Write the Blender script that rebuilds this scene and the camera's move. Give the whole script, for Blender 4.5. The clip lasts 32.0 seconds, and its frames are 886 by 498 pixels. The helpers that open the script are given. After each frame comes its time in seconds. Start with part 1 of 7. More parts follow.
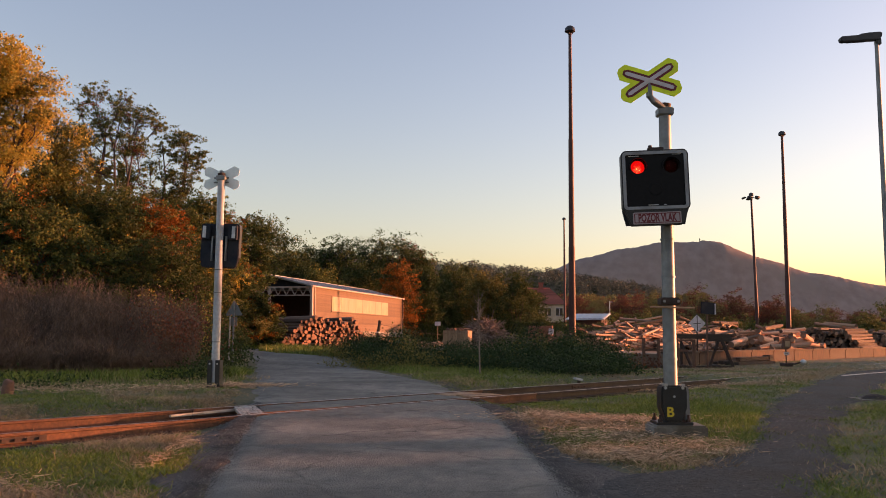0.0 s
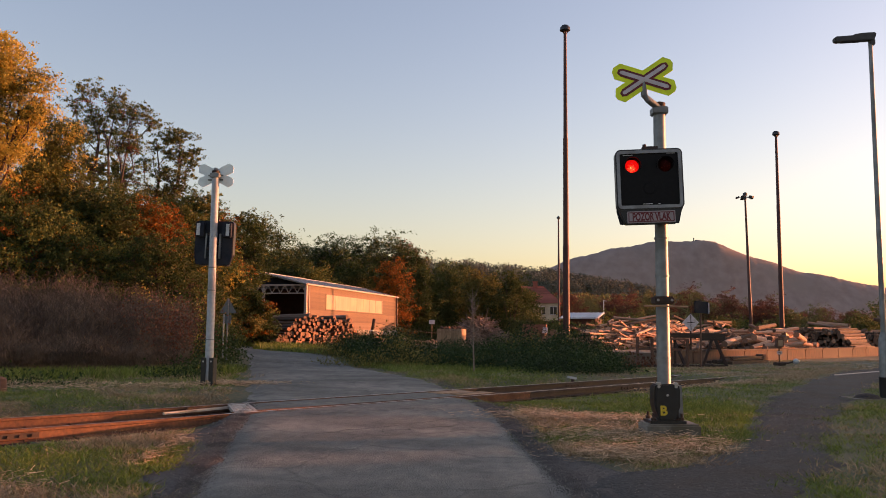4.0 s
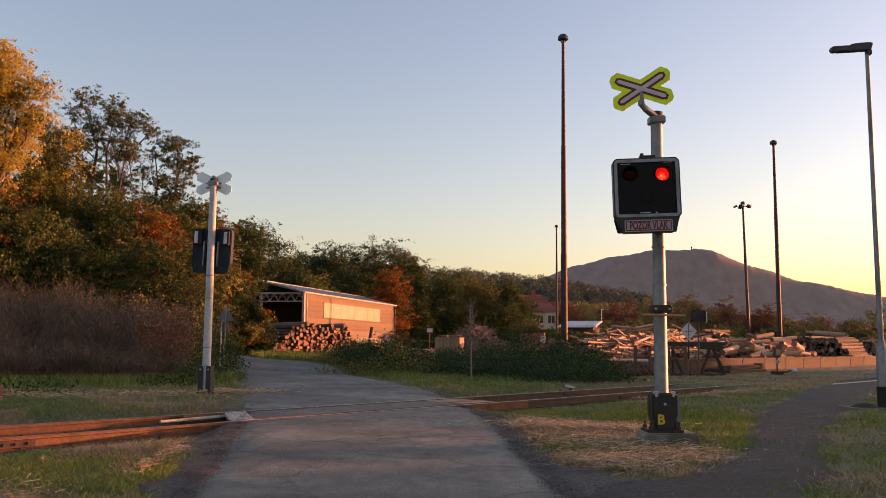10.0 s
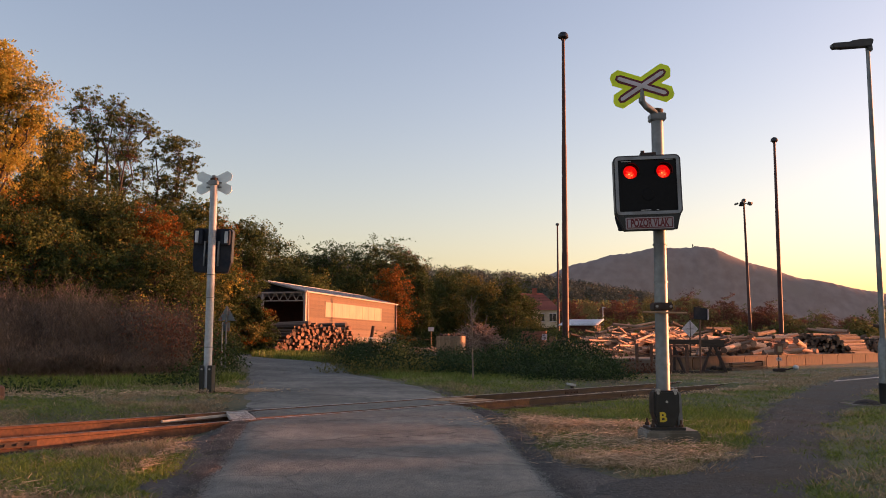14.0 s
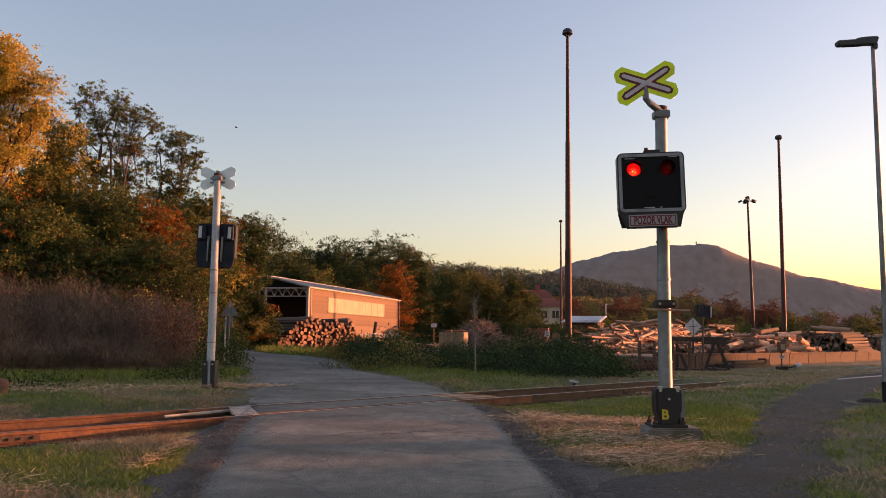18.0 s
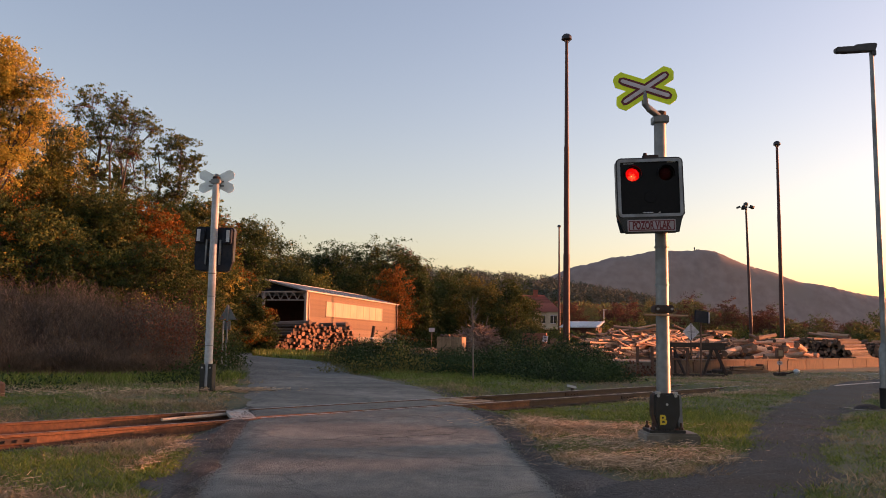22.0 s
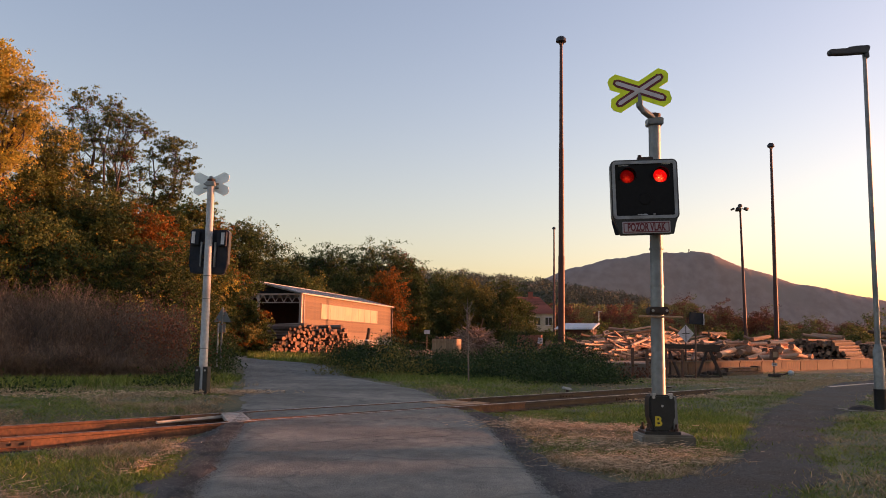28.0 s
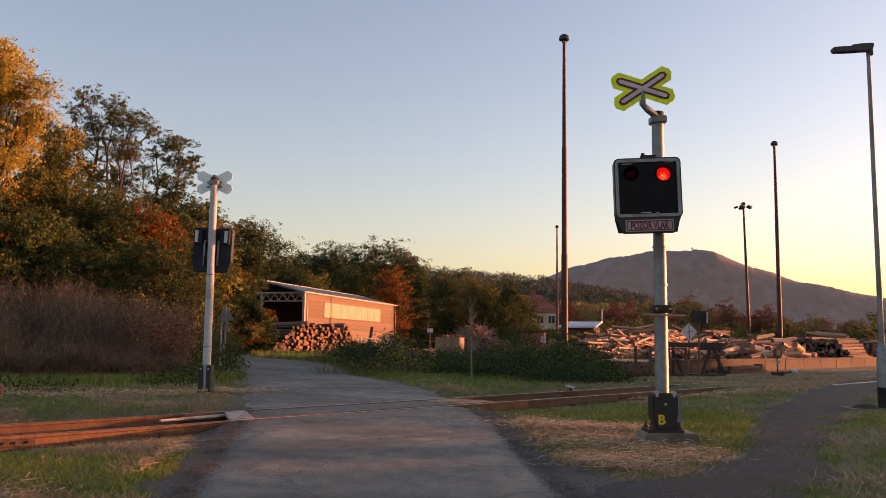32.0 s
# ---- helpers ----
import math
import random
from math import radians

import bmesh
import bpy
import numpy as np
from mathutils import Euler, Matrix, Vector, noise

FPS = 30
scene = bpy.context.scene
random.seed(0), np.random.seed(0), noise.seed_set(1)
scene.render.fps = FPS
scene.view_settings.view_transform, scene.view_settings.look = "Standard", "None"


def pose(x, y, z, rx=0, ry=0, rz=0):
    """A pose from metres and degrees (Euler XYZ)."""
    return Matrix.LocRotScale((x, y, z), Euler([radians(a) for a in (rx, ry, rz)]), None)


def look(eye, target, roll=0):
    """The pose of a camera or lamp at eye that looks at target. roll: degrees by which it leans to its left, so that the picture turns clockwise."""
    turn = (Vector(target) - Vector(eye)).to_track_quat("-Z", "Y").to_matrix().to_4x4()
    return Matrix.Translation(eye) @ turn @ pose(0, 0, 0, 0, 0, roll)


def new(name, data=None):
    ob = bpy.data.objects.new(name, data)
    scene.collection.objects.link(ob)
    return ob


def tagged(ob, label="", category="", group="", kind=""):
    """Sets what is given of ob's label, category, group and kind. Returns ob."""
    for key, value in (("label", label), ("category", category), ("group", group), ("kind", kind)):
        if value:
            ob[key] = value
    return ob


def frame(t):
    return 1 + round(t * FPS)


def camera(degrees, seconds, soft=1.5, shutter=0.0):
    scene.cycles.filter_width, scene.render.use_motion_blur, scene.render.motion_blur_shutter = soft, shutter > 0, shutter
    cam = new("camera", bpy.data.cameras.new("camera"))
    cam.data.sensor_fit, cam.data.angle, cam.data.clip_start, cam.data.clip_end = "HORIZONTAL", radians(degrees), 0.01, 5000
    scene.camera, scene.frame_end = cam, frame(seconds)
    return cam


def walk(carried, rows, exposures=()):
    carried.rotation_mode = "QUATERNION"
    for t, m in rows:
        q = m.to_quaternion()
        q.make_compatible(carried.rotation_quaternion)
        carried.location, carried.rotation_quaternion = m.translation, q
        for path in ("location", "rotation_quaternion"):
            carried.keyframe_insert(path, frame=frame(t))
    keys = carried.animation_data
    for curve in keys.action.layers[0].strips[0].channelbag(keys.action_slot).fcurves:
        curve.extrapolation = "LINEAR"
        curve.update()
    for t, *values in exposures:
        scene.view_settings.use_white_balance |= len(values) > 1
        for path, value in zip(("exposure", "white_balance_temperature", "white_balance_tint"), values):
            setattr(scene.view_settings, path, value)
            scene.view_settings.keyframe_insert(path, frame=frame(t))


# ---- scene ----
cam = camera(55.0, 32.0, soft=0.9)

# seconds, place of the hand-held lens, upward tilt, lean, turn
PATH = (
    (0, -0.002, -0.004, 1.268, 95.88, 0.29, 0.46),
    (0.5, 0.003, -0.011, 1.269, 95.89, 0.32, 0.42),
    (1, -0.001, -0.010, 1.265, 95.86, 0.35, 0.22),
    (1.5, -0.000, -0.005, 1.264, 95.76, 0.38, 0.12),
    (2, 0.001, 0.004, 1.265, 95.65, 0.33, 0.12),
    (2.5, 0.004, -0.004, 1.267, 95.65, 0.29, 0.15),
    (3, 0.004, -0.000, 1.268, 95.75, 0.28, 0.10),
    (3.5, 0.000, -0.005, 1.266, 95.78, 0.40, 0.05),
    (5.5, -0.000, 0.000, 1.261, 95.84, 0.52, 0.13),
    (6, -0.000, -0.000, 1.270, 96.03, 0.52, -0.00),
    (6.5, 0.008, -0.010, 1.264, 96.24, 0.53, 0.00),
    (7, 0.005, 0.005, 1.262, 96.23, 0.54, -0.03),
    (7.5, 0.001, -0.003, 1.268, 96.18, 0.60, 0.00),
    (8, 0.004, 0.001, 1.267, 96.10, 0.47, 0.08),
    (8.5, 0.004, -0.001, 1.268, 96.06, 0.38, 0.10),
    (9, 0.006, 0.000, 1.270, 96.16, 0.39, 0.05),
    (9.5, 0.006, -0.008, 1.269, 96.29, 0.45, 0.01),
    (10, 0.006, -0.009, 1.264, 96.34, 0.55, -0.04),
    (10.5, 0.003, -0.004, 1.266, 96.35, 0.67, -0.15),
    (11, 0.005, -0.000, 1.265, 96.41, 0.73, -0.23),
    (11.5, 0.007, -0.002, 1.267, 96.37, 0.68, -0.16),
    (12, 0.011, -0.003, 1.267, 96.22, 0.58, -0.10),
    (12.5, 0.012, 0.002, 1.265, 96.18, 0.50, -0.17),
    (13, 0.007, 0.000, 1.267, 96.16, 0.39, -0.22),
    (13.5, 0.007, -0.001, 1.263, 96.23, 0.35, -0.11),
    (14, 0.010, 0.008, 1.260, 96.26, 0.30, 0.03),
    (14.5, 0.010, 0.002, 1.266, 96.24, 0.18, 0.12),
    (16.5, 0.007, 0.001, 1.260, 96.19, 0.53, 0.36),
    (17, 0.008, -0.001, 1.263, 96.06, 0.53, 0.32),
    (17.5, 0.009, 0.000, 1.261, 95.96, 0.50, 0.27),
    (18, 0.011, 0.003, 1.263, 96.00, 0.58, 0.24),
    (18.5, 0.010, 0.003, 1.264, 96.09, 0.70, 0.18),
    (19, 0.008, 0.004, 1.263, 96.17, 0.75, 0.13),
    (19.5, 0.009, 0.008, 1.260, 96.15, 0.80, 0.09),
    (20, 0.007, 0.010, 1.262, 96.00, 0.74, 0.07),
    (20.5, 0.005, 0.004, 1.259, 95.91, 0.75, 0.07),
    (21, 0.006, 0.005, 1.261, 96.01, 0.77, 0.12),
    (21.5, 0.006, 0.009, 1.261, 96.19, 0.85, 0.14),
    (22, 0.009, 0.008, 1.258, 96.31, 0.84, 0.13),
    (22.5, 0.014, 0.000, 1.259, 96.28, 0.69, 0.03),
    (23, 0.011, 0.000, 1.262, 96.15, 0.67, -0.00),
    (23.5, 0.011, 0.009, 1.257, 96.03, 0.83, -0.01),
    (24, 0.010, 0.018, 1.260, 96.02, 0.91, -0.07),
    (24.5, 0.010, 0.008, 1.259, 96.09, 1.00, -0.18),
    (25, 0.008, 0.002, 1.255, 96.19, 0.90, -0.19),
    (25.5, 0.008, 0.008, 1.262, 96.12, 0.74, -0.13),
    (27.5, 0.006, 0.006, 1.264, 96.50, 0.85, -0.20),
    (28, 0.005, 0.002, 1.256, 96.46, 0.71, -0.21),
    (28.5, 0.012, 0.004, 1.260, 96.43, 0.64, -0.16),
    (29, 0.008, 0.002, 1.260, 96.55, 0.63, -0.10),
    (29.5, 0.007, -0.001, 1.258, 96.64, 0.74, -0.05),
    (30, 0.003, 0.007, 1.260, 96.58, 0.78, -0.03),
    (30.5, 0.005, 0.006, 1.254, 96.50, 0.81, -0.04),
    (31, 0.007, 0.015, 1.254, 96.35, 0.74, -0.07),
    (31.5, 0.004, 0.011, 1.258, 96.24, 0.72, -0.09),
    (32, 0.003, 0.002, 1.256, 96.35, 0.69, -0.01),
)
walk(cam, [(t, pose(x, y, z, rx, 0, rz) @ pose(0, 0, 0, 0, 0, roll)) for t, x, y, z, rx, roll, rz in PATH],
     exposures=[(0, 1.80, 7080, 35), (32, 1.80, 7080, 35)])

# ---------------------------------------------------------------- light
SUN_AZ, SUN_EL = 74.0, 3.4          # degrees to the right of the road's line, and above the plain
world = bpy.data.worlds.new("world")
scene.world = world
world.use_nodes = True
wn = world.node_tree.nodes
sky = wn.new("ShaderNodeTexSky")
sky.sky_type = "NISHITA"
sky.sun_disc = False
sky.sun_elevation = radians(SUN_EL)
sky.sun_rotation = radians(SUN_AZ)
sky.air_density, sky.dust_density, sky.ozone_density = 1.0, 1.7, 1.5
wn["Background"].inputs["Strength"].default_value = 0.15
world.node_tree.links.new(sky.outputs[0], wn["Background"].inputs["Color"])
sun = new("sun", bpy.data.lights.new("sun", "SUN"))
sun.data.energy, sun.data.angle, sun.data.color = 3.0, radians(0.6), (1.0, 0.40, 0.17)
sa, se = radians(SUN_AZ), radians(SUN_EL)
SUN_DIR = Vector((math.sin(sa) * math.cos(se), math.cos(sa) * math.cos(se), math.sin(se)))
sun.matrix_world = look(SUN_DIR * 60, (0, 0, 0))


# ---------------------------------------------------------------- materials
def mat(name, c1, c2, scale=8.0, rough=0.7, metal=0.0, bump=0.15, c3=None, stain=0.7, amount=0.5, by="", spread=0.0,
        stretch=(1, 1, 1), translucent=0.0, detail=6.0, spec=0.5):
    """Two-scale surface: grain between c1 and c2, larger stains towards c3; by: 'island' or 'object' varies the tone."""
    m = bpy.data.materials.new(name)
    m.use_nodes = True
    nt = m.node_tree
    n, link = nt.nodes, nt.links.new
    bsdf = n["Principled BSDF"]
    co = n.new("ShaderNodeTexCoord")
    mp = n.new("ShaderNodeMapping")
    mp.inputs["Scale"].default_value = stretch
    link(co.outputs["Object"], mp.inputs[0])
    grain = n.new("ShaderNodeTexNoise")
    grain.inputs["Scale"].default_value, grain.inputs["Detail"].default_value = scale, detail
    link(mp.outputs[0], grain.inputs["Vector"])
    ramp = n.new("ShaderNodeValToRGB")
    ramp.color_ramp.elements[0].position, ramp.color_ramp.elements[1].position = 0.32, 0.68
    ramp.color_ramp.elements[0].color, ramp.color_ramp.elements[1].color = (*c1, 1), (*c2, 1)
    link(grain.outputs[0], ramp.inputs[0])
    out = ramp.outputs[0]
    if by:
        src = n.new("ShaderNodeNewGeometry").outputs["Random Per Island"] if by == "island" else n.new("ShaderNodeObjectInfo").outputs["Random"]
        if c3 is not None:
            r2 = n.new("ShaderNodeValToRGB")
            r2.color_ramp.elements[0].position, r2.color_ramp.elements[1].position = 1 - amount, min(1.0, 1 - amount + 0.25)
            link(src, r2.inputs[0])
            mx = n.new("ShaderNodeMixRGB")
            link(r2.outputs[0], mx.inputs[0])
            link(out, mx.inputs[1])
            mx.inputs[2].default_value = (*c3, 1)
            out = mx.outputs[0]
        hsv = n.new("ShaderNodeHueSaturation")
        mr = n.new("ShaderNodeMapRange")
        mr.inputs["To Min"].default_value, mr.inputs["To Max"].default_value = 1 - spread, 1 + spread
        link(src, mr.inputs["Value"])
        link(mr.outputs[0], hsv.inputs["Value"])
        link(out, hsv.inputs["Color"])
        out = hsv.outputs[0]
    elif c3 is not None:
        big = n.new("ShaderNodeTexNoise")
        big.inputs["Scale"].default_value, big.inputs["Detail"].default_value = stain, 5.0
        link(co.outputs["Object"], big.inputs["Vector"])
        r2 = n.new("ShaderNodeValToRGB")
        r2.color_ramp.elements[0].position, r2.color_ramp.elements[1].position = 0.62 - 0.3 * amount, 0.78 - 0.3 * amount
        link(big.outputs[0], r2.inputs[0])
        mx = n.new("ShaderNodeMixRGB")
        link(r2.outputs[0], mx.inputs[0])
        link(out, mx.inputs[1])
        mx.inputs[2].default_value = (*c3, 1)
        out = mx.outputs[0]
    link(out, bsdf.inputs["Base Color"])
    bsdf.inputs["Metallic"].default_value = metal
    bsdf.inputs["Specular IOR Level"].default_value = spec
    rr = n.new("ShaderNodeMapRange")
    rr.inputs["To Min"].default_value, rr.inputs["To Max"].default_value = max(0.05, rough - 0.12), min(1.0, rough + 0.12)
    link(grain.outputs[0], rr.inputs["Value"])
    link(rr.outputs[0], bsdf.inputs["Roughness"])
    if bump:
        bp = n.new("ShaderNodeBump")
        bp.inputs["Strength"].default_value = bump
        bp.inputs["Distance"].default_value = 0.02
        link(grain.outputs[0], bp.inputs["Height"])
        link(bp.outputs[0], bsdf.inputs["Normal"])
    if translucent:
        tr = n.new("ShaderNodeBsdfTranslucent")
        link(out, tr.inputs["Color"])
        ms = n.new("ShaderNodeMixShader")
        ms.inputs[0].default_value = translucent
        link(bsdf.outputs[0], ms.inputs[1])
        link(tr.outputs[0], ms.inputs[2])
        link(ms.outputs[0], n["Material Output"].inputs[0])
    return m


def glow(name, colour, strength, speckle=0.0):
    m = bpy.data.materials.new(name)
    m.use_nodes = True
    n, link = m.node_tree.nodes, m.node_tree.links.new
    em = n.new("ShaderNodeEmission")
    em.inputs["Color"].default_value, em.inputs["Strength"].default_value = (*colour, 1), strength
    if speckle:
        co = n.new("ShaderNodeTexCoord")
        vo = n.new("ShaderNodeTexVoronoi")
        vo.inputs["Scale"].default_value = speckle
        link(co.outputs["Object"], vo.inputs["Vector"])
        # hot filament a little below the middle, dimmer prisms towards the rim
        mp = n.new("ShaderNodeMapping")
        mp.inputs["Location"].default_value, mp.inputs["Scale"].default_value = (0, 0, 0.3), (10.5, 0, 10.5)
        link(co.outputs["Object"], mp.inputs[0])
        ln = n.new("ShaderNodeVectorMath")
        ln.operation = "LENGTH"
        link(mp.outputs[0], ln.inputs[0])
        ad = n.new("ShaderNodeMath")
        ad.operation = "MULTIPLY_ADD"
        ad.inputs[1].default_value = 0.62
        link(vo.outputs["Distance"], ad.inputs[0])
        link(ln.outputs["Value"], ad.inputs[2])
        rp = n.new("ShaderNodeValToRGB")
        rp.color_ramp.elements[0].color, rp.color_ramp.elements[0].position = (1.0, 0.50, 0.12, 1), 0.24
        rp.color_ramp.elements[1].color, rp.color_ramp.elements[1].position = (0.16, 0.002, 0.001, 1), 1.35 / 1.5
        mid = rp.color_ramp.elements.new(0.46)
        mid.color = (0.80, 0.04, 0.014, 1)
        link(ad.outputs[0], rp.inputs[0])
        link(rp.outputs[0], em.inputs["Color"])
    link(em.outputs[0], n["Material Output"].inputs[0])
    return m


def red_glass():
    m = bpy.data.materials.new("red_lens_glass")
    m.use_nodes = True
    n, link = m.node_tree.nodes, m.node_tree.links.new
    tr = n.new("ShaderNodeBsdfTransparent")
    tr.inputs["Color"].default_value = (1.0, 0.82, 0.72, 1)
    gl = n.new("ShaderNodeBsdfGlossy")
    gl.inputs["Roughness"].default_value = 0.12
    gl.inputs["Color"].default_value = (0.5, 0.15, 0.15, 1)
    ms = n.new("ShaderNodeMixShader")
    ms.inputs[0].default_value = 0.05
    link(tr.outputs[0], ms.inputs[1])
    link(gl.outputs[0], ms.inputs[2])
    link(ms.outputs[0], n["Material Output"].inputs[0])
    return m


def asphalt_material():
    """Worn grey asphalt: fine stone grain, paler wheel tracks, dark patches and a net of cracks."""
    m = mat("asphalt", (0.064, 0.064, 0.052), (0.205, 0.202, 0.166), scale=48, rough=0.72, bump=0.8, c3=(0.190, 0.186, 0.155), stain=0.35, amount=0.5)
    n, link = m.node_tree.nodes, m.node_tree.links.new
    bsdf = n["Principled BSDF"]
    out = bsdf.inputs["Base Color"].links[0].from_socket
    co = n.new("ShaderNodeTexCoord")
    mp = n.new("ShaderNodeMapping")
    mp.inputs["Scale"].default_value = (0.8, 0.4, 1)
    link(co.outputs["Object"], mp.inputs[0])
    warp = n.new("ShaderNodeTexNoise")
    warp.inputs["Scale"].default_value = 5.0
    warp.inputs["Detail"].default_value = 9.0
    warp.inputs["Roughness"].default_value = 0.72
    link(mp.outputs[0], warp.inputs["Vector"])
    rp = n.new("ShaderNodeValToRGB")
    rp.color_ramp.elements[0].position, rp.color_ramp.elements[1].position = 0.36, 0.66
    rp.color_ramp.elements[0].color, rp.color_ramp.elements[1].color = (0.66, 0.66, 0.68, 1), (1.28, 1.26, 1.22, 1)
    link(warp.outputs[0], rp.inputs[0])
    mul = n.new("ShaderNodeMixRGB")
    mul.blend_type = "MULTIPLY"
    mul.inputs[0].default_value = 1.0
    link(out, mul.inputs[1])
    link(rp.outputs[0], mul.inputs[2])
    vo = n.new("ShaderNodeTexVoronoi")
    vo.feature = "DISTANCE_TO_EDGE"
    vo.inputs["Scale"].default_value = 0.42
    wv = n.new("ShaderNodeVectorMath")
    wv.operation = "ADD"
    w2 = n.new("ShaderNodeTexNoise")
    w2.inputs["Scale"].default_value = 1.5
    link(co.outputs["Object"], w2.inputs["Vector"])
    link(co.outputs["Object"], wv.inputs[0])
    link(w2.outputs["Color"], wv.inputs[1])
    link(wv.outputs[0], vo.inputs["Vector"])
    cr = n.new("ShaderNodeValToRGB")
    cr.color_ramp.elements[0].position, cr.color_ramp.elements[1].position = 0.0, 0.02
    cr.color_ramp.elements[0].color, cr.color_ramp.elements[1].color = (0.22, 0.22, 0.22, 1), (1, 1, 1, 1)
    link(vo.outputs[0], cr.inputs[0])
    mul2 = n.new("ShaderNodeMixRGB")
    mul2.blend_type = "MULTIPLY"
    mul2.inputs[0].default_value = 0.5
    link(mul.outputs[0], mul2.inputs[1])
    link(cr.outputs[0], mul2.inputs[2])
    mp2 = n.new("ShaderNodeMapping")
    mp2.inputs["Scale"].default_value = (0.30, 0.75, 1)
    link(co.outputs["Object"], mp2.inputs[0])
    worn = n.new("ShaderNodeTexNoise")
    worn.inputs["Scale"].default_value, worn.inputs["Detail"].default_value, worn.inputs["Roughness"].default_value = 1.1, 7.0, 0.62
    link(mp2.outputs[0], worn.inputs["Vector"])
    wr = n.new("ShaderNodeValToRGB")
    wr.color_ramp.elements[0].position, wr.color_ramp.elements[1].position = 0.36, 0.52
    wr.color_ramp.elements[0].color, wr.color_ramp.elements[1].color = (0.66, 0.65, 0.63, 1), (1, 1, 1, 1)
    pale = wr.color_ramp.elements.new(0.70)
    pale.color = (1.22, 1.20, 1.16, 1)
    link(worn.outputs[0], wr.inputs[0])
    mul3 = n.new("ShaderNodeMixRGB")
    mul3.blend_type = "MULTIPLY"
    mul3.inputs[0].default_value = 1.0
    link(mul2.outputs[0], mul3.inputs[1])
    link(wr.outputs[0], mul3.inputs[2])
    link(mul3.outputs[0], bsdf.inputs["Base Color"])
    return m


ASPHALT = asphalt_material()
SOIL = mat("meadow_soil", (0.056, 0.060, 0.026), (0.125, 0.108, 0.052), scale=14, rough=0.95, bump=0.6, c3=(0.050, 0.064, 0.024), stain=0.6, amount=0.5)
GRAVEL = mat("dark_gravel", (0.009, 0.010, 0.010), (0.054, 0.060, 0.058), scale=30, rough=0.95, bump=1.0, c3=(0.030, 0.024, 0.018), stain=0.9, amount=0.5)
BALLAST = mat("oily_ballast", (0.018, 0.014, 0.012), (0.075, 0.052, 0.038), scale=22, rough=0.95, bump=1.0)
YARD = mat("yard_earth", (0.09, 0.06, 0.04), (0.17, 0.11, 0.075), scale=3, rough=0.95, bump=0.6, c3=(0.22, 0.15, 0.1), stain=0.2)
RAIL_RUST = mat("rusty_rail", (0.075, 0.034, 0.018), (0.165, 0.074, 0.037), scale=18, rough=0.75, metal=0.25, bump=0.3, c3=(0.07, 0.03, 0.018), stain=2.0, amount=0.4)
# near-black copy of the rail: the verge's shade painted into the colour
RAIL_SHADED = mat("shaded_dark_rail", (0.009, 0.006, 0.005), (0.024, 0.015, 0.011), scale=18, rough=0.7, metal=0.2, bump=0.3, c3=(0.03, 0.02, 0.016), stain=2.0, amount=0.4)
RAIL_HEAD = mat("worn_rail_head", (0.36, 0.27, 0.22), (0.54, 0.46, 0.41), scale=25, rough=0.38, metal=0.8, bump=0.05)
SLEEPER = mat("tarred_sleeper", (0.03, 0.02, 0.015), (0.075, 0.05, 0.035), scale=12, rough=0.9, bump=0.6, stretch=(0.3, 4, 4))
CHEQUER = mat("pale_crossing_panel", (0.34, 0.32, 0.29), (0.46, 0.43, 0.39), scale=20, rough=0.6, bump=0.3, c3=(0.28, 0.24, 0.20), stain=3)
CONCRETE = mat("weathered_concrete", (0.16, 0.14, 0.12), (0.28, 0.25, 0.21), scale=16, rough=0.9, bump=0.4, c3=(0.10, 0.085, 0.06), stain=1.6)
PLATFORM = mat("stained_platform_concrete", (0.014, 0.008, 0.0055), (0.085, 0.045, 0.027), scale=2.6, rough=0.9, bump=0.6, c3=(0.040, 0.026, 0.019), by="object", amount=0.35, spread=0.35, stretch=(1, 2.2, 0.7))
GALV = mat("galvanised_steel", (0.34, 0.35, 0.36), (0.48, 0.49, 0.50), scale=16, rough=0.42, metal=0.75, bump=0.04, c3=(0.30, 0.29, 0.28), stain=2.0)
BORDER = mat("grey_box_border", (0.21, 0.225, 0.235), (0.28, 0.295, 0.30), scale=18, rough=0.55, bump=0.03, c3=(0.18, 0.18, 0.18), stain=4)
PLATE_WHITE = mat("greyed_notice_plate", (0.30, 0.255, 0.27), (0.37, 0.32, 0.335), scale=14, rough=0.55, bump=0.02, c3=(0.30, 0.26, 0.26), stain=6)
POLE_GREY = mat("grey_painted_pole", (0.17, 0.185, 0.19), (0.24, 0.255, 0.26), scale=12, rough=0.48, metal=0.4, bump=0.04, c3=(0.10, 0.108, 0.11), stain=1.4, spec=0.5)
PALE_POST = mat("pale_grey_post_paint", (0.36, 0.38, 0.40), (0.46, 0.48, 0.50), scale=14, rough=0.6, metal=0.05, bump=0.04, c3=(0.32, 0.32, 0.32), stain=1.6, spec=0.25)
BLACK = mat("black_enamel", (0.006, 0.007, 0.008), (0.014, 0.015, 0.017), scale=14, rough=0.45, bump=0.04)
BLUEBLACK = mat("blue_black_steel", (0.008, 0.012, 0.020), (0.015, 0.020, 0.032), scale=9, rough=0.6, bump=0.05, c3=(0.025, 0.027, 0.034), stain=3, spec=0.2)
CROSS_BACK = mat("pale_cross_back", (0.74, 0.82, 0.80), (0.82, 0.89, 0.87), scale=8, rough=0.5, bump=0.03, c3=(0.66, 0.73, 0.72), stain=4)
SHOULDER = mat("grey_road_grit", (0.026, 0.024, 0.022), (0.120, 0.112, 0.100), scale=34, rough=0.9, bump=0.9, c3=(0.045, 0.042, 0.036), stain=0.8, amount=0.5)
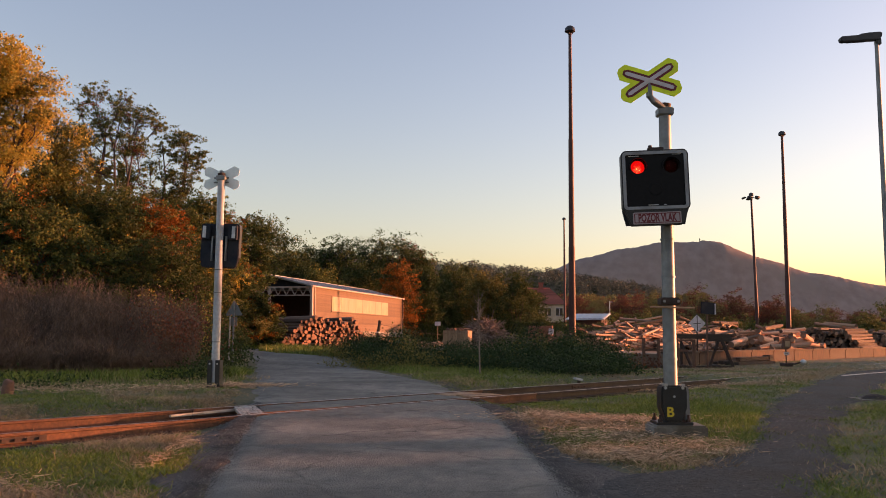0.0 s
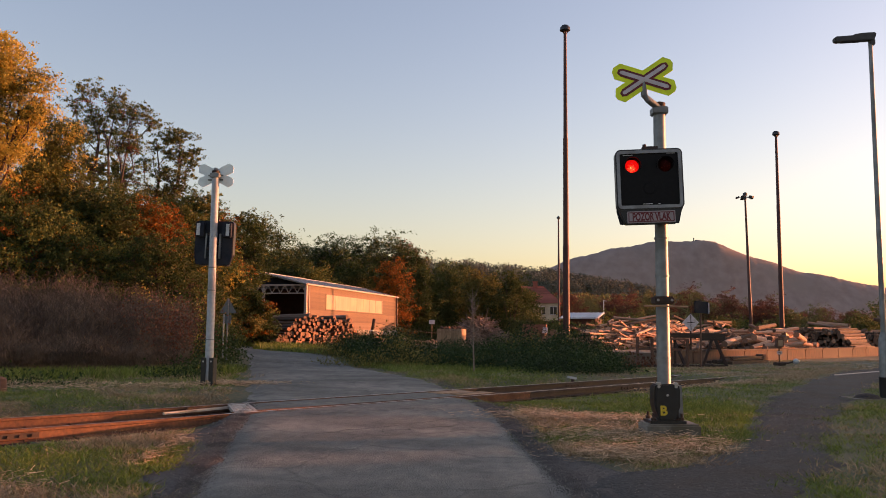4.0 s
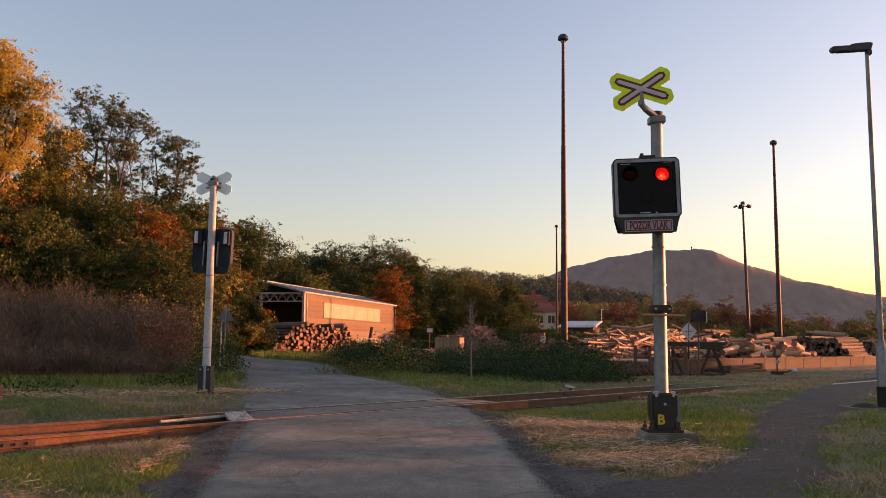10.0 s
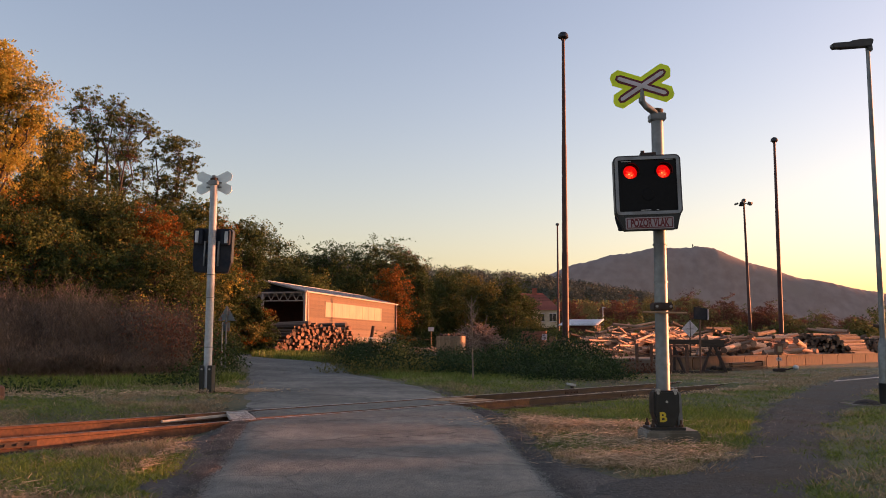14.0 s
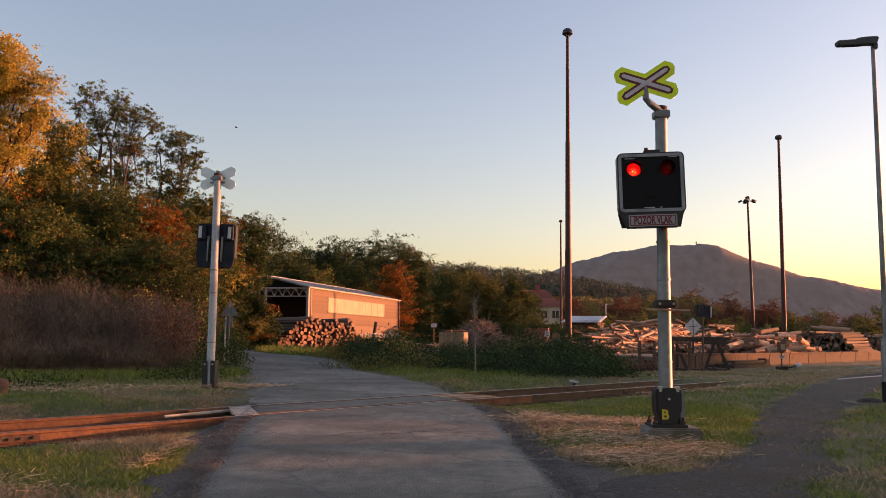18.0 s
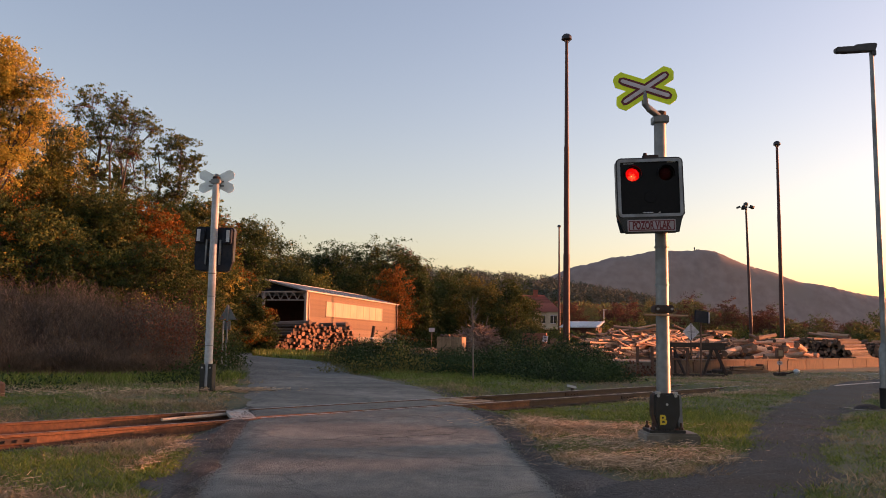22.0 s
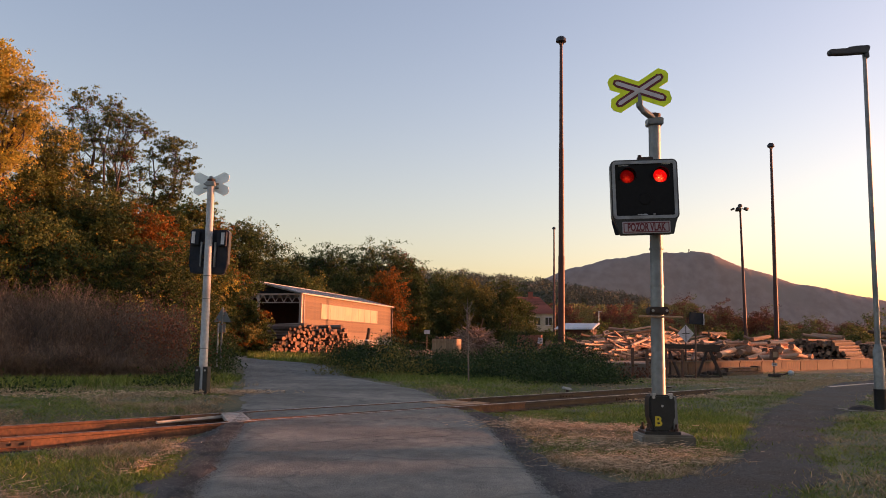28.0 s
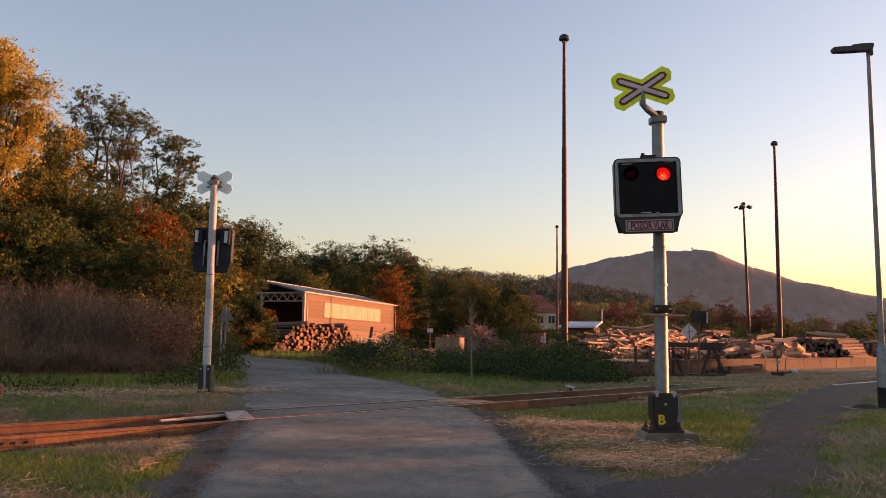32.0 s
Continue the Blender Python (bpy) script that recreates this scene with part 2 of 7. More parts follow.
PANEL = mat("matt_black_screen", (0.003, 0.003, 0.004), (0.006, 0.006, 0.007), scale=20, rough=0.45, bump=0.03, spec=0.15)
EDGE_WHITE = mat("pale_grey_border", (0.42, 0.44, 0.45), (0.55, 0.57, 0.58), scale=18, rough=0.5, bump=0.03, c3=(0.36, 0.36, 0.35), stain=4)
LIME = mat("fluorescent_lime", (0.72, 0.86, 0.008), (0.78, 0.92, 0.010), scale=9, rough=0.5, bump=0.02, c3=(0.66, 0.78, 0.015), stain=5)
SIGN_RED = mat("sign_red", (0.11, 0.006, 0.010), (0.16, 0.010, 0.014), scale=14, rough=0.5, bump=0.02)
SIGN_WHITE = mat("sign_white", (0.52, 0.46, 0.49), (0.62, 0.56, 0.59), scale=14, rough=0.5, bump=0.02, c3=(0.46, 0.42, 0.40), stain=6)
SIGN_BACK = mat("grey_sign_back", (0.11, 0.125, 0.13), (0.16, 0.175, 0.175), scale=10, rough=0.5, metal=0.3, bump=0.03)
YELLOW = mat("yellow_letter_paint", (0.55, 0.38, 0.02), (0.66, 0.48, 0.04), scale=30, rough=0.6, bump=0.03)
RUST_MAST = mat("rust_red_mast_paint", (0.042, 0.014, 0.012), (0.075, 0.026, 0.021), scale=6, rough=0.6, metal=0.2, bump=0.1, c3=(0.09, 0.036, 0.028), stain=0.5)
DARK_HEAD = mat("dark_lamp_housing", (0.018, 0.018, 0.020), (0.04, 0.038, 0.038), scale=10, rough=0.5, bump=0.05)
BARK_LOG = mat("log_bark", (0.075, 0.048, 0.034), (0.17, 0.11, 0.075), scale=9, rough=0.95, bump=0.8, c3=(0.22, 0.15, 0.11), by="object", amount=0.25, spread=0.45, stretch=(1, 1, 4))
PALE_LOG = mat("peeled_log", (0.46, 0.230, 0.135), (0.78, 0.47, 0.300), scale=7, rough=0.85, bump=0.4, c3=(0.14, 0.095, 0.075), by="object", amount=0.24, spread=0.45, stretch=(1, 1, 5))
CUT_WOOD = mat("cut_log_end", (0.24, 0.112, 0.062), (0.42, 0.215, 0.125), scale=3, rough=0.85, bump=0.3, by="object", c3=(0.11, 0.062, 0.038), amount=0.45, spread=0.6)
# darker copy of the cut ends, with the shade of a sunless face painted in
SHADED_END = mat("shaded_log_end", (0.075, 0.046, 0.030), (0.19, 0.115, 0.072), scale=3, rough=0.9, bump=0.3, by="object", c3=(0.28, 0.17, 0.10), amount=0.18, spread=0.5)
PLANK = mat("brown_wall_plank", (0.118, 0.064, 0.035), (0.180, 0.104, 0.058), scale=4, rough=0.75, bump=0.25, c3=(0.15, 0.10, 0.07), by="object", amount=0.25, spread=0.22, stretch=(0.4, 0.4, 6))
PALE_PANEL = mat("cream_wall_panel", (0.29, 0.222, 0.145), (0.36, 0.28, 0.19), scale=3, rough=0.6, bump=0.1, c3=(0.42, 0.29, 0.18), stain=0.6, stretch=(1, 1, 0.2))
SHEET_ROOF = mat("grey_sheet_roof", (0.26, 0.29, 0.32), (0.36, 0.39, 0.42), scale=5, rough=0.45, metal=0.3, bump=0.08, c3=(0.20, 0.21, 0.23), stain=0.25)
STEEL_PINK = mat("faded_steel_truss", (0.40, 0.30, 0.25), (0.52, 0.40, 0.34), scale=6, rough=0.6, bump=0.1)
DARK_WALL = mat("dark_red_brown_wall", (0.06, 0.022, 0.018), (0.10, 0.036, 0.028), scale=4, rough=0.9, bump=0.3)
BOARD = mat("weathered_board", (0.26, 0.16, 0.09), (0.40, 0.26, 0.16), scale=9, rough=0.85, bump=0.4, by="object", c3=(0.20, 0.13, 0.08), amount=0.3, spread=0.3, stretch=(1, 1, 0.2))
RED_BOARD = mat("red_brown_board", (0.20, 0.075, 0.045), (0.30, 0.12, 0.075), scale=8, rough=0.85, bump=0.3, by="object", spread=0.2)
DARK_STEEL = mat("dark_rusted_steel", (0.030, 0.020, 0.017), (0.075, 0.048, 0.038), scale=14, rough=0.75, metal=0.4, bump=0.3)
RUST_STEEL = mat("rusty_post_steel", (0.12, 0.06, 0.04), (0.20, 0.10, 0.065), scale=12, rough=0.8, metal=0.2, bump=0.3)
TILE = mat("red_roof_tile", (0.24, 0.060, 0.040), (0.34, 0.10, 0.065), scale=6, rough=0.85, bump=0.3, by="object", spread=0.25)
RENDER_WALL = mat("cream_house_render", (0.52, 0.42, 0.30), (0.62, 0.51, 0.38), scale=5, rough=0.9, bump=0.2, c3=(0.44, 0.34, 0.24), stain=0.5)
PALE_SHEET = mat("pale_shed_roof", (0.48, 0.50, 0.52), (0.60, 0.62, 0.64), scale=3, rough=0.5, bump=0.05, c3=(0.42, 0.42, 0.43), stain=0.3)
WINDOW = mat("dark_window_glass", (0.02, 0.022, 0.026), (0.03, 0.032, 0.036), scale=2, rough=0.12, bump=0)
BARK = mat("tree_bark", (0.035, 0.026, 0.020), (0.085, 0.065, 0.05), scale=9, rough=0.95, bump=0.8, stretch=(1, 1, 0.25))
PALE_BARK = mat("sapling_bark", (0.17, 0.125, 0.10), (0.28, 0.21, 0.165), scale=20, rough=0.9, bump=0.3)
LEAF = dict(
    gold=mat("golden_leaves", (0.39, 0.32, 0.055), (0.54, 0.44, 0.095), scale=0.9, rough=0.7, bump=0, by="island", c3=(0.34, 0.20, 0.035), amount=0.3, spread=0.3, spec=0.15, translucent=0.5),
    olive=mat("olive_leaves", (0.061, 0.078, 0.024), (0.120, 0.128, 0.040), scale=0.7, rough=0.7, bump=0, by="island", c3=(0.15, 0.11, 0.03), amount=0.04, spread=0.3, spec=0.15, translucent=0.25),
    mixed=mat("turning_leaves", (0.078, 0.111, 0.028), (0.152, 0.160, 0.041), scale=0.6, rough=0.7, bump=0, by="island", c3=(0.26, 0.15, 0.02), amount=0.07, spread=0.3, spec=0.15, translucent=0.25),
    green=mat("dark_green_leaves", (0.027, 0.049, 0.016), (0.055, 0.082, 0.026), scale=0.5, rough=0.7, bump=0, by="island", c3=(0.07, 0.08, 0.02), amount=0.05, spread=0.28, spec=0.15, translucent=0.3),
    orange=mat("orange_leaves", (0.20, 0.075, 0.014), (0.32, 0.12, 0.020), scale=0.6, rough=0.7, bump=0, by="island", c3=(0.10, 0.06, 0.015), amount=0.3, spread=0.35, spec=0.15, translucent=0.3),
    red=mat("russet_leaves", (0.11, 0.038, 0.022), (0.18, 0.065, 0.030), scale=0.4, rough=0.7, bump=0, by="island", c3=(0.07, 0.05, 0.02), amount=0.25, spread=0.35, spec=0.15, translucent=0.25),
    nettle=mat("nettle_leaves", (0.014, 0.034, 0.011), (0.034, 0.064, 0.019), scale=0.8, rough=0.75, bump=0, by="island", c3=(0.06, 0.09, 0.02), amount=0.08, spread=0.35, translucent=0.15, spec=0.25),
    # far crowns carry the distance haze in their colour: paler, greyer, more even
    far_green=mat("hazed_green_crowns", (0.092, 0.104, 0.088), (0.128, 0.142, 0.115), scale=0.03, rough=1.0, bump=0, by="island", spread=0.14, translucent=0.1, spec=0.0),
    far_pale=mat("hazed_pale_crowns", (0.140, 0.142, 0.062), (0.215, 0.205, 0.090), scale=0.04, rough=1.0, bump=0, by="island", c3=(0.12, 0.085, 0.04), amount=0.1, spread=0.16, translucent=0.1, spec=0.0),
    far_red=mat("hazed_russet_crowns", (0.115, 0.058, 0.045), (0.165, 0.086, 0.062), scale=0.08, rough=1.0, bump=0, by="island", c3=(0.12, 0.10, 0.05), amount=0.12, spread=0.18, translucent=0.25, spec=0.0),
    pale=mat("pale_green_leaves", (0.120, 0.122, 0.034), (0.20, 0.18, 0.052), scale=0.4, rough=0.7, bump=0, by="island", c3=(0.18, 0.12, 0.03), amount=0.25, spread=0.35, spec=0.15, translucent=0.25),
)
GRASS_GREEN = mat("green_grass_blades", (0.088, 0.145, 0.014), (0.180, 0.235, 0.032), scale=1.5, rough=0.6, bump=0, by="island", c3=(0.24, 0.21, 0.07), amount=0.16, spread=0.5, translucent=0.3)
STRAW = mat("loose_cream_straw", (0.52, 0.345, 0.205), (0.76, 0.54, 0.34), scale=2, rough=0.7, bump=0, by="island", c3=(0.30, 0.20, 0.11), amount=0.25, spread=0.3, translucent=0.2)
GRASS_DRY = mat("dry_grass_blades", (0.36, 0.25, 0.14), (0.55, 0.40, 0.24), scale=1.5, rough=0.7, bump=0, by="island", c3=(0.15, 0.11, 0.05), amount=0.35, spread=0.55, translucent=0.25)
WEED = mat("dry_russet_stems", (0.086, 0.060, 0.044), (0.165, 0.118, 0.084), scale=1.0, rough=0.9, bump=0, by="island", c3=(0.20, 0.13, 0.09), amount=0.2, spread=0.45, translucent=0.1)
WEED_RED = mat("sun_reddened_shrub_leaves", (0.14, 0.045, 0.026), (0.24, 0.085, 0.045), scale=1.0, rough=0.8, bump=0, by="island", c3=(0.10, 0.08, 0.03), amount=0.25, spread=0.4, translucent=0.2)
GRIT = mat("loose_grit", (0.034, 0.032, 0.029), (0.115, 0.108, 0.096), scale=3, rough=0.9, bump=0, by="island", c3=(0.20, 0.18, 0.155), amount=0.08, spread=0.5)
RIDGE = mat("wooded_rise", (0.020, 0.032, 0.014), (0.045, 0.055, 0.022), scale=0.06, rough=1.0, bump=0, c3=(0.06, 0.045, 0.02), stain=0.012, spec=0.0)
TWIG = mat("dry_brushwood", (0.15, 0.105, 0.082), (0.30, 0.22, 0.17), scale=3, rough=0.9, bump=0, by="island", spread=0.45)


# ---------------------------------------------------------------- mesh tools
class Shape:
    """Vertices and faces gathered from simple solids, turned into one mesh."""

    def __init__(self):
        self.v, self.f, self.m = [], [], []

    def add(self, verts, faces, mi=0):
        o = len(self.v)
        self.v += [tuple(p) for p in verts]
        self.f += [tuple(i + o for i in f) for f in faces]
        self.m += [mi] * len(faces)
        return self

    def box(self, c, s, turn=None, mi=0):
        hx, hy, hz = s[0] / 2, s[1] / 2, s[2] / 2
        pts = [Vector((x, y, z)) for x in (-hx, hx) for y in (-hy, hy) for z in (-hz, hz)]
        if turn is not None:
            pts = [turn @ p for p in pts]
        c = Vector(c)
        return self.add([p + c for p in pts], [(0, 1, 3, 2), (4, 6, 7, 5), (0, 4, 5, 1), (2, 3, 7, 6), (0, 2, 6, 4), (1, 5, 7, 3)], mi)

    def tube(self, pts, radii, n=8, caps=True, mi=0, cap_mi=None):
        pts = [Vector(p) for p in pts]
        rings = []
        for i, p in enumerate(pts):
            a, b = pts[max(0, i - 1)], pts[min(len(pts) - 1, i + 1)]
            d = (b - a).normalized()
            side = d.cross(Vector((0, 0, 1)) if abs(d.z) < 0.9 else Vector((0, 1, 0))).normalized()
            up = side.cross(d)
            rings.append([p + (side * math.cos(k * math.tau / n) + up * math.sin(k * math.tau / n)) * radii[i] for k in range(n)])
        faces = [(i * n + k, i * n + (k + 1) % n, (i + 1) * n + (k + 1) % n, (i + 1) * n + k) for i in range(len(pts) - 1) for k in range(n)]
        self.add([p for r in rings for p in r], faces, mi)
        if caps:
            ci = mi if cap_mi is None else cap_mi
            self.add(rings[0], [tuple(range(n))], ci)
            self.add(rings[-1], [tuple(reversed(range(n)))], ci)
        return self

    def cyl(self, a, b, r, r2=None, n=12, mi=0, cap_mi=None):
        return self.tube([a, b], [r, r if r2 is None else r2], n, True, mi, cap_mi)

    def prism(self, outline, y0, y1, mi=0):
        """An outline in x and z, given counter-clockwise from the front, from depth y0 to y1."""
        n = len(outline)
        vs = [(x, y0, z) for x, z in outline] + [(x, y1, z) for x, z in outline]
        return self.add(vs, [tuple(range(n)), tuple(range(2 * n - 1, n - 1, -1))] + [(i, n + i, n + (i + 1) % n, (i + 1) % n) for i in range(n)], mi)

    def mesh(self, name, bevel=0.0, smooth=False):
        me = bpy.data.meshes.new(name)
        me.from_pydata(self.v, [], self.f)
        me.polygons.foreach_set("material_index", self.m)
        bm = bmesh.new()
        bm.from_mesh(me)
        bmesh.ops.remove_doubles(bm, verts=bm.verts, dist=1e-5)
        bmesh.ops.recalc_face_normals(bm, faces=bm.faces)
        if bevel:
            sharp = [e for e in bm.edges if len(e.link_faces) == 2 and e.calc_face_angle(0) > 0.6]
            bmesh.ops.bevel(bm, geom=sharp, offset=bevel, segments=2, affect="EDGES", clamp_overlap=True)
        bm.to_mesh(me)
        bm.free()
        if smooth:
            me.polygons.foreach_set("use_smooth", [True] * len(me.polygons))
            me.set_sharp_from_angle(angle=radians(38))
        return me


def part(name, shape, material, parent, label="", bevel=0.0, smooth=False, at=None):
    me = shape.mesh(name, bevel, smooth) if isinstance(shape, Shape) else shape
    if not me.materials:
        for m in material if isinstance(material, (list, tuple)) else [material]:
            me.materials.append(m)
    ob = new(name, me)
    ob.parent = parent
    if at is not None:
        ob.matrix_basis = at
    if label:
        ob["label"] = label
    return ob


def thing(name, x, y, z, label, category, rz=0, group="", kind=""):
    ob = new(name)
    ob.empty_display_size = 0.2
    ob.matrix_basis = pose(x, y, z, 0, 0, rz)
    return tagged(ob, label, category, group, kind)


def quick_mesh(name, verts, quads, material, islands_smooth=False):
    """A mesh of many quads or triangles from arrays."""
    me = bpy.data.meshes.new(name)
    k = quads.shape[1]
    me.vertices.add(len(verts))
    me.vertices.foreach_set("co", np.asarray(verts, dtype=np.float32).ravel())
    me.loops.add(quads.size)
    me.loops.foreach_set("vertex_index", quads.astype(np.int32).ravel())
    me.polygons.add(len(quads))
    me.polygons.foreach_set("loop_start", np.arange(0, quads.size, k, dtype=np.int32))
    me.update(calc_edges=True)
    me.materials.append(material)
    return me


def leaf_quads(rng, centres, size, droop=0.5):
    """One small bent-free leaf spray, a lozenge, at each centre, turned at random."""
    n = len(centres)
    a = rng.normal(size=(n, 3))
    a /= np.linalg.norm(a, axis=1)[:, None]
    b = np.cross(a, rng.normal(size=(n, 3)))
    b /= np.linalg.norm(b, axis=1)[:, None] + 1e-9
    s = (size * rng.uniform(0.55, 1.35, n))[:, None]
    w = s * rng.uniform(0.35, 0.65, n)[:, None]
    v = np.stack([centres - a * s * 0.5, centres + b * w * 0.5, centres + a * s * 0.5, centres - b * w * 0.5], 1).reshape(-1, 3)
    return v, np.arange(4 * n).reshape(n, 4)


def spray_tris(rng, centres, size):
    """One three-cornered leaf spray at each centre, turned at random."""
    n = len(centres)
    a = rng.normal(size=(n, 3))
    a /= np.linalg.norm(a, axis=1)[:, None]
    b = np.cross(a, rng.normal(size=(n, 3)))
    b /= np.linalg.norm(b, axis=1)[:, None] + 1e-9
    s = (size * rng.uniform(0.55, 1.35, n))[:, None]
    v = np.stack([centres - a * s * 0.5 + b * s * 0.1, centres + b * s * 0.42, centres + a * s * 0.5 - b * s * 0.25], 1).reshape(-1, 3)
    return v, np.arange(3 * n).reshape(n, 3)


def blade_tris(rng, base, height, width, lean=0.35):
    n = len(base)
    ang = rng.uniform(0, math.tau, n)
    side = np.stack([np.cos(ang), np.sin(ang), np.zeros(n)], 1)
    h = height * rng.uniform(0.5, 1.3, n)
    tip = base + np.stack([rng.normal(0, lean, n) * h, rng.normal(0, lean, n) * h, h], 1)
    w = (width * rng.uniform(0.6, 1.4, n))[:, None] * 0.5
    v = np.stack([base - side * w, base + side * w, tip], 1).reshape(-1, 3)
    return v, np.arange(3 * n).reshape(n, 3)


def smooth(a, b, v):
    t = np.clip((v - a) / (b - a), 0, 1)
    return t * t * (3 - 2 * t)


# ---------------------------------------------------------------- the lie of the land
TRACK_DEG = 42.0                      # the line runs this far to the right of the camera's first view
UX, UY = math.sin(radians(TRACK_DEG)), math.cos(radians(TRACK_DEG))
TX, TY = 0.02, 17.5                   # the middle of the crossing
RAIL_Z = 0.08


def track(s, off, z=0.0):
    """A point s metres along the line and off metres towards the camera's side."""
    return Vector((TX + s * UX + off * UY, TY + s * UY - off * UX, z))


ROAD_Y = [-40, 5.0, 6.9, 13.0, 14.1, 20.9, 28.0, 33.0, 35.8, 37.2, 42.0, 46.0]
ROAD_L = [-1.9, -1.95, -2.05, -3.05, -3.25, -4.7, -6.3, -7.6, -8.4, -9.3, -11.6, -12.6]
ROAD_R = [1.4, 1.25, 1.1, 0.95, 0.85, -0.1, -2.3, -3.9, -5.0, -7.6, -9.5, -10.2]


def lie(x, y):
    """Height of the road and ground, without the track bed's hollow."""
    x, y = np.asarray(x, float), np.asarray(y, float)
    d = (x - TX) * UY - (y - TY) * UX
    s = (x - TX) * UX + (y - TY) * UY
    z = 0.072 * (1 - smooth(1.2, 5.5, np.abs(d))) + 0.13 * smooth(1.5, 4.5, -d) * (1 - smooth(9, 13, s))
    rise = np.interp(-d, [12, 15, 20, 30, 51, 64, 120, 400, 5000], [0, 0.3, 0.45, 0.62, 1.65, 2.15, 3.4, 9, 20])
    flat = smooth(17, 22, s)
    return z + rise * (1 - flat)


def hollow(x, y):
    """Depth of the track bed beside the road."""
    d = (x - TX) * UY - (y - TY) * UX
    s = (x - TX) * UX + (y - TY) * UY
    off_road = np.maximum(1 - smooth(-0.7, 0.0, s + 4.80 + 0.87 * d), smooth(0.0, 0.7, s - 0.5 + 0.84 * d) * (1 - smooth(10, 12, s)))
    return (0.19 * (1 - smooth(1.3, 2.5, np.abs(d)))) * off_road


def ground_z(x, y):
    l, r = np.interp(y, ROAD_Y, ROAD_L), np.interp(y, ROAD_Y, ROAD_R)
    on_road = (x > l - 0.3) & (x < r + 0.3) & (y < 47)
    return lie(x, y) - hollow(x, y) - np.where(on_road, 0.03, 0.0)


def gz(x, y):
    return float(ground_z(np.float64(x), np.float64(y)))


def build_ground():
    near_x = np.concatenate([[-4200, -2500, -1200, -600, -300, -160, -90, -60], np.arange(-42, 48, 0.45), [60, 90, 160, 300, 600, 1200, 2500, 4200]])
    near_y = np.concatenate([[-3000, -1200, -500, -200, -80, -40, -20, -8], np.arange(0, 52, 0.45), [56, 62, 70, 80, 95, 115, 140, 180, 250, 400, 800, 1500, 2600, 4600]])
    X, Y = np.meshgrid(near_x, near_y)
    Z = ground_z(X, Y)
    rng = np.random.default_rng(3)
    fine = (np.abs(X) < 42) & (Y > 0) & (Y < 52)
    l, r = np.interp(Y, ROAD_Y, ROAD_L), np.interp(Y, ROAD_Y, ROAD_R)
    clear = fine & ((X < l - 0.5) | (X > r + 0.5))
    Z = Z + np.where(clear, rng.normal(0, 0.004, Z.shape), 0)
    v = np.stack([X, Y, Z], -1).reshape(-1, 3)
    w, h = len(near_x), len(near_y)
    i = (np.arange(h - 1)[:, None] * w + np.arange(w - 1)[None, :]).ravel()
    me = quick_mesh("ground", v, np.stack([i, i + 1, i + w + 1, i + w], 1), SOIL)
    me.polygons.foreach_set("use_smooth", [True] * len(me.polygons))
    tagged(new("ground", me), "rough grassy soil with mown verges and worn earth", "ground", kind="structure")


def ribbon(name, ys, left, right, material, lift, label, category, cols=14, zf=lie, ragged=0.0):
    """A strip of ground between two edges, draped over the land."""
    rng = np.random.default_rng(len(name))
    yy = np.concatenate([np.arange(ys[0], 4, 4.0), np.arange(4, ys[-1] + 0.01, 0.3)]) if ys[0] < 0 else np.arange(ys[0], ys[-1] + 0.01, 0.3)
    l, r = np.interp(yy, ys, left), np.interp(yy, ys, right)
    for edge, a in ((l, 1.3), (r, 4.1)):
        edge += ragged * (np.sin(yy * 1.9 + a) + 0.7 * np.sin(yy * 4.3 + 2 * a) + 0.5 * np.sin(yy * 9.1 + a))
    t = np.linspace(0, 1, cols)
    X = l[:, None] + (r - l)[:, None] * t[None]
    Y = np.repeat(yy[:, None], cols, 1)
    Z = zf(X, Y) + lift
    Z[:, 0] -= 0.03
    Z[:, -1] -= 0.03
    v = np.stack([X, Y, Z], -1).reshape(-1, 3)
    i = (np.arange(len(yy) - 1)[:, None] * cols + np.arange(cols - 1)[None]).ravel()
    me = quick_mesh(name, v, np.stack([i, i + 1, i + cols + 1, i + cols], 1), material)
    me.polygons.foreach_set("use_smooth", [True] * len(me.polygons))
    return tagged(new(name, me), label, category, kind="structure")


build_ground()
ribbon("road", ROAD_Y, ROAD_L, ROAD_R, ASPHALT, 0.001, "worn grey asphalt lane crossing the rails", "road", ragged=0.05)
# an open crack wandering over the asphalt
rng_crack = random.Random(12)
for pts in (((-1.5, 10.7), (0.45, 13.1)), ((-0.9, 11.0), (0.2, 11.9)), ((-2.2, 12.6), (-0.3, 14.2))):
    (x0, y0), (x1, y1) = pts
    line, seam = [], Shape()
    for k in range(15):
        q = k / 14
        line.append((x0 + (x1 - x0) * q + rng_crack.gauss(0, 0.05), y0 + (y1 - y0) * q + rng_crack.gauss(0, 0.07), 0.008 + 0.014 * rng_crack.random()))
    for (ax, ay, aw), (bx, by, bw) in zip(line, line[1:]):
        quad = [(ax, ay - aw), (bx, by - bw), (bx, by + bw), (ax, ay + aw)]
        seam.add([(x, y, float(lie(x, y)) + 0.0045) for x, y in quad], [(0, 1, 2, 3)])
    me = seam.mesh("crack")
    me.materials.append(GRAVEL)
    tagged(new("road_crack", me), "jagged dark crack in the asphalt", "crack", kind="structure")
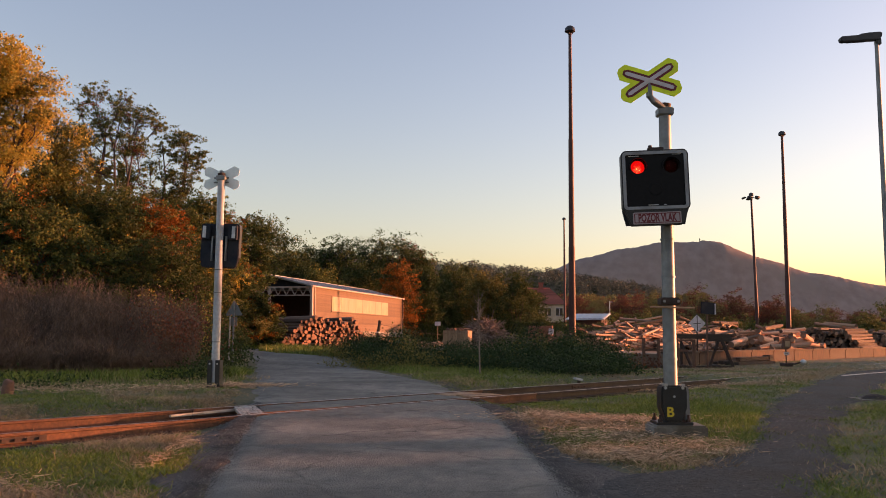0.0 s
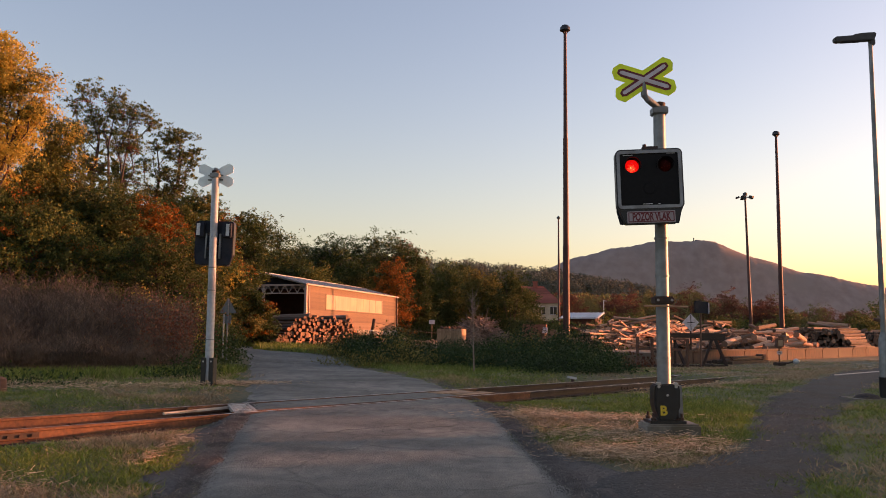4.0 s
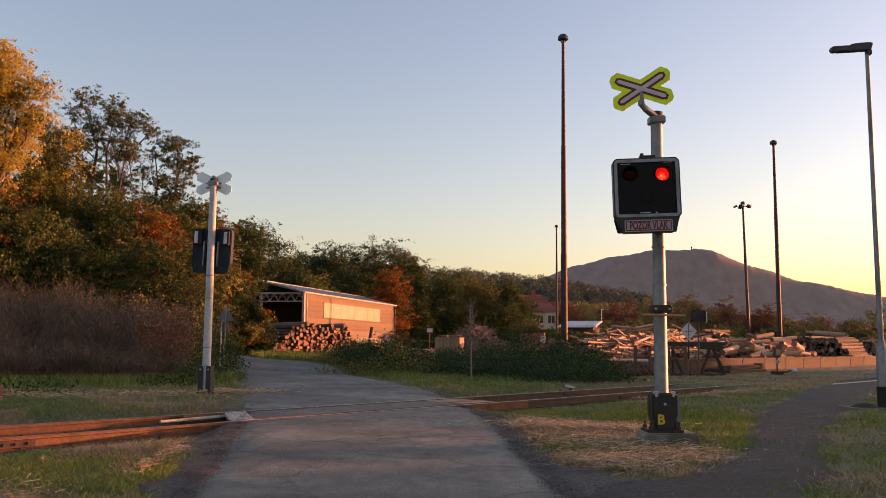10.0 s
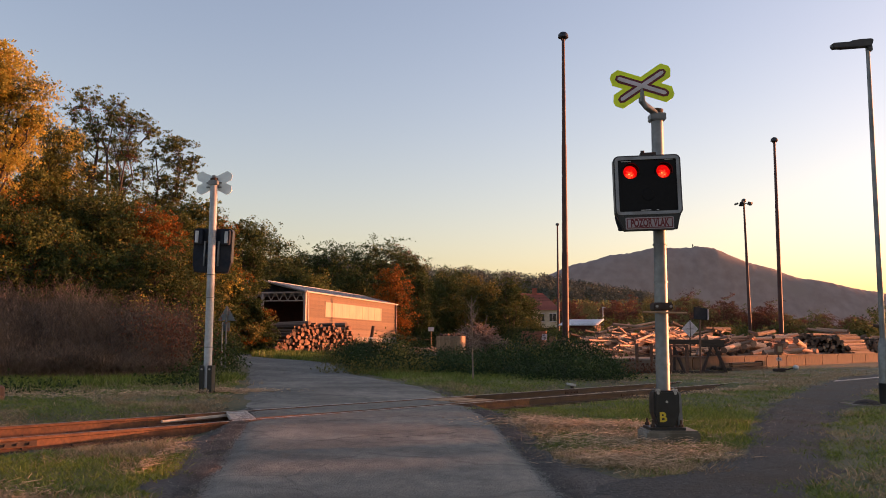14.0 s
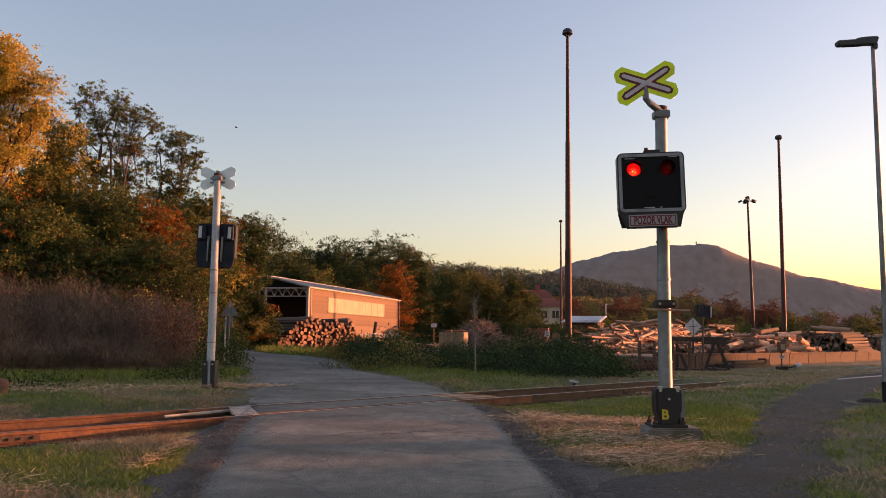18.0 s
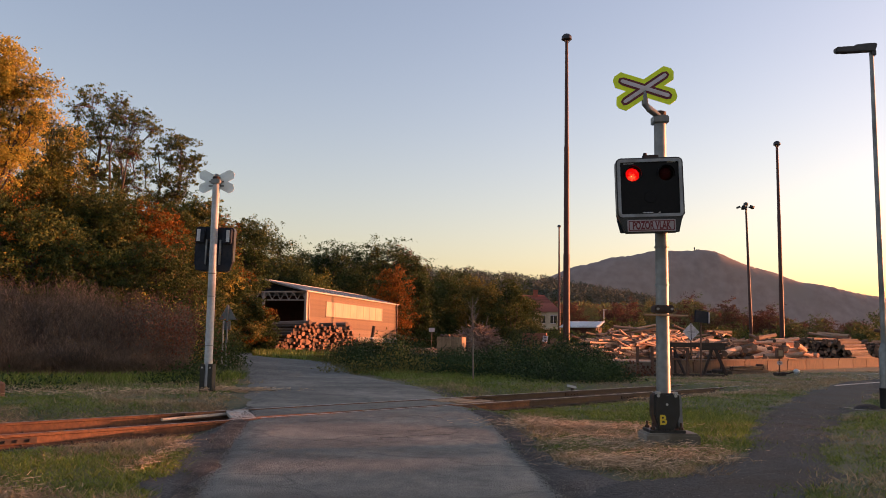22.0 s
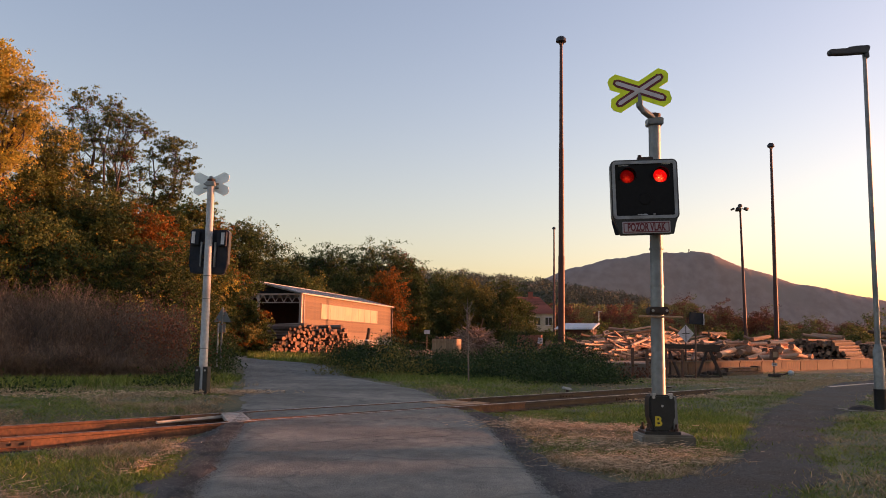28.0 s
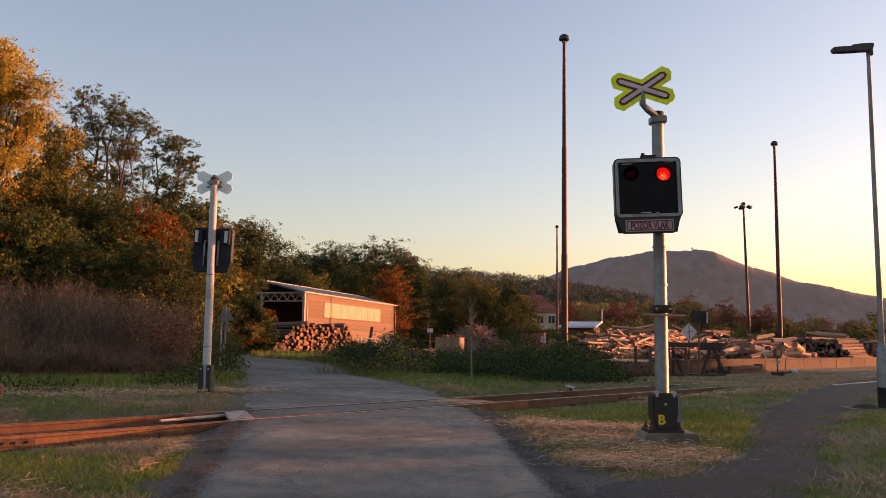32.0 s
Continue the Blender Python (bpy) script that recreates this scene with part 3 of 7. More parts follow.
# the lane bends away behind the log pile
bend = Shape()
for k in range(12):
    a0, a1 = k / 12, (k + 1) / 12
    p = [(-12 - 26 * a0 + 0.0, 46 - 5.5 * (1 - a0) ** 2 * 0 - 3.5 * a0), (-12 - 26 * a1, 46 - 3.5 * a1)]
    q = [(-10.2 - 28 * a0, 46 + 0.6 * math.sin(a0 * 1.5)), (-10.2 - 28 * a1, 46 + 0.6 * math.sin(a1 * 1.5))]
    quad = [(*p[0], 0), (*p[1], 0), (*q[1], 0), (*q[0], 0)]
    bend.add([(x, y, float(lie(x, y)) + 0.03) for x, y, _ in quad], [(0, 1, 2, 3)])
bm_bend = bend.mesh("road_bend")
bm_bend.materials.append(ASPHALT)
tagged(new("road_bend", bm_bend), "grey lane bending away past the logs", "road", kind="structure")
# gravel beside the road, and the footpath to the lamp
ribbon("gravel_verge", [4.5, 7.0, 9.0, 11.3, 12.5, 14.5], [-2.5, -2.55, -2.85, -3.5, -4.0, -4.6], [-1.98, -2.02, -2.35, -2.85, -3.05, -3.2], SHOULDER, 0.012,
       "loose dark gravel along the asphalt edge", "gravel", cols=8, zf=lambda x, y: lie(x, y) - 0.018 - hollow(x, y), ragged=0.11)
PATH_Y = [3.0, 6.0, 7.2, 7.9, 8.3, 9.5, 10.95, 13.5, 17.0, 23.0, 31.0, 37.0]
PATH_L = [0.8, 0.8, 0.85, 1.3, 2.15, 3.0, 3.9, 4.85, 6.3, 9.5, 14.3, 19.5]
PATH_R = [2.6, 2.8, 3.1, 3.5, 3.75, 4.35, 4.9, 6.1, 8.1, 11.6, 16.4, 21.5]
ribbon("gravel_path", PATH_Y, PATH_L, PATH_R, GRAVEL, 0.016,
       "trodden path of dark gravel", "path", cols=12, zf=ground_z, ragged=0.10)
ribbon("gravel_shoulder", [4.5, 7.0, 8.2, 8.9, 9.6, 11.0, 13.7, 15.5], [1.15, 1.08, 1.05, 1.02, 1.0, 0.95, 0.85, 0.6], [1.9, 1.9, 2.0, 1.6, 1.35, 1.2, 1.05, 0.7], SHOULDER, 0.008,
       "dark gravel shoulder beside the asphalt", "gravel", cols=8, zf=lambda x, y: lie(x, y) - 0.012, ragged=0.10)


# ---------------------------------------------------------------- the railway
def rail_shape(length, seg=1):
    prof = [(-0.065, -0.165), (0.065, -0.165), (0.065, -0.150), (0.012, -0.128), (0.010, -0.045), (0.036, -0.036), (0.036, -0.006), (0.028, 0.0),
            (-0.028, 0.0), (-0.036, -0.006), (-0.036, -0.036), (-0.010, -0.045), (-0.012, -0.128), (-0.065, -0.150)]
    n = len(prof)
    sh = Shape()
    vs = [(x, 0, z) for x, z in prof] + [(x, length, z) for x, z in prof]
    faces = [(i, (i + 1) % n, n + (i + 1) % n, n + i) for i in range(n)]
    sh.add(vs, faces)
    sh.m = [1 if i == 7 else 0 for i in range(n)]
    sh.add(vs[:n], [tuple(range(n))])
    sh.add(vs[n:], [tuple(reversed(range(n)))])
    return sh


def build_track():
    line = thing("railway_track", TX, TY, 0, "rusty single railway track crossing the lane at a slant", "railway track", rz=-TRACK_DEG)
    for s0, s1, side in ((-60, 1.9, RAIL_RUST), (1.904, 80, RAIL_SHADED)):
        long = rail_shape(s1 - s0).mesh("rail")
        for m in (side, RAIL_HEAD):
            long.materials.append(m)
        for off in (0.7525, -0.7525):
            part("rail", long, None, line, at=pose(off, s0, RAIL_Z, 0, 0, 0))
    sl = Shape().box((0, 0, 0), (2.5, 0.24, 0.14)).mesh("sleeper", bevel=0.012)
    sl.materials.append(SLEEPER)
    bed = Shape().box((0, 0, 0), (0.16, 0.34, 0.02)).cyl((0.055, 0.1, 0), (0.055, 0.1, 0.045), 0.014, n=6).cyl((-0.055, -0.1, 0), (-0.055, -0.1, 0.045), 0.014, n=6).mesh("base_plate")
    bed.materials.append(DARK_STEEL)
    for k in range(-26, 24):
        s = k * 0.62
        if -5.0 < s < 1.2:
            continue
        part("sleeper", sl, None, line, at=pose(0, s, -0.165, 0, 0, 0))
        for off in (0.7525, -0.7525):
            part("base_plate", bed, None, line, at=pose(off, s, -0.092, 0, 0, 0))
    # joint bars with bolts on the near rail
    for s, off in ((-8.7, 0.7525), (-8.7, -0.7525), (6.0, 0.7525), (5.8, -0.7525)):
        fp = Shape().box((0.022, 0, -0.085), (0.026, 0.62, 0.07)).box((-0.022, 0, -0.085), (0.026, 0.62, 0.07))
        for q in (-0.22, -0.07, 0.07, 0.22):
            fp.cyl((-0.06, q, -0.085), (0.065, q, -0.085), 0.018, n=6)
        part("joint_bar", fp, DARK_STEEL, line, "bolted rail joint bar", at=pose(off, s, RAIL_Z, 0, 0, 0))
    # guard rails and panels inside the crossing
    for off in (0.62, -0.62):
        part("guard_rail", Shape().box((0, 0, 0), (0.05, 6.6, 0.12)), RAIL_RUST, line, bevel=0.01, at=pose(off, -2.2, RAIL_Z - 0.055, 0, 0, 0))
    for a, b in ((0.70, 0.29), (0.265, -0.16), (-0.185, -0.64)):
        # slanting panels along the asphalt edge, from one rail to the other
        q0, q1, w = -4.66 - 0.58 * a, -4.66 - 0.58 * b, 0.42
        pan = Shape().add([(a, q0 - w, -0.05), (a, q0, -0.05), (b, q1, -0.05), (b, q1 - w, -0.05), (a, q0 - w, 0), (a, q0, 0), (b, q1, 0), (b, q1 - w, 0)],
                          [(0, 1, 2, 3), (4, 5, 6, 7), (0, 1, 5, 4), (1, 2, 6, 5), (2, 3, 7, 6), (3, 0, 4, 7)])
        for k in range(4):
            for j in range(3):
                u, t = (k + 0.5) / 4, (j + 0.5) / 3
                pan.box((a + (b - a) * t, q0 + (q1 - q0) * t - w * u, 0.003), (0.08, 0.02, 0.006), turn=Matrix.Rotation(0.7 if (j + k) % 2 else -0.7, 3, "Z"))
        part("crossing_panel", pan, CHEQUER, line, "pale worn crossing panel between the rails", at=pose(0, 0, RAIL_Z + 0.002, 0, 0, 0))
    part("edge_strip", Shape().box((0, 0, 0), (0.05, 1.25, 0.04)), CHEQUER, line, bevel=0.008, at=pose(-0.40, -5.42, RAIL_Z - 0.04, 1, 0, 3))
    for q, s, w in ((-0.42, 0.55, 0.2), (-0.16, 0.5, 0.22), (0.14, 0.62, 0.2), (0.42, 0.52, 0.24)):
        part("crossing_board", Shape().box((0, 0, 0), (w, 1.0, 0.06)), BOARD, line, bevel=0.01, at=pose(q, s, RAIL_Z - 0.025, 0, 0, 1.5 * q))
    # ballast under the open stretches
    for s0, s1 in ((-60, -5.1), (1.3, 12)):
        n = int((s1 - s0) / 0.25)
        S, O = np.meshgrid(np.linspace(s0, s1, n), np.linspace(-1.45, 1.45, 12))
        rng = np.random.default_rng(n)
        Z = -0.155 + rng.normal(0, 0.014, S.shape)
        v = np.stack([O, S, Z], -1).reshape(-1, 3)
        i = (np.arange(11)[:, None] * n + np.arange(n - 1)[None]).ravel()
        me = quick_mesh("ballast", v, np.stack([i, i + 1, i + n + 1, i + n], 1), BALLAST)
        b = part("ballast", me, None, line, "oily dark ballast")
    return line


build_track()


# ---------------------------------------------------------------- crossing signals
def cross_outline(arm=0.435, half=0.112, lean=26.5):
    """Outline of a slanting cross with pointed arm ends, counter-clockwise."""
    a = radians(lean)
    pts = []
    for k, base in enumerate((a, math.pi - a, math.pi + a, math.tau - a)):
        d, p = Vector((math.cos(base), math.sin(base))), Vector((-math.sin(base), math.cos(base)))
        pts += [d * (arm - half * 0.55) - p * half, d * arm - p * half * 0.25, d * arm + p * half * 0.25, d * (arm - half * 0.55) + p * half]
    out = []
    for k in range(4):
        out += pts[4 * k:4 * k + 4]
        q, r = pts[4 * k + 3], pts[(4 * k + 4) % 16]
        if k % 2 == 0:
            out.append(Vector((0, half / math.cos(a) * (1 if k == 0 else -1))))
        else:
            out.append(Vector((half / math.sin(a) * (-1 if k == 1 else 1), 0)))
    return [(p.x, p.y) for p in out]


def bar_outline(length, half, deg):
    a = radians(deg)
    d, p = Vector((math.cos(a), math.sin(a))), Vector((-math.sin(a), math.cos(a)))
    pts = [-d * length - p * half * 0.5, -d * (length - half) - p * half, d * (length - half) - p * half, d * length - p * half * 0.5,
           d * length + p * half * 0.5, d * (length - half) + p * half, -d * (length - half) + p * half, -d * length + p * half * 0.5]
    return [(q.x, q.y) for q in pts]


def rounded(w, h, r, n=5, cx=0.0, cz=0.0):
    pts = []
    for qx, qz, a0 in ((w / 2 - r, h / 2 - r, 0), (-w / 2 + r, h / 2 - r, 90), (-w / 2 + r, -h / 2 + r, 180), (w / 2 - r, -h / 2 + r, 270)):
        for k in range(n + 1):
            a = radians(a0 + 90 * k / n)
            pts.append((cx + qx + r * math.cos(a), cz + qz + r * math.sin(a)))
    return pts


def holed_panel(outline, holes, y0, y1):
    """A flat sheet with holes through it: filled on both faces, walls round every edge."""
    bm = bmesh.new()
    loops = [outline] + holes
    for y in (y0, y1):
        edges = []
        for lp in loops:
            vs = [bm.verts.new((x, y, z)) for x, z in lp]
            edges += [bm.edges.new((vs[i], vs[(i + 1) % len(vs)])) for i in range(len(vs))]
        bmesh.ops.triangle_fill(bm, use_beauty=True, edges=edges)
    bm.verts.ensure_lookup_table()
    count = sum(len(l) for l in loops)
    o = 0
    for lp in loops:
        n = len(lp)
        for i in range(n):
            a, b = o + i, o + (i + 1) % n
            bm.faces.new((bm.verts[a], bm.verts[b], bm.verts[count + b], bm.verts[count + a]))
        o += n
    bmesh.ops.recalc_face_normals(bm, faces=bm.faces)
    me = bpy.data.meshes.new("panel")
    bm.to_mesh(me)
    bm.free()
    return me


def circle(cx, cz, r, n=28):
    return [(cx + r * math.cos(k * math.tau / n), cz + r * math.sin(k * math.tau / n)) for k in range(n)]


def lettering(name, body, size, material, parent, m, extrude=0.002):
    cu = bpy.data.curves.new(name, "FONT")
    cu.body, cu.size, cu.extrude, cu.align_x, cu.align_y = body, size, extrude, "CENTER", "CENTER"
    cu.offset = size * (0.028 if len(body) == 1 else 0.036)
    cu.materials.append(material)
    ob = new(name, cu)
    ob.parent, ob.matrix_basis = parent, m
    return ob


LAMP_X, LAMP_Z, LAMP_R = 0.213, 0.205, 0.092


def crossing_signal(x, y, z, rz, label, face, cross, with_base, height):
    """A warning signal: post on a black foot, light box with two red lamps, notice plate and slanting cross.
    face: place of the light box before the post; cross: place of the cross and its turn."""
    sig = thing("crossing_signal", x, y, z, label, "railway signal", rz=rz, group="crossing signals")
    if with_base:
        part("concrete_base", Shape().box((0.06, 0.02, 0.06), (0.68, 0.56, 0.20)), CONCRETE, sig, "chipped concrete footing", bevel=0.025)
    foot0 = 0.16 if with_base else 0.02
    if with_base:
        fl = Shape().box((0, 0, foot0 + 0.02), (0.46, 0.40, 0.04))
        flange = part("foot_flange", fl, BLACK, sig, bevel=0.006)
        for bx in (-0.18, 0.18):
            for by in (-0.15, 0.15):
                part("anchor_bolt", Shape().cyl((bx, by, foot0 + 0.03), (bx, by, foot0 + 0.075), 0.032, n=6).cyl((bx, by, foot0 + 0.07), (bx, by, foot0 + 0.13), 0.016, n=8), DARK_STEEL, flange)
        ft = Shape().prism([(-0.105, foot0 + 0.04), (0.105, foot0 + 0.04), (0.165, foot0 + 0.22), (0.165, foot0 + 0.42), (0.15, foot0 + 0.50), (-0.15, foot0 + 0.50), (-0.165, foot0 + 0.42), (-0.165, foot0 + 0.22)], -0.17, 0.10)
        foot = part("foot_housing", ft, BLACK, sig, "black cast foot housing", bevel=0.02)
        for bx in (-0.11, 0.11):
            part("hinge", Shape().box((bx, -0.15, foot0 + 0.505), (0.055, 0.07, 0.03)).cyl((bx, -0.185, foot0 + 0.47), (bx, -0.165, foot0 + 0.47), 0.02, n=8), GALV, foot)
        part("bolt", Shape().cyl((0, -0.18, foot0 + 0.36), (0, -0.165, foot0 + 0.36), 0.016, n=8), GALV, foot)
        lettering("letter", "B", 0.17, YELLOW, foot, pose(-0.055, -0.176, foot0 + 0.16, 90, 0, 0), 0.004)
        part("side_plate", Shape().prism([(0.150, foot0 + 0.05), (0.215, foot0 + 0.05), (0.195, foot0 + 0.48), (0.160, foot0 + 0.48)], -0.13, 0.13), POLE_GREY, foot, "grey side plate of the foot", bevel=0.005)
    else:
        fl = part("foot_flange", Shape().box((0, 0, 0.03), (0.30, 0.30, 0.05)), DARK_STEEL, sig, bevel=0.006)
        for bx in (-0.085, 0.085):
            part("foot_channel", Shape().box((bx, 0.11, 0.32), (0.10, 0.03, 0.56)).box((bx * 1.5, 0.0, 0.32), (0.02, 0.22, 0.56)), BLACK, sig, "upright black foot channel", bevel=0.006)
            part("bolt", Shape().cyl((bx, 0.12, 0.52), (bx, 0.145, 0.52), 0.02, n=8), GALV, fl)
    pole = part("post", Shape().tube([(0, 0, foot0 + 0.1), (0, 0, 1.45), (0, 0, height)], [0.091, 0.086, 0.078], n=24), POLE_GREY if with_base else PALE_POST, sig, "grey tubular steel post", smooth=True)
    for zb in (0.98, 2.05, 2.55):
        part("band", Shape().tube([(0, 0, zb), (0, 0, zb + 0.022)], [0.094, 0.094], n=24), POLE_GREY, pole, smooth=True)
    part("post_cap", Shape().tube([(0, 0, height), (0, 0, height + 0.05), (0, 0, height + 0.07)], [0.085, 0.085, 0.03], n=18), DARK_STEEL, pole, smooth=True)
    if with_base:
        cl = part("clamp", Shape().box((0, -0.01, 1.74), (0.25, 0.24, 0.10)), DARK_STEEL, sig, "dark clamp with a thin crossbar", bevel=0.015)
        part("crossbar", Shape().cyl((-0.27, -0.12, 1.665), (0.30, -0.12, 1.655), 0.014, n=6), BOARD, cl, "thin ochre crossbar")
        for bx in (-0.09, 0.09):
            part("clamp_bolt", Shape().cyl((bx, -0.15, 1.74), (bx, -0.12, 1.74), 0.018, n=6), GALV, cl)
    # light box
    fx, fy, fz, turn = face
    head = new("light_box")
    head.parent, head.matrix_basis = sig, pose(fx, fy, fz, 0, 0, turn) @ pose(0, 0, 0, 0, -1.6, 0)
    head["label"] = "black light box with a pale rounded border"
    w, h = 0.865, 0.80
    shell = Shape().prism([(-w / 2 + 0.05, -h / 2 - 0.17), (w / 2 - 0.05, -h / 2 - 0.17), (w / 2 - 0.01, -h / 2), (w / 2 - 0.01, h / 2 - 0.03), (w / 2 - 0.05, h / 2 - 0.005),
                           (-w / 2 + 0.05, h / 2 - 0.005), (-w / 2 + 0.01, h / 2 - 0.03), (-w / 2 + 0.01, -h / 2)], 0.15, 0.17)
    part("back_plate", shell, BLUEBLACK, head, "dark back plate", bevel=0.006)
    side = holed_panel(rounded(w, h, 0.07), [rounded(w - 0.05, h - 0.05, 0.045)], -0.006, 0.15)
    part("shell", side, BLACK, head)
    border = holed_panel(rounded(w - 0.035, h - 0.035, 0.055), [rounded(w - 0.115, h - 0.115, 0.018)], -0.018, -0.003)
    part("border", border, BORDER, head, "pale grey reflective border")
    scr = holed_panel(rounded(w - 0.08, h - 0.08, 0.02), [circle(-LAMP_X, LAMP_Z - 0.02, LAMP_R), circle(LAMP_X, LAMP_Z - 0.02, LAMP_R)], 0.004, 0.012)
    part("screen", scr, PANEL, head, "matt black screen")
    for sx in (-1, 1):
        cx, cz = sx * LAMP_X, LAMP_Z - 0.02
        dome = Shape()
        rings = [(LAMP_R, 0.006), (LAMP_R * 0.9, -0.012), (LAMP_R * 0.6, -0.026), (LAMP_R * 0.25, -0.033)]
        vs = [(cx + r * math.cos(k * math.tau / 20), yy, cz + r * math.sin(k * math.tau / 20)) for r, yy in rings for k in range(20)]
        fs = [(i * 20 + k, i * 20 + (k + 1) % 20, (i + 1) * 20 + (k + 1) % 20, (i + 1) * 20 + k) for i in range(3) for k in range(20)]
        dome.add(vs, fs + [tuple(range(60, 80))])
        part("red_lens", dome, RED_GLASS, head, "round red lamp lens", smooth=True)
        part("lamp_element", Shape().cyl((0, 0.075, 0), (0, 0.085, 0), LAMP_R * 1.02, n=24), LAMP_GLOW, head, "glowing red lamp element", at=pose(cx, 0, cz))
        hood = Shape()
        n = 13
        arc = [radians(-20 + 220 * k / (n - 1)) for k in range(n)]
        ring = [(cx + (LAMP_R + 0.014) * math.cos(a), yy, cz + (LAMP_R + 0.014) * math.sin(a)) for yy in (-0.0, -0.06) for a in arc] + \
               [(cx + (LAMP_R + 0.020) * math.cos(a), yy, cz + (LAMP_R + 0.020) * math.sin(a)) for yy in (-0.0, -0.06) for a in arc]
        fs = []
        for k in range(n - 1):
            fs += [(k, k + 1, n + k + 1, n + k), (2 * n + k, 3 * n + k, 3 * n + k + 1, 2 * n + k + 1), (n + k, n + k + 1, 3 * n + k + 1, 3 * n + k)]
        fs += [(0, n, 3 * n, 2 * n), (n - 1, 3 * n - 1, 4 * n - 1, 2 * n - 1)]
        hood.add(ring, fs)
        part("visor", hood, PANEL, head, "short black lamp visor")
        # lamp housings and rails on the back
        part("lamp_housing", Shape().box((sx * 0.30, 0.215, 0.20), (0.20, 0.11, 0.32)), BLUEBLACK, head, bevel=0.012)
        # pale rectangle stands for the light reflected off the housing
        part("housing_reflection", Shape().box((sx * 0.33, 0.274, 0.20), (0.075, 0.008, 0.26)), EDGE_WHITE, head, "pale plate painted as light reflected off the housing")
        part("mount_rail", Shape().box((sx * 0.155, 0.20, -0.16), (0.035, 0.06, 0.55)), POLE_GREY, head, bevel=0.004)
    part("rear_lens_ring", Shape().tube([(0, -0.004, -0.12), (0, 0.003, -0.12)], [0.075, 0.082], n=20), PANEL, head)
    part("top_bracket", Shape().box((0.03, 0.07, h / 2 + 0.02), (0.20, 0.10, 0.04)).cyl((-0.04, 0.05, h / 2 + 0.02), (-0.04, 0.05, h / 2 + 0.07), 0.025, n=8), DARK_STEEL, head)
    for az in (0.10, -0.22):
        part("arm", Shape().box((0.06, 0.20, az), (0.08, 0.16, 0.06)), DARK_STEEL, head)
    for gx0, gx1, gz_ in ((-0.33, -0.20, 0.325), (0.23, 0.34, 0.335), (-0.10, 0.03, -0.325), (0.10, 0.13, -0.325)):
        part("catch_strip", Shape().box(((gx0 + gx1) / 2, 0.001, gz_), (gx1 - gx0, 0.006, 0.009)), EDGE_WHITE, head)
    apron = Shape().prism([(-w / 2 + 0.10, -h / 2 - 0.185), (w / 2 - 0.10, -h / 2 - 0.185), (w / 2 - 0.015, -h / 2 + 0.03), (-w / 2 + 0.015, -h / 2 + 0.03)], -0.002, 0.14)
    part("apron", apron, BLACK, head, "black sloped lower housing", bevel=0.012)
    plate = new("notice_plate")
    plate.parent, plate.matrix_basis = sig, pose(fx, fy, fz, 0, 0, turn) @ pose(0, 0, 0, 0, -1.6, 0) @ pose(0, -0.012, -h / 2 - 0.098, 0, 0, 0)
    plate["label"] = "white notice plate with a red frame and red capitals"
    part("board", Shape().prism(rounded(0.615, 0.155, 0.012), -0.004, 0.006), PLATE_WHITE, plate)
    part("frame_line", holed_panel(rounded(0.585, 0.128, 0.008), [rounded(0.563, 0.106, 0.004)], -0.008, -0.0045), SIGN_RED, plate)
    if with_base:
        ob = lettering("letters", "POZOR VLAK", 0.102, SIGN_RED, plate, pose(0, -0.0065, -0.002, 90, 0, 0) @ Matrix.Diagonal((0.78, 1.36, 1, 1)), 0.001)
    # the cross on its cranked arm
    cx, cy, cz, cturn, croll = cross
    part("cranked_arm", Shape().tube([(0, -0.03, height - 0.03), ((cx) * 0.75, cy * 0.8, height + 0.06), (cx * 0.98, cy + 0.03, height + 0.12), (cx, cy + 0.03, cz)], [0.046, 0.046, 0.046, 0.044], n=12), POLE_GREY, sig, "bent tube carrying the cross", smooth=True)
    part("top_clamp", Shape().box((0, 0, height - 0.06), (0.205, 0.20, 0.10)), POLE_GREY, sig, bevel=0.012)
    xs = new("warning_cross")
    xs.parent, xs.matrix_basis = sig, pose(cx, cy, cz, 0, 0, cturn) @ pose(0, 0, 0, 0, -croll, 0)
    xs["label"] = "lime-bordered warning cross with red and white bars"
    part("cross_plate", Shape().prism(cross_outline(), -0.006, 0.008), [LIME] if with_base else [CROSS_BACK], xs)
    for k, deg in enumerate((26.5, -26.5)):
        part("red_bar", Shape().prism(bar_outline(0.365, 0.055, deg), -0.010 - 0.0012 * k, -0.0062), SIGN_RED, xs)
    for k, deg in enumerate((26.5, -26.5)):
        part("white_bar", Shape().prism(bar_outline(0.335, 0.025, deg), -0.0150 - 0.0012 * k, -0.0064), SIGN_WHITE, xs)
    part("stiffener", Shape().box((0, 0.02, 0.0), (0.34, 0.02, 0.03)).box((0, 0.02, -0.1), (0.34, 0.02, 0.03)), SIGN_BACK, xs)
    return sig, head


RED_GLASS = red_glass()
LAMP_GLOW = glow("lit_red_lamp", (1.0, 0.05, 0.02), 1.5, speckle=46.0)
near_signal, near_head = crossing_signal(2.875, 11.2, gz(2.875, 11.2), 0, "grey crossing signal with flashing red lamps and lime cross", (-0.205, -0.25, 3.31, -5), (-0.235, -0.17, 4.665, -6, 7.5), True, 4.34)
far_signal, far_head = crossing_signal(-5.08, 18.6, gz(-5.08, 18.6), 176, "grey crossing signal seen from behind, black light box", (0.02, -0.26, 3.20, 0), (0.02, -0.08, 4.62, 0, 0.0), False, 4.66)


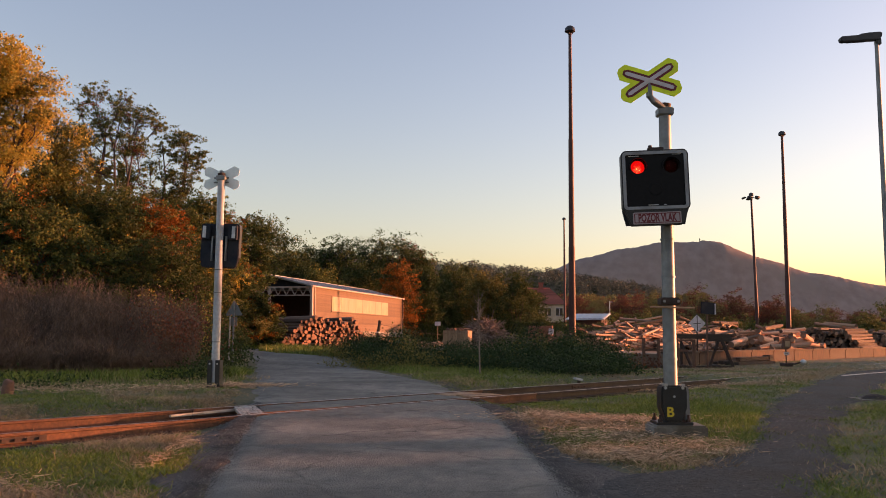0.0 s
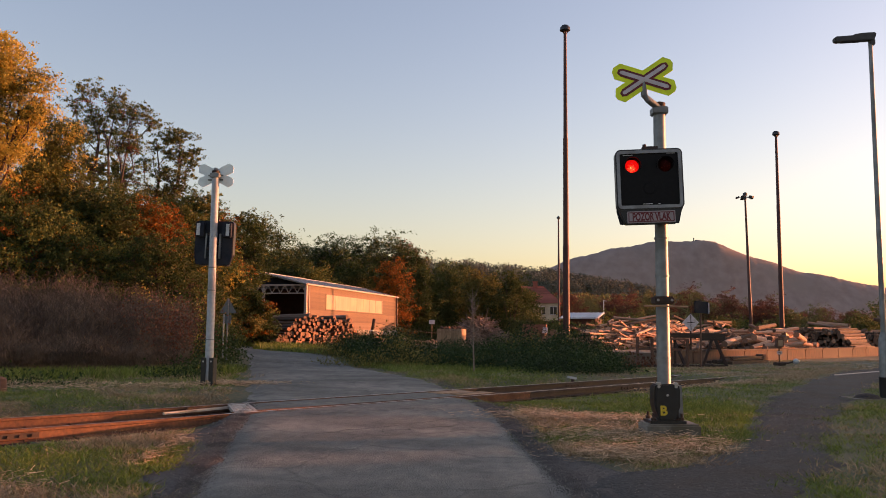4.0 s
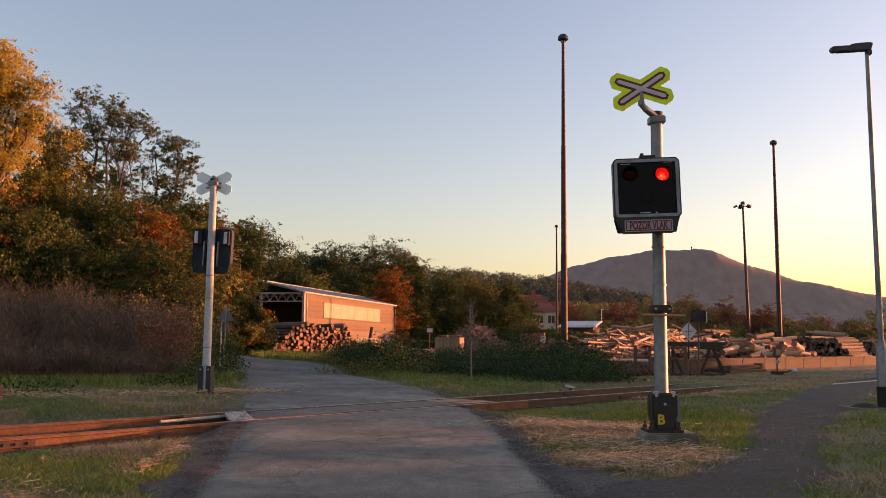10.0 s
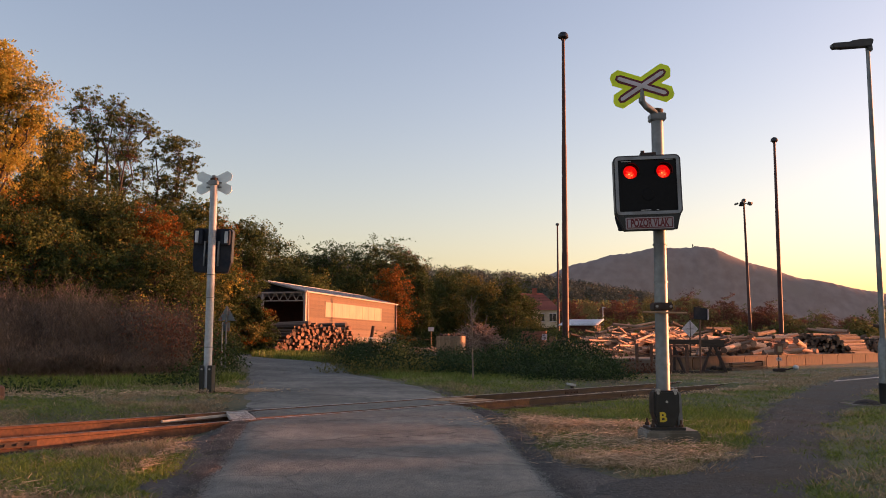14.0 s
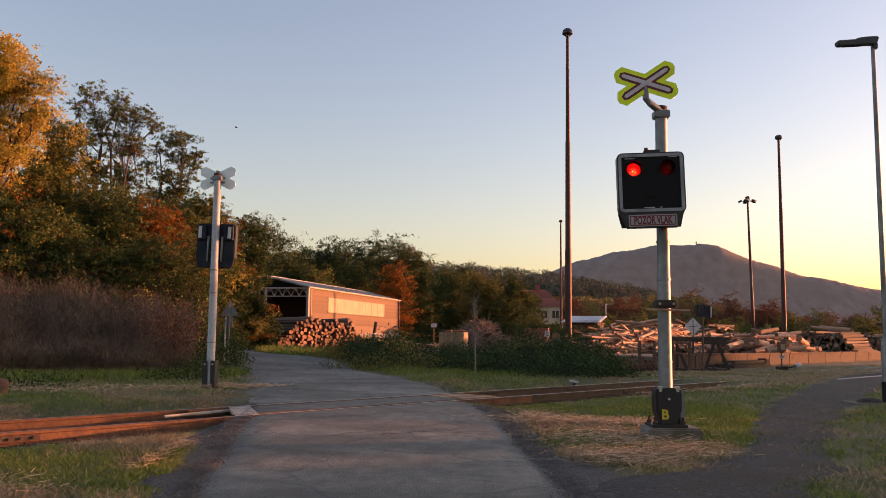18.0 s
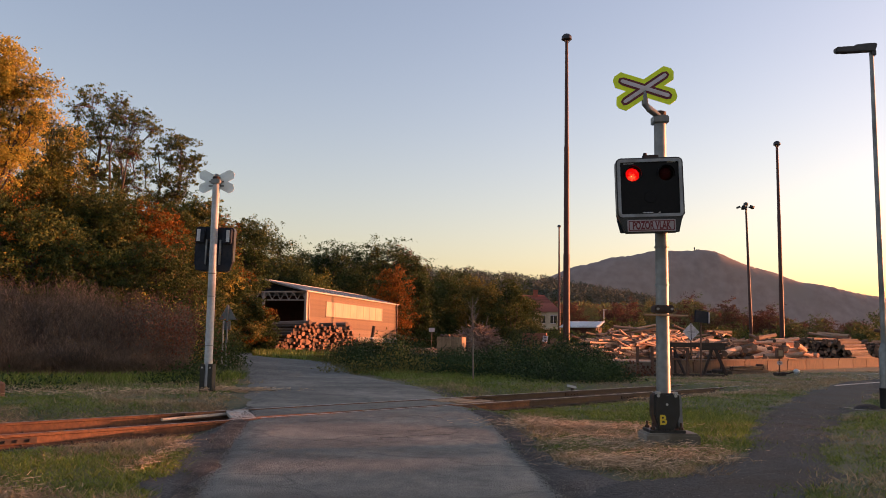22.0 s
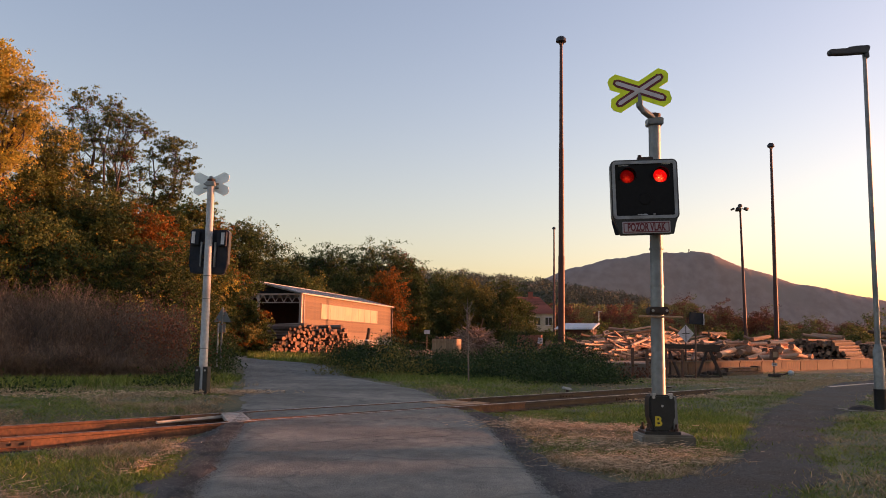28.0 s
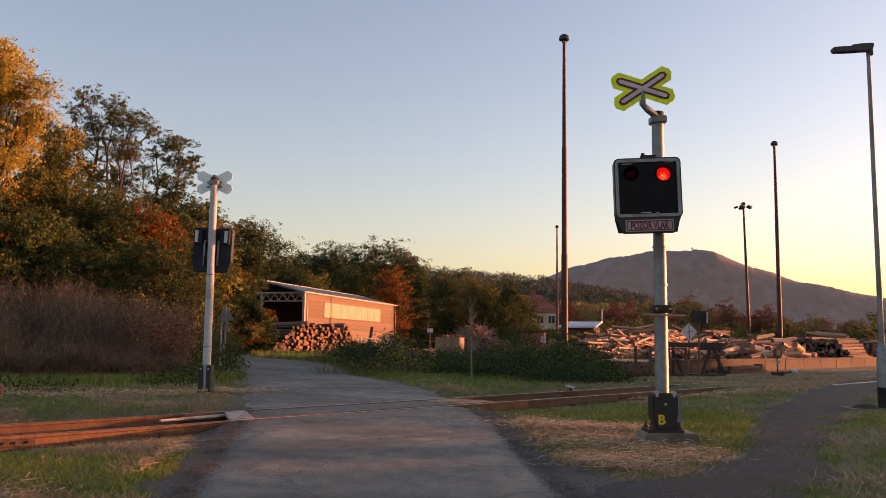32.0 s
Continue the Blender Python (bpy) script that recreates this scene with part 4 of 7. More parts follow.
def filter_glass(name, tint):
    m = bpy.data.materials.new(name)
    m.use_nodes = True
    n, link = m.node_tree.nodes, m.node_tree.links.new
    tr = n.new("ShaderNodeBsdfTransparent")
    tr.inputs["Color"].default_value = (tint, tint * 0.8, tint * 0.8, 1)
    link(tr.outputs[0], n["Material Output"].inputs[0])
    return m


# tints of the added discs that block the steady lamp to make it flash
FILTERS = [filter_glass("dimming_glass_%s" % k, v) for k, v in (("light", 0.36), ("middle", 0.30), ("dark", 0.22))]


def shutters(head):
    """Three dimming discs added behind each lens in place of switching the lamp; slid down together they bare it,
    rising one after another they let it die away.
    """
    made = []
    for sx in (-1, 1):
        made.append([part("lamp_filter", Shape().cyl((0, 0, 0), (0, 0.002, 0), LAMP_R * 1.05, n=24), glass, head, "round disc added to dim the lamp", at=pose(sx * LAMP_X, 0.036 + 0.012 * k, LAMP_Z - 0.02)) for k, glass in enumerate(FILTERS)])
    return made


near_shutters = shutters(near_head)
far_shutters = shutters(far_head)


# ---------------------------------------------------------------- lamp masts and posts
def tall_mast(x, y, base, top, r0, r1, head, label, lean=0.0):
    m = thing("lamp_mast", x, y, base, label, "lamp mast", group="tall lamp masts")
    h = top - base
    pole = Shape()
    steps = [0, 0.33, 0.331, 0.66, 0.661, 1.0]
    rad = [r0, r0 * 0.88 + r1 * 0.12, r0 * 0.72 + r1 * 0.28, r0 * 0.5 + r1 * 0.5, r0 * 0.35 + r1 * 0.65, r1]
    pole.tube([(lean * k * h, 0, -0.3 + k * (h + 0.1)) for k in steps], rad, n=14)
    part("mast_pole", pole, RUST_MAST, m, "tapered rust-red steel pole", smooth=True)
    part("mast_base", Shape().tube([(0, 0, -0.2), (0, 0, 0.9), (0, 0, 1.0)], [r0 * 1.25, r0 * 1.25, r0 * 1.02], n=14), RUST_MAST, m, smooth=True)
    hx = lean * h
    if head == "cap":
        r = 0.30
        part("lamp_hood", Shape().tube([(hx, 0, h - 0.30), (hx, 0, h - 0.24), (hx, 0, h - 0.05), (hx, 0, h + 0.06), (hx, 0, h + 0.10)], [r * 0.62, r, r * 0.92, r * 0.55, r * 0.15], n=18), DARK_HEAD, m, "dark mushroom lamp hood", smooth=True)
        for k in range(3):
            a = k * 2.1
            part("bracket", Shape().cyl((hx, 0, h - 0.55), (hx + 0.2 * math.cos(a), 0.2 * math.sin(a), h - 0.28), 0.018, n=6), DARK_HEAD, m)
    else:
        part("lamp_hub", Shape().tube([(hx, 0, h - 0.4), (hx, 0, h + 0.2)], [0.16, 0.16], n=10), DARK_HEAD, m)
        for k in range(5):
            a = radians(20 + 72 * k)
            c = Vector((hx + 0.85 * math.cos(a), 0.85 * math.sin(a), h - 0.12))
            part("floodlight", Shape().box(c, (0.46, 0.42, 0.20), turn=Matrix.Rotation(a, 3, "Z") @ Matrix.Rotation(0.35, 3, "Y")), DARK_HEAD, m, bevel=0.04)
            part("arm", Shape().cyl((hx, 0, h - 0.1), c, 0.03, n=6), DARK_HEAD, m)
        part("lamp_dome", Shape().tube([(hx, 0, h + 0.1), (hx, 0, h + 0.38), (hx, 0, h + 0.5)], [0.28, 0.26, 0.05], n=12), DARK_HEAD, m, smooth=True)
    return m


tall_mast(6.75, 47.0, 0.45, 18.83, 0.19, 0.085, "cap", "tall tapered rust-red lamp mast with dark mushroom hood", 0.002)
tall_mast(27.72, 70.0, 0.9, 18.42, 0.19, 0.10, "cap", "tall tapered rust-red lamp mast with dark mushroom hood")
tall_mast(36.0, 100.0, 1.2, 17.95, 0.20, 0.11, "flood", "tall rust-red mast with a ring of floodlights", -0.018)
tall_mast(18.1, 134.0, 2.5, 20.1, 0.19, 0.11, "cap", "distant rust-red lamp mast with dark hood")


def street_lamp(x, y):
    z = gz(x, y)
    l = thing("street_lamp", x, y, z, "grey street lamp with flat dark angular head beside the path", "street lamp", rz=0)
    base = part("base_slab", Shape().box((-0.25, 0.05, 0.0), (1.1, 0.8, 0.06)), CONCRETE, l, "thin concrete slab", bevel=0.01)
    part("soil_mound", Shape().tube([(-0.42, -0.05, 0.02), (-0.42, -0.05, 0.10), (-0.42, -0.05, 0.13)], [0.30, 0.18, 0.04], n=12), BALLAST, l, "small dark heap of soil", smooth=True)
    part("sleeve", Shape().tube([(0, 0, 0.0), (0, 0, 0.42), (0, 0, 0.46)], [0.125, 0.125, 0.14], n=16), BLACK, l, "black sleeve at the foot", smooth=True)
    part("socket", Shape().tube([(0, 0, 0.44), (0, 0, 1.25), (0, 0, 1.40)], [0.112, 0.108, 0.062], n=20), POLE_GREY, l, "wide grey lower tube", smooth=True)
    part("pole", Shape().tube([(0, 0, 1.3), (-0.01, 0, 7.705)], [0.060, 0.042], n=18), POLE_GREY, l, "slim grey pole", smooth=True)
    head = part("lamp_head", Shape().prism([(-0.80, 7.685), (-0.75, 7.670), (-0.05, 7.715), (0.05, 7.715), (0.10, 7.870), (0.05, 7.895), (-0.20, 7.875), (-0.38, 7.845), (-0.39, 7.820), (-0.77, 7.790), (-0.81, 7.765)], -0.08, 0.08), DARK_HEAD, l, "flat dark lamp head", bevel=0.015)
    part("knuckle", Shape().box((0.02, 0, 7.685), (0.12, 0.12, 0.14)), DARK_HEAD, head, bevel=0.02)
    part("lamp_glass", Shape().box((-0.45, 0, 7.688), (0.40, 0.12, 0.012), turn=Matrix.Rotation(-0.064, 3, "Y")), BLUEBLACK, head, "dark lamp glass")
    return l


street_lamp(9.26, 18.0)


# ---------------------------------------------------------------- small railway furniture
def triangle_sign(x, y, z0, zc, size, rz, label, diamond=False):
    s = thing("road_sign", x, y, z0, label, "road sign", rz=rz)
    h = zc - z0
    part("sign_post", Shape().cyl((0, 0.03, -0.1), (0, 0.03, h + size * 0.55), 0.035, n=10), SIGN_BACK if not diamond else DARK_STEEL, s)
    if diamond:
        q = size / 2
        part("sign_plate", Shape().prism([(0, h - q), (q, h), (0, h + q), (-q, h)], -0.008, 0.008), SIGN_WHITE, s, "pale diamond plate")
        part("bracket", Shape().box((0, -0.014, h), (size * 0.45, 0.012, 0.03)).box((0, -0.014, h), (0.035, 0.012, size * 0.9)), DARK_STEEL, s)
    else:
        q = size / 2
        part("sign_plate", Shape().prism([(-q, h - q * 0.58), (q, h - q * 0.58), (q * 0.06, h + q * 1.1), (-q * 0.06, h + q * 1.1)], -0.01, 0.006), SIGN_BACK, s, "grey back of a triangular plate", bevel=0.004)
        part("lower_plate", Shape().box((0.0, 0.0, h - q * 1.25), (q * 0.75, 0.016, q * 1.0)), SIGN_BACK, s)
        part("second_post", Shape().cyl((q * 0.42, 0.03, -0.1), (q * 0.42, 0.03, h - q * 0.7), 0.03, n=8), GALV, s)
    return s


triangle_sign(-7.59, 30.0, gz(-7.59, 30), 2.15, 0.62, 175, "grey back of a triangular road sign among leaves")
triangle_sign(12.15, 42.0, gz(12.15, 42.0), 1.98, 0.86, 8, "pale diamond sign on a dark post among the logs", True)


def box_sign(x, y):
    z = gz(x, y)
    s = thing("signal_board", x, y, z, "dark sloping board on a thin rusty post", "sign", rz=18)
    part("post", Shape().cyl((0, 0, -0.1), (0.05, 0, 2.75), 0.038, n=10), RUST_STEEL, s)
    b = part("board_case", Shape().prism([(-0.30, 2.28), (0.34, 2.24), (0.38, 2.72), (-0.27, 2.78)], -0.10, -0.02), BLUEBLACK, s, "dark blue-black board", bevel=0.01)
    part("front_edge", Shape().box((0.37, -0.07, 2.47), (0.03, 0.14, 0.46)), SIGN_WHITE, b)
    part("clip", Shape().box((0.03, 0.0, 2.80), (0.12, 0.06, 0.06)), DARK_STEEL, b)


box_sign(10.8, 36.0)


def buffer_stop():
    b = thing("buffer_stop", 10.48, 37.4, 0.0, "dark timber and steel buffer stop ending the siding", "buffer stop", rz=-TRACK_DEG + 38)
    part("buffer_beam", Shape().box((0.45, 0, 1.33), (2.2, 0.24, 0.20)).box((1.25, -0.02, 1.28), (1.0, 0.30, 0.32)), SLEEPER, b, "dark timber beam", bevel=0.02)
    part("upright", Shape().box((-0.35, 0.12, 0.6), (0.10, 0.11, 1.25)), DARK_STEEL, b, bevel=0.008)
    part("raking_strut", Shape().box((-0.10, 0.45, 0.60), (0.10, 0.10, 1.40), turn=Matrix.Rotation(radians(-30), 3, "X") @ Matrix.Rotation(radians(-14), 3, "Y")), DARK_STEEL, b, bevel=0.008)
    for x in (-0.35, 1.15):
        part("tie", Shape().box((x, 0.5, 0.06), (0.12, 1.5, 0.10)), DARK_STEEL, b)
    part("raking_strut", Shape().box((1.55, -0.15, 0.60), (0.12, 0.12, 1.32), turn=Matrix.Rotation(radians(-22), 3, "Y")), DARK_STEEL, b, bevel=0.01)
    part("raking_strut", Shape().box((0.98, -0.15, 0.60), (0.10, 0.12, 1.28), turn=Matrix.Rotation(radians(20), 3, "Y")), DARK_STEEL, b, bevel=0.01)
    f = thing("post_fence", 8.3, 36.0, 0.0, "low rusty rail-post fence by the siding end", "fence", rz=2)
    for x, h in ((-0.15, 1.25), (0.47, 1.22), (1.26, 1.22), (1.97, 1.20)):
        part("post", Shape().box((x, 0, h / 2), (0.11, 0.11, h)).box((x, 0, h / 2), (0.03, 0.15, h - 0.02)), RUST_STEEL, f, "old rail used as a post")
    part("rail_bar", Shape().box((0.8, 0.06, 0.74), (1.9, 0.05, 0.09)), RUST_STEEL, f)
    part("top_bar", Shape().box((1.6, 0.06, 1.17), (0.9, 0.06, 0.08)), RUST_STEEL, f)
    part("ground_beam", Shape().box((1.6, 0.2, 0.05), (4.0, 0.20, 0.12)), SLEEPER, f, bevel=0.02)
    st = thing("rail_stack", 14.5, 42.0, 0.0, "stack of dark old rails and sleepers", "rail stack", rz=48)
    rng = random.Random(4)
    for k in range(5):
        part("old_sleeper", Shape().box((rng.uniform(-.2, .2), -0.5 + 0.25 * k, 0.08 + 0.06 * (k % 2)), (4.4, 0.22, 0.14)), SLEEPER, st, bevel=0.015)
    for k in range(3):
        part("old_rail", rail_shape(3.6).mesh("old_rail"), [DARK_STEEL, DARK_STEEL], st, at=pose(1.8, -0.45 + 0.3 * k, 0.36, 0, 0, 90 + rng.uniform(-3, 3)))
    part("block", Shape().box((1.9, -0.3, 0.30), (0.45, 0.4, 0.26)), DARK_STEEL, st, bevel=0.03)
    sw = thing("point_lever", 14.45, 36.9, gz(14.45, 36.9), "railway point lever with a round pale counterweight", "point lever", rz=0)
    part("lever_base", Shape().box((0, 0, 0.08), (0.34, 0.6, 0.14)), DARK_STEEL, sw, bevel=0.02)
    part("spindle", Shape().cyl((0, 0, 0.1), (0, 0, 0.75), 0.03, n=8), DARK_STEEL, sw)
    lan = part("lantern", Shape().box((0.02, 0, 0.98), (0.30, 0.26, 0.36)).box((0.02, 0, 1.19), (0.36, 0.32, 0.05)).cyl((0.02, 0, 1.21), (0.02, 0, 1.29), 0.06, n=8).box((0.02, 0, 0.77), (0.20, 0.18, 0.07)), RUST_STEEL, sw, "rusty ochre point lantern", bevel=0.03)
    part("lantern_plate", Shape().box((0.02, -0.14, 0.98), (0.20, 0.01, 0.24)), BOARD, lan)
    part("number_plate", Shape().box((0.0, -0.05, 0.56), (0.22, 0.02, 0.13)), SIGN_WHITE, sw, "small pale plate")
    part("plate_mark", Shape().box((-0.03, -0.062, 0.57), (0.05, 0.004, 0.06)).box((0.04, -0.062, 0.555), (0.05, 0.004, 0.05)), BLACK, sw)
    part("lever_arm", Shape().tube([(0.05, -0.05, 0.15), (0.35, -0.05, 0.12), (0.62, -0.05, 0.20)], [0.035, 0.035, 0.03], n=8), DARK_STEEL, sw)
    w = Shape()
    n, k = 14, 7
    w.tube([(0.70, -0.05, 0.20 + 0.12 * math.sin(a)) for a in np.linspace(-1.5, 1.5, k)], [0.135 * math.cos(a) for a in np.linspace(-1.5, 1.5, k)], n=n)
    part("counterweight", w, EDGE_WHITE, sw, "round white and black weight", smooth=True)
    tb = thing("track_box", 3.6, 23.9, gz(3.6, 23.9), "small pale cap on a dark trackside peg", "track device", rz=20)
    part("peg", Shape().cyl((0, 0, -0.1), (0, 0, 0.16), 0.05, n=8), DARK_STEEL, tb)
    part("cap", Shape().box((-0.02, 0, 0.20), (0.26, 0.12, 0.06), turn=Matrix.Rotation(0.2, 3, "Y")), EDGE_WHITE, tb, bevel=0.015)
    # siding rail's bright top, its shine put in as a plain white bar
    bm_ = thing("pale_rail_top", 16.2, 31.6, gz(16.2, 31.6), "top of a siding rail in the grass, its brightness painted white", "beam", rz=-43)
    part("beam", Shape().box((0, 0, 0.022), (0.05, 10.4, 0.036)), SIGN_WHITE, bm_, bevel=0.01)
    sm = thing("old_stump", -8.35, 16.2, gz(-8.35, 16.2), "short weathered wooden stump in the grass", "stump")
    part("stump_wood", Shape().tube([(0, 0, -0.1), (0.01, 0, 0.14), (0.02, 0, 0.25), (0.03, 0, 0.28)], [0.12, 0.11, 0.10, 0.07], n=10), RUST_STEEL, sm, smooth=True)


buffer_stop()


# ---------------------------------------------------------------- loading platform
def build_platform():
    p = thing("loading_platform", *track(24.0, -6.8, 0.0), "long low stained concrete loading platform", "platform", rz=-TRACK_DEG)
    body = Shape().box((-17.0, 24, 0.27), (33.8, 52, 0.54))
    part("platform_fill", body, YARD, p, "trampled earth top")
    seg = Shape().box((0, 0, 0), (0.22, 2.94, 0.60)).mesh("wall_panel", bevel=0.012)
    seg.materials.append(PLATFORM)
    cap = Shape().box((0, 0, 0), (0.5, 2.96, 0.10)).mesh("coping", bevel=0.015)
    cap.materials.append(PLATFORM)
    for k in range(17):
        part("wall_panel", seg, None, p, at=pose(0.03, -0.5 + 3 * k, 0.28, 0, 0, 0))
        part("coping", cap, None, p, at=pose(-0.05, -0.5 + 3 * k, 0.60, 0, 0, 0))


build_platform()


# ---------------------------------------------------------------- logs
def log_meshes(prefix, length, bark, end, count, seed):
    rng = random.Random(seed)
    out = []
    for k in range(count):
        n, rings = 9, []
        bow, way = rng.uniform(0, 0.25), rng.uniform(0, 6.28)
        knots = [rng.uniform(0.9, 1.1) for _ in range(n)]
        for i in range(5):
            t = i / 4
            r, b = 1.06 - 0.16 * t, bow * math.sin(math.pi * t)
            rings.append([(r * q * rng.uniform(0.96, 1.04) * math.cos(j * math.tau / n) + b * math.cos(way), r * q * math.sin(j * math.tau / n) + b * math.sin(way), (t - 0.5) * length) for j, q in enumerate(knots)])
        sh = Shape().add([p for ring in rings for p in ring], [(i * n + j, i * n + (j + 1) % n, (i + 1) * n + (j + 1) % n, (i + 1) * n + j) for i in range(4) for j in range(n)])
        sh.add(rings[0], [tuple(range(n))], 1)
        sh.add(rings[-1], [tuple(reversed(range(n)))], 1)
        me = sh.mesh(prefix)
        me.materials.append(bark)
        me.materials.append(end)
        out.append(me)
    return out


BARK_LOGS = log_meshes("log", 1.0, BARK_LOG, CUT_WOOD, 4, 1)
DARK_LOGS = log_meshes("log", 1.0, BARK_LOG, SHADED_END, 3, 3)
PALE_LOGS = log_meshes("log", 1.0, PALE_LOG, CUT_WOOD, 4, 2)


def put_log(pile, meshes, rng, c, axis, length, r):
    d = Vector(axis).normalized()
    q = d.to_track_quat("Z", "Y").to_matrix().to_4x4()
    m = Matrix.Translation(c) @ q @ Matrix.Rotation(rng.uniform(0, 6.28), 4, "Z") @ Matrix.Diagonal((r, r, length, 1))
    ob = new("log", rng.choice(meshes))
    ob.parent, ob.matrix_basis = pile, m
    return ob


def stacked_pile(name, x, y, rz, width, length, rows, r, label, meshes, seed, slope=0.6, right=0.0, group="log piles"):
    """Logs lying along local y, their ends towards local -y, stacked over local x."""
    rng = random.Random(seed)
    z = 0.54 if x > 6 else gz(x, y)
    pile = thing(name, x, y, z, label, "log pile", rz=rz, group=group)
    count = int(width / (2 * r))
    for row in range(rows):
        x0 = -width / 2 + slope * row * r + r * 0.3 * (row % 2)
        n = int(count - row * max(0.42 + slope * 0.5, (slope + right) * 0.5))
        for i in range(max(1, n)):
            rr = r * rng.choice((rng.uniform(0.5, 0.85), rng.uniform(0.8, 1.15)))
            if row == rows - 1 and rng.random() < 0.35:
                continue
            put_log(pile, meshes, rng, (x0 + 2 * r * i + rng.uniform(-.07, .07), rng.uniform(-.16, .16), r * 0.95 + row * r * 1.66 + rng.uniform(-.05, .05)),
                    (rng.uniform(-.04, .04), 1, rng.uniform(-.02, .02)), length * rng.uniform(0.94, 1.03), rr)
    return pile


stacked_pile("log_pile", -9.4, 56.0, 50, 9.4, 4.4, 12, 0.122, "stacked cut logs with pale sawn ends towards the lane", BARK_LOGS, 5, slope=2.1, right=1.5)
stacked_pile("log_pile", -11.6, 61.0, 40, 7.5, 4.6, 8, 0.15, "long stacked logs half hidden by leaves", BARK_LOGS, 6, slope=0.6)
stacked_pile("log_pile", 6.9, 48.6, -9, 2.2, 3.5, 4, 0.16, "small stack of cut logs at the mast foot", BARK_LOGS, 7, slope=0.8)
# ends turned from the sun take the log meshes with shade-coloured ends
stacked_pile("log_pile", 27.5, 63.4, -42, 7.4, 4.4, 7, 0.125, "rounded stack of dark logs on the platform", DARK_LOGS, 8, slope=1.3, right=1.2)
stacked_pile("log_pile", 35.4, 67.6, -46, 4.4, 4.8, 6, 0.12, "sunlit stack of peeled logs on the platform", PALE_LOGS[:2] + DARK_LOGS + BARK_LOGS[:1], 9, slope=1.5, right=1.6)


def loose_heap(name, spots, n, label, meshes, seed, r0, r1, l0, l1, spread, base_lift=0.0):
    """A tumbled heap: logs scattered round a line of mounds (x, y, radius, height)."""
    rng = random.Random(seed)
    cx, cy = sum(s[0] for s in spots) / len(spots), sum(s[1] for s in spots) / len(spots)
    z0 = 0.50 if cx > 7 else gz(cx, cy) + base_lift
    heap = thing(name, cx, cy, z0, label, "log heap", group="log heaps")
    for k in range(n):
        sx, sy, rad, hh = rng.choice(spots)
        a, q = rng.uniform(0, 6.28), rad * rng.random() ** 0.6
        px, py = sx + q * math.cos(a), sy + q * math.sin(a) * 0.7
        top = hh * max(0.0, 1 - (q / rad) ** 1.6)
        pz = rng.random() ** 0.7 * top + 0.12
        ang = radians(rng.gauss(*spread))
        put_log(heap, meshes, rng, (px - cx, py - cy, pz), (math.cos(ang), math.sin(ang), rng.gauss(0, 0.13)), rng.uniform(l0, l1), rng.uniform(r0, r1))
    return heap


loose_heap("log_heap", [(9.5, 50, 2.8, 1.2), (12.0, 51, 2.8, 1.3), (14.2, 52.5, 2.6, 1.2)], 420, "tumbled heap of long peeled logs, sunlit", PALE_LOGS * 2 + DARK_LOGS[:1] + BARK_LOGS[:1], 11, 0.04, 0.09, 1.8, 5.4, (48, 11), 0.1)
loose_heap("log_heap", [(12.0, 56, 3.2, 2.0), (15.5, 57, 3.2, 1.9), (18.5, 58, 3.0, 1.7)], 430, "grey tumbled heap of old logs and slabs", PALE_LOGS * 2 + DARK_LOGS[:2] + BARK_LOGS[:1], 12, 0.05, 0.12, 1.2, 4.2, (50, 24), 0.1)
loose_heap("log_heap", [(16.5, 52.5, 2.4, 1.0), (19.0, 54.5, 2.6, 1.3), (21.5, 57, 2.8, 1.6), (23.5, 59.5, 2.0, 1.0)], 330, "loose heap of thick cut logs on the platform", PALE_LOGS * 2 + DARK_LOGS[:2] + BARK_LOGS[:1], 13, 0.05, 0.16, 0.9, 3.2, (50, 34), 0.1)
loose_heap("log_heap", [(19.8, 51.6, 1.6, 1.1), (21.6, 53.2, 1.5, 1.3), (17.2, 50.6, 1.3, 0.8)], 18, "thick sawn trunks lying askew on the platform", PALE_LOGS, 17, 0.12, 0.19, 1.2, 2.4, (44, 22), 0.1)
loose_heap("log_heap", [(37.8, 71, 4, 2.7), (42, 73, 4, 3.1), (33, 72, 3, 1.9)], 200, "far heap of dark logs and brushwood", BARK_LOGS + PALE_LOGS, 14, 0.06, 0.16, 1.6, 4.5, (25, 35), 0.1)
loose_heap("log_heap", [(-3.2, 60, 2.6, 0.7), (-1.0, 63, 2.6, 0.7), (-4.5, 66, 3, 0.9)], 90, "low scatter of grey poles and offcuts", PALE_LOGS, 15, 0.05, 0.10, 2.0, 5.0, (20, 30), 0.0)
loose_heap("log_heap", [(4.6, 54, 1.5, 1.0), (5.5, 55, 1.5, 0.9)], 45, "dark heap of short firewood logs", BARK_LOGS, 16, 0.07, 0.14, 0.8, 2.0, (30, 60), 0.0)


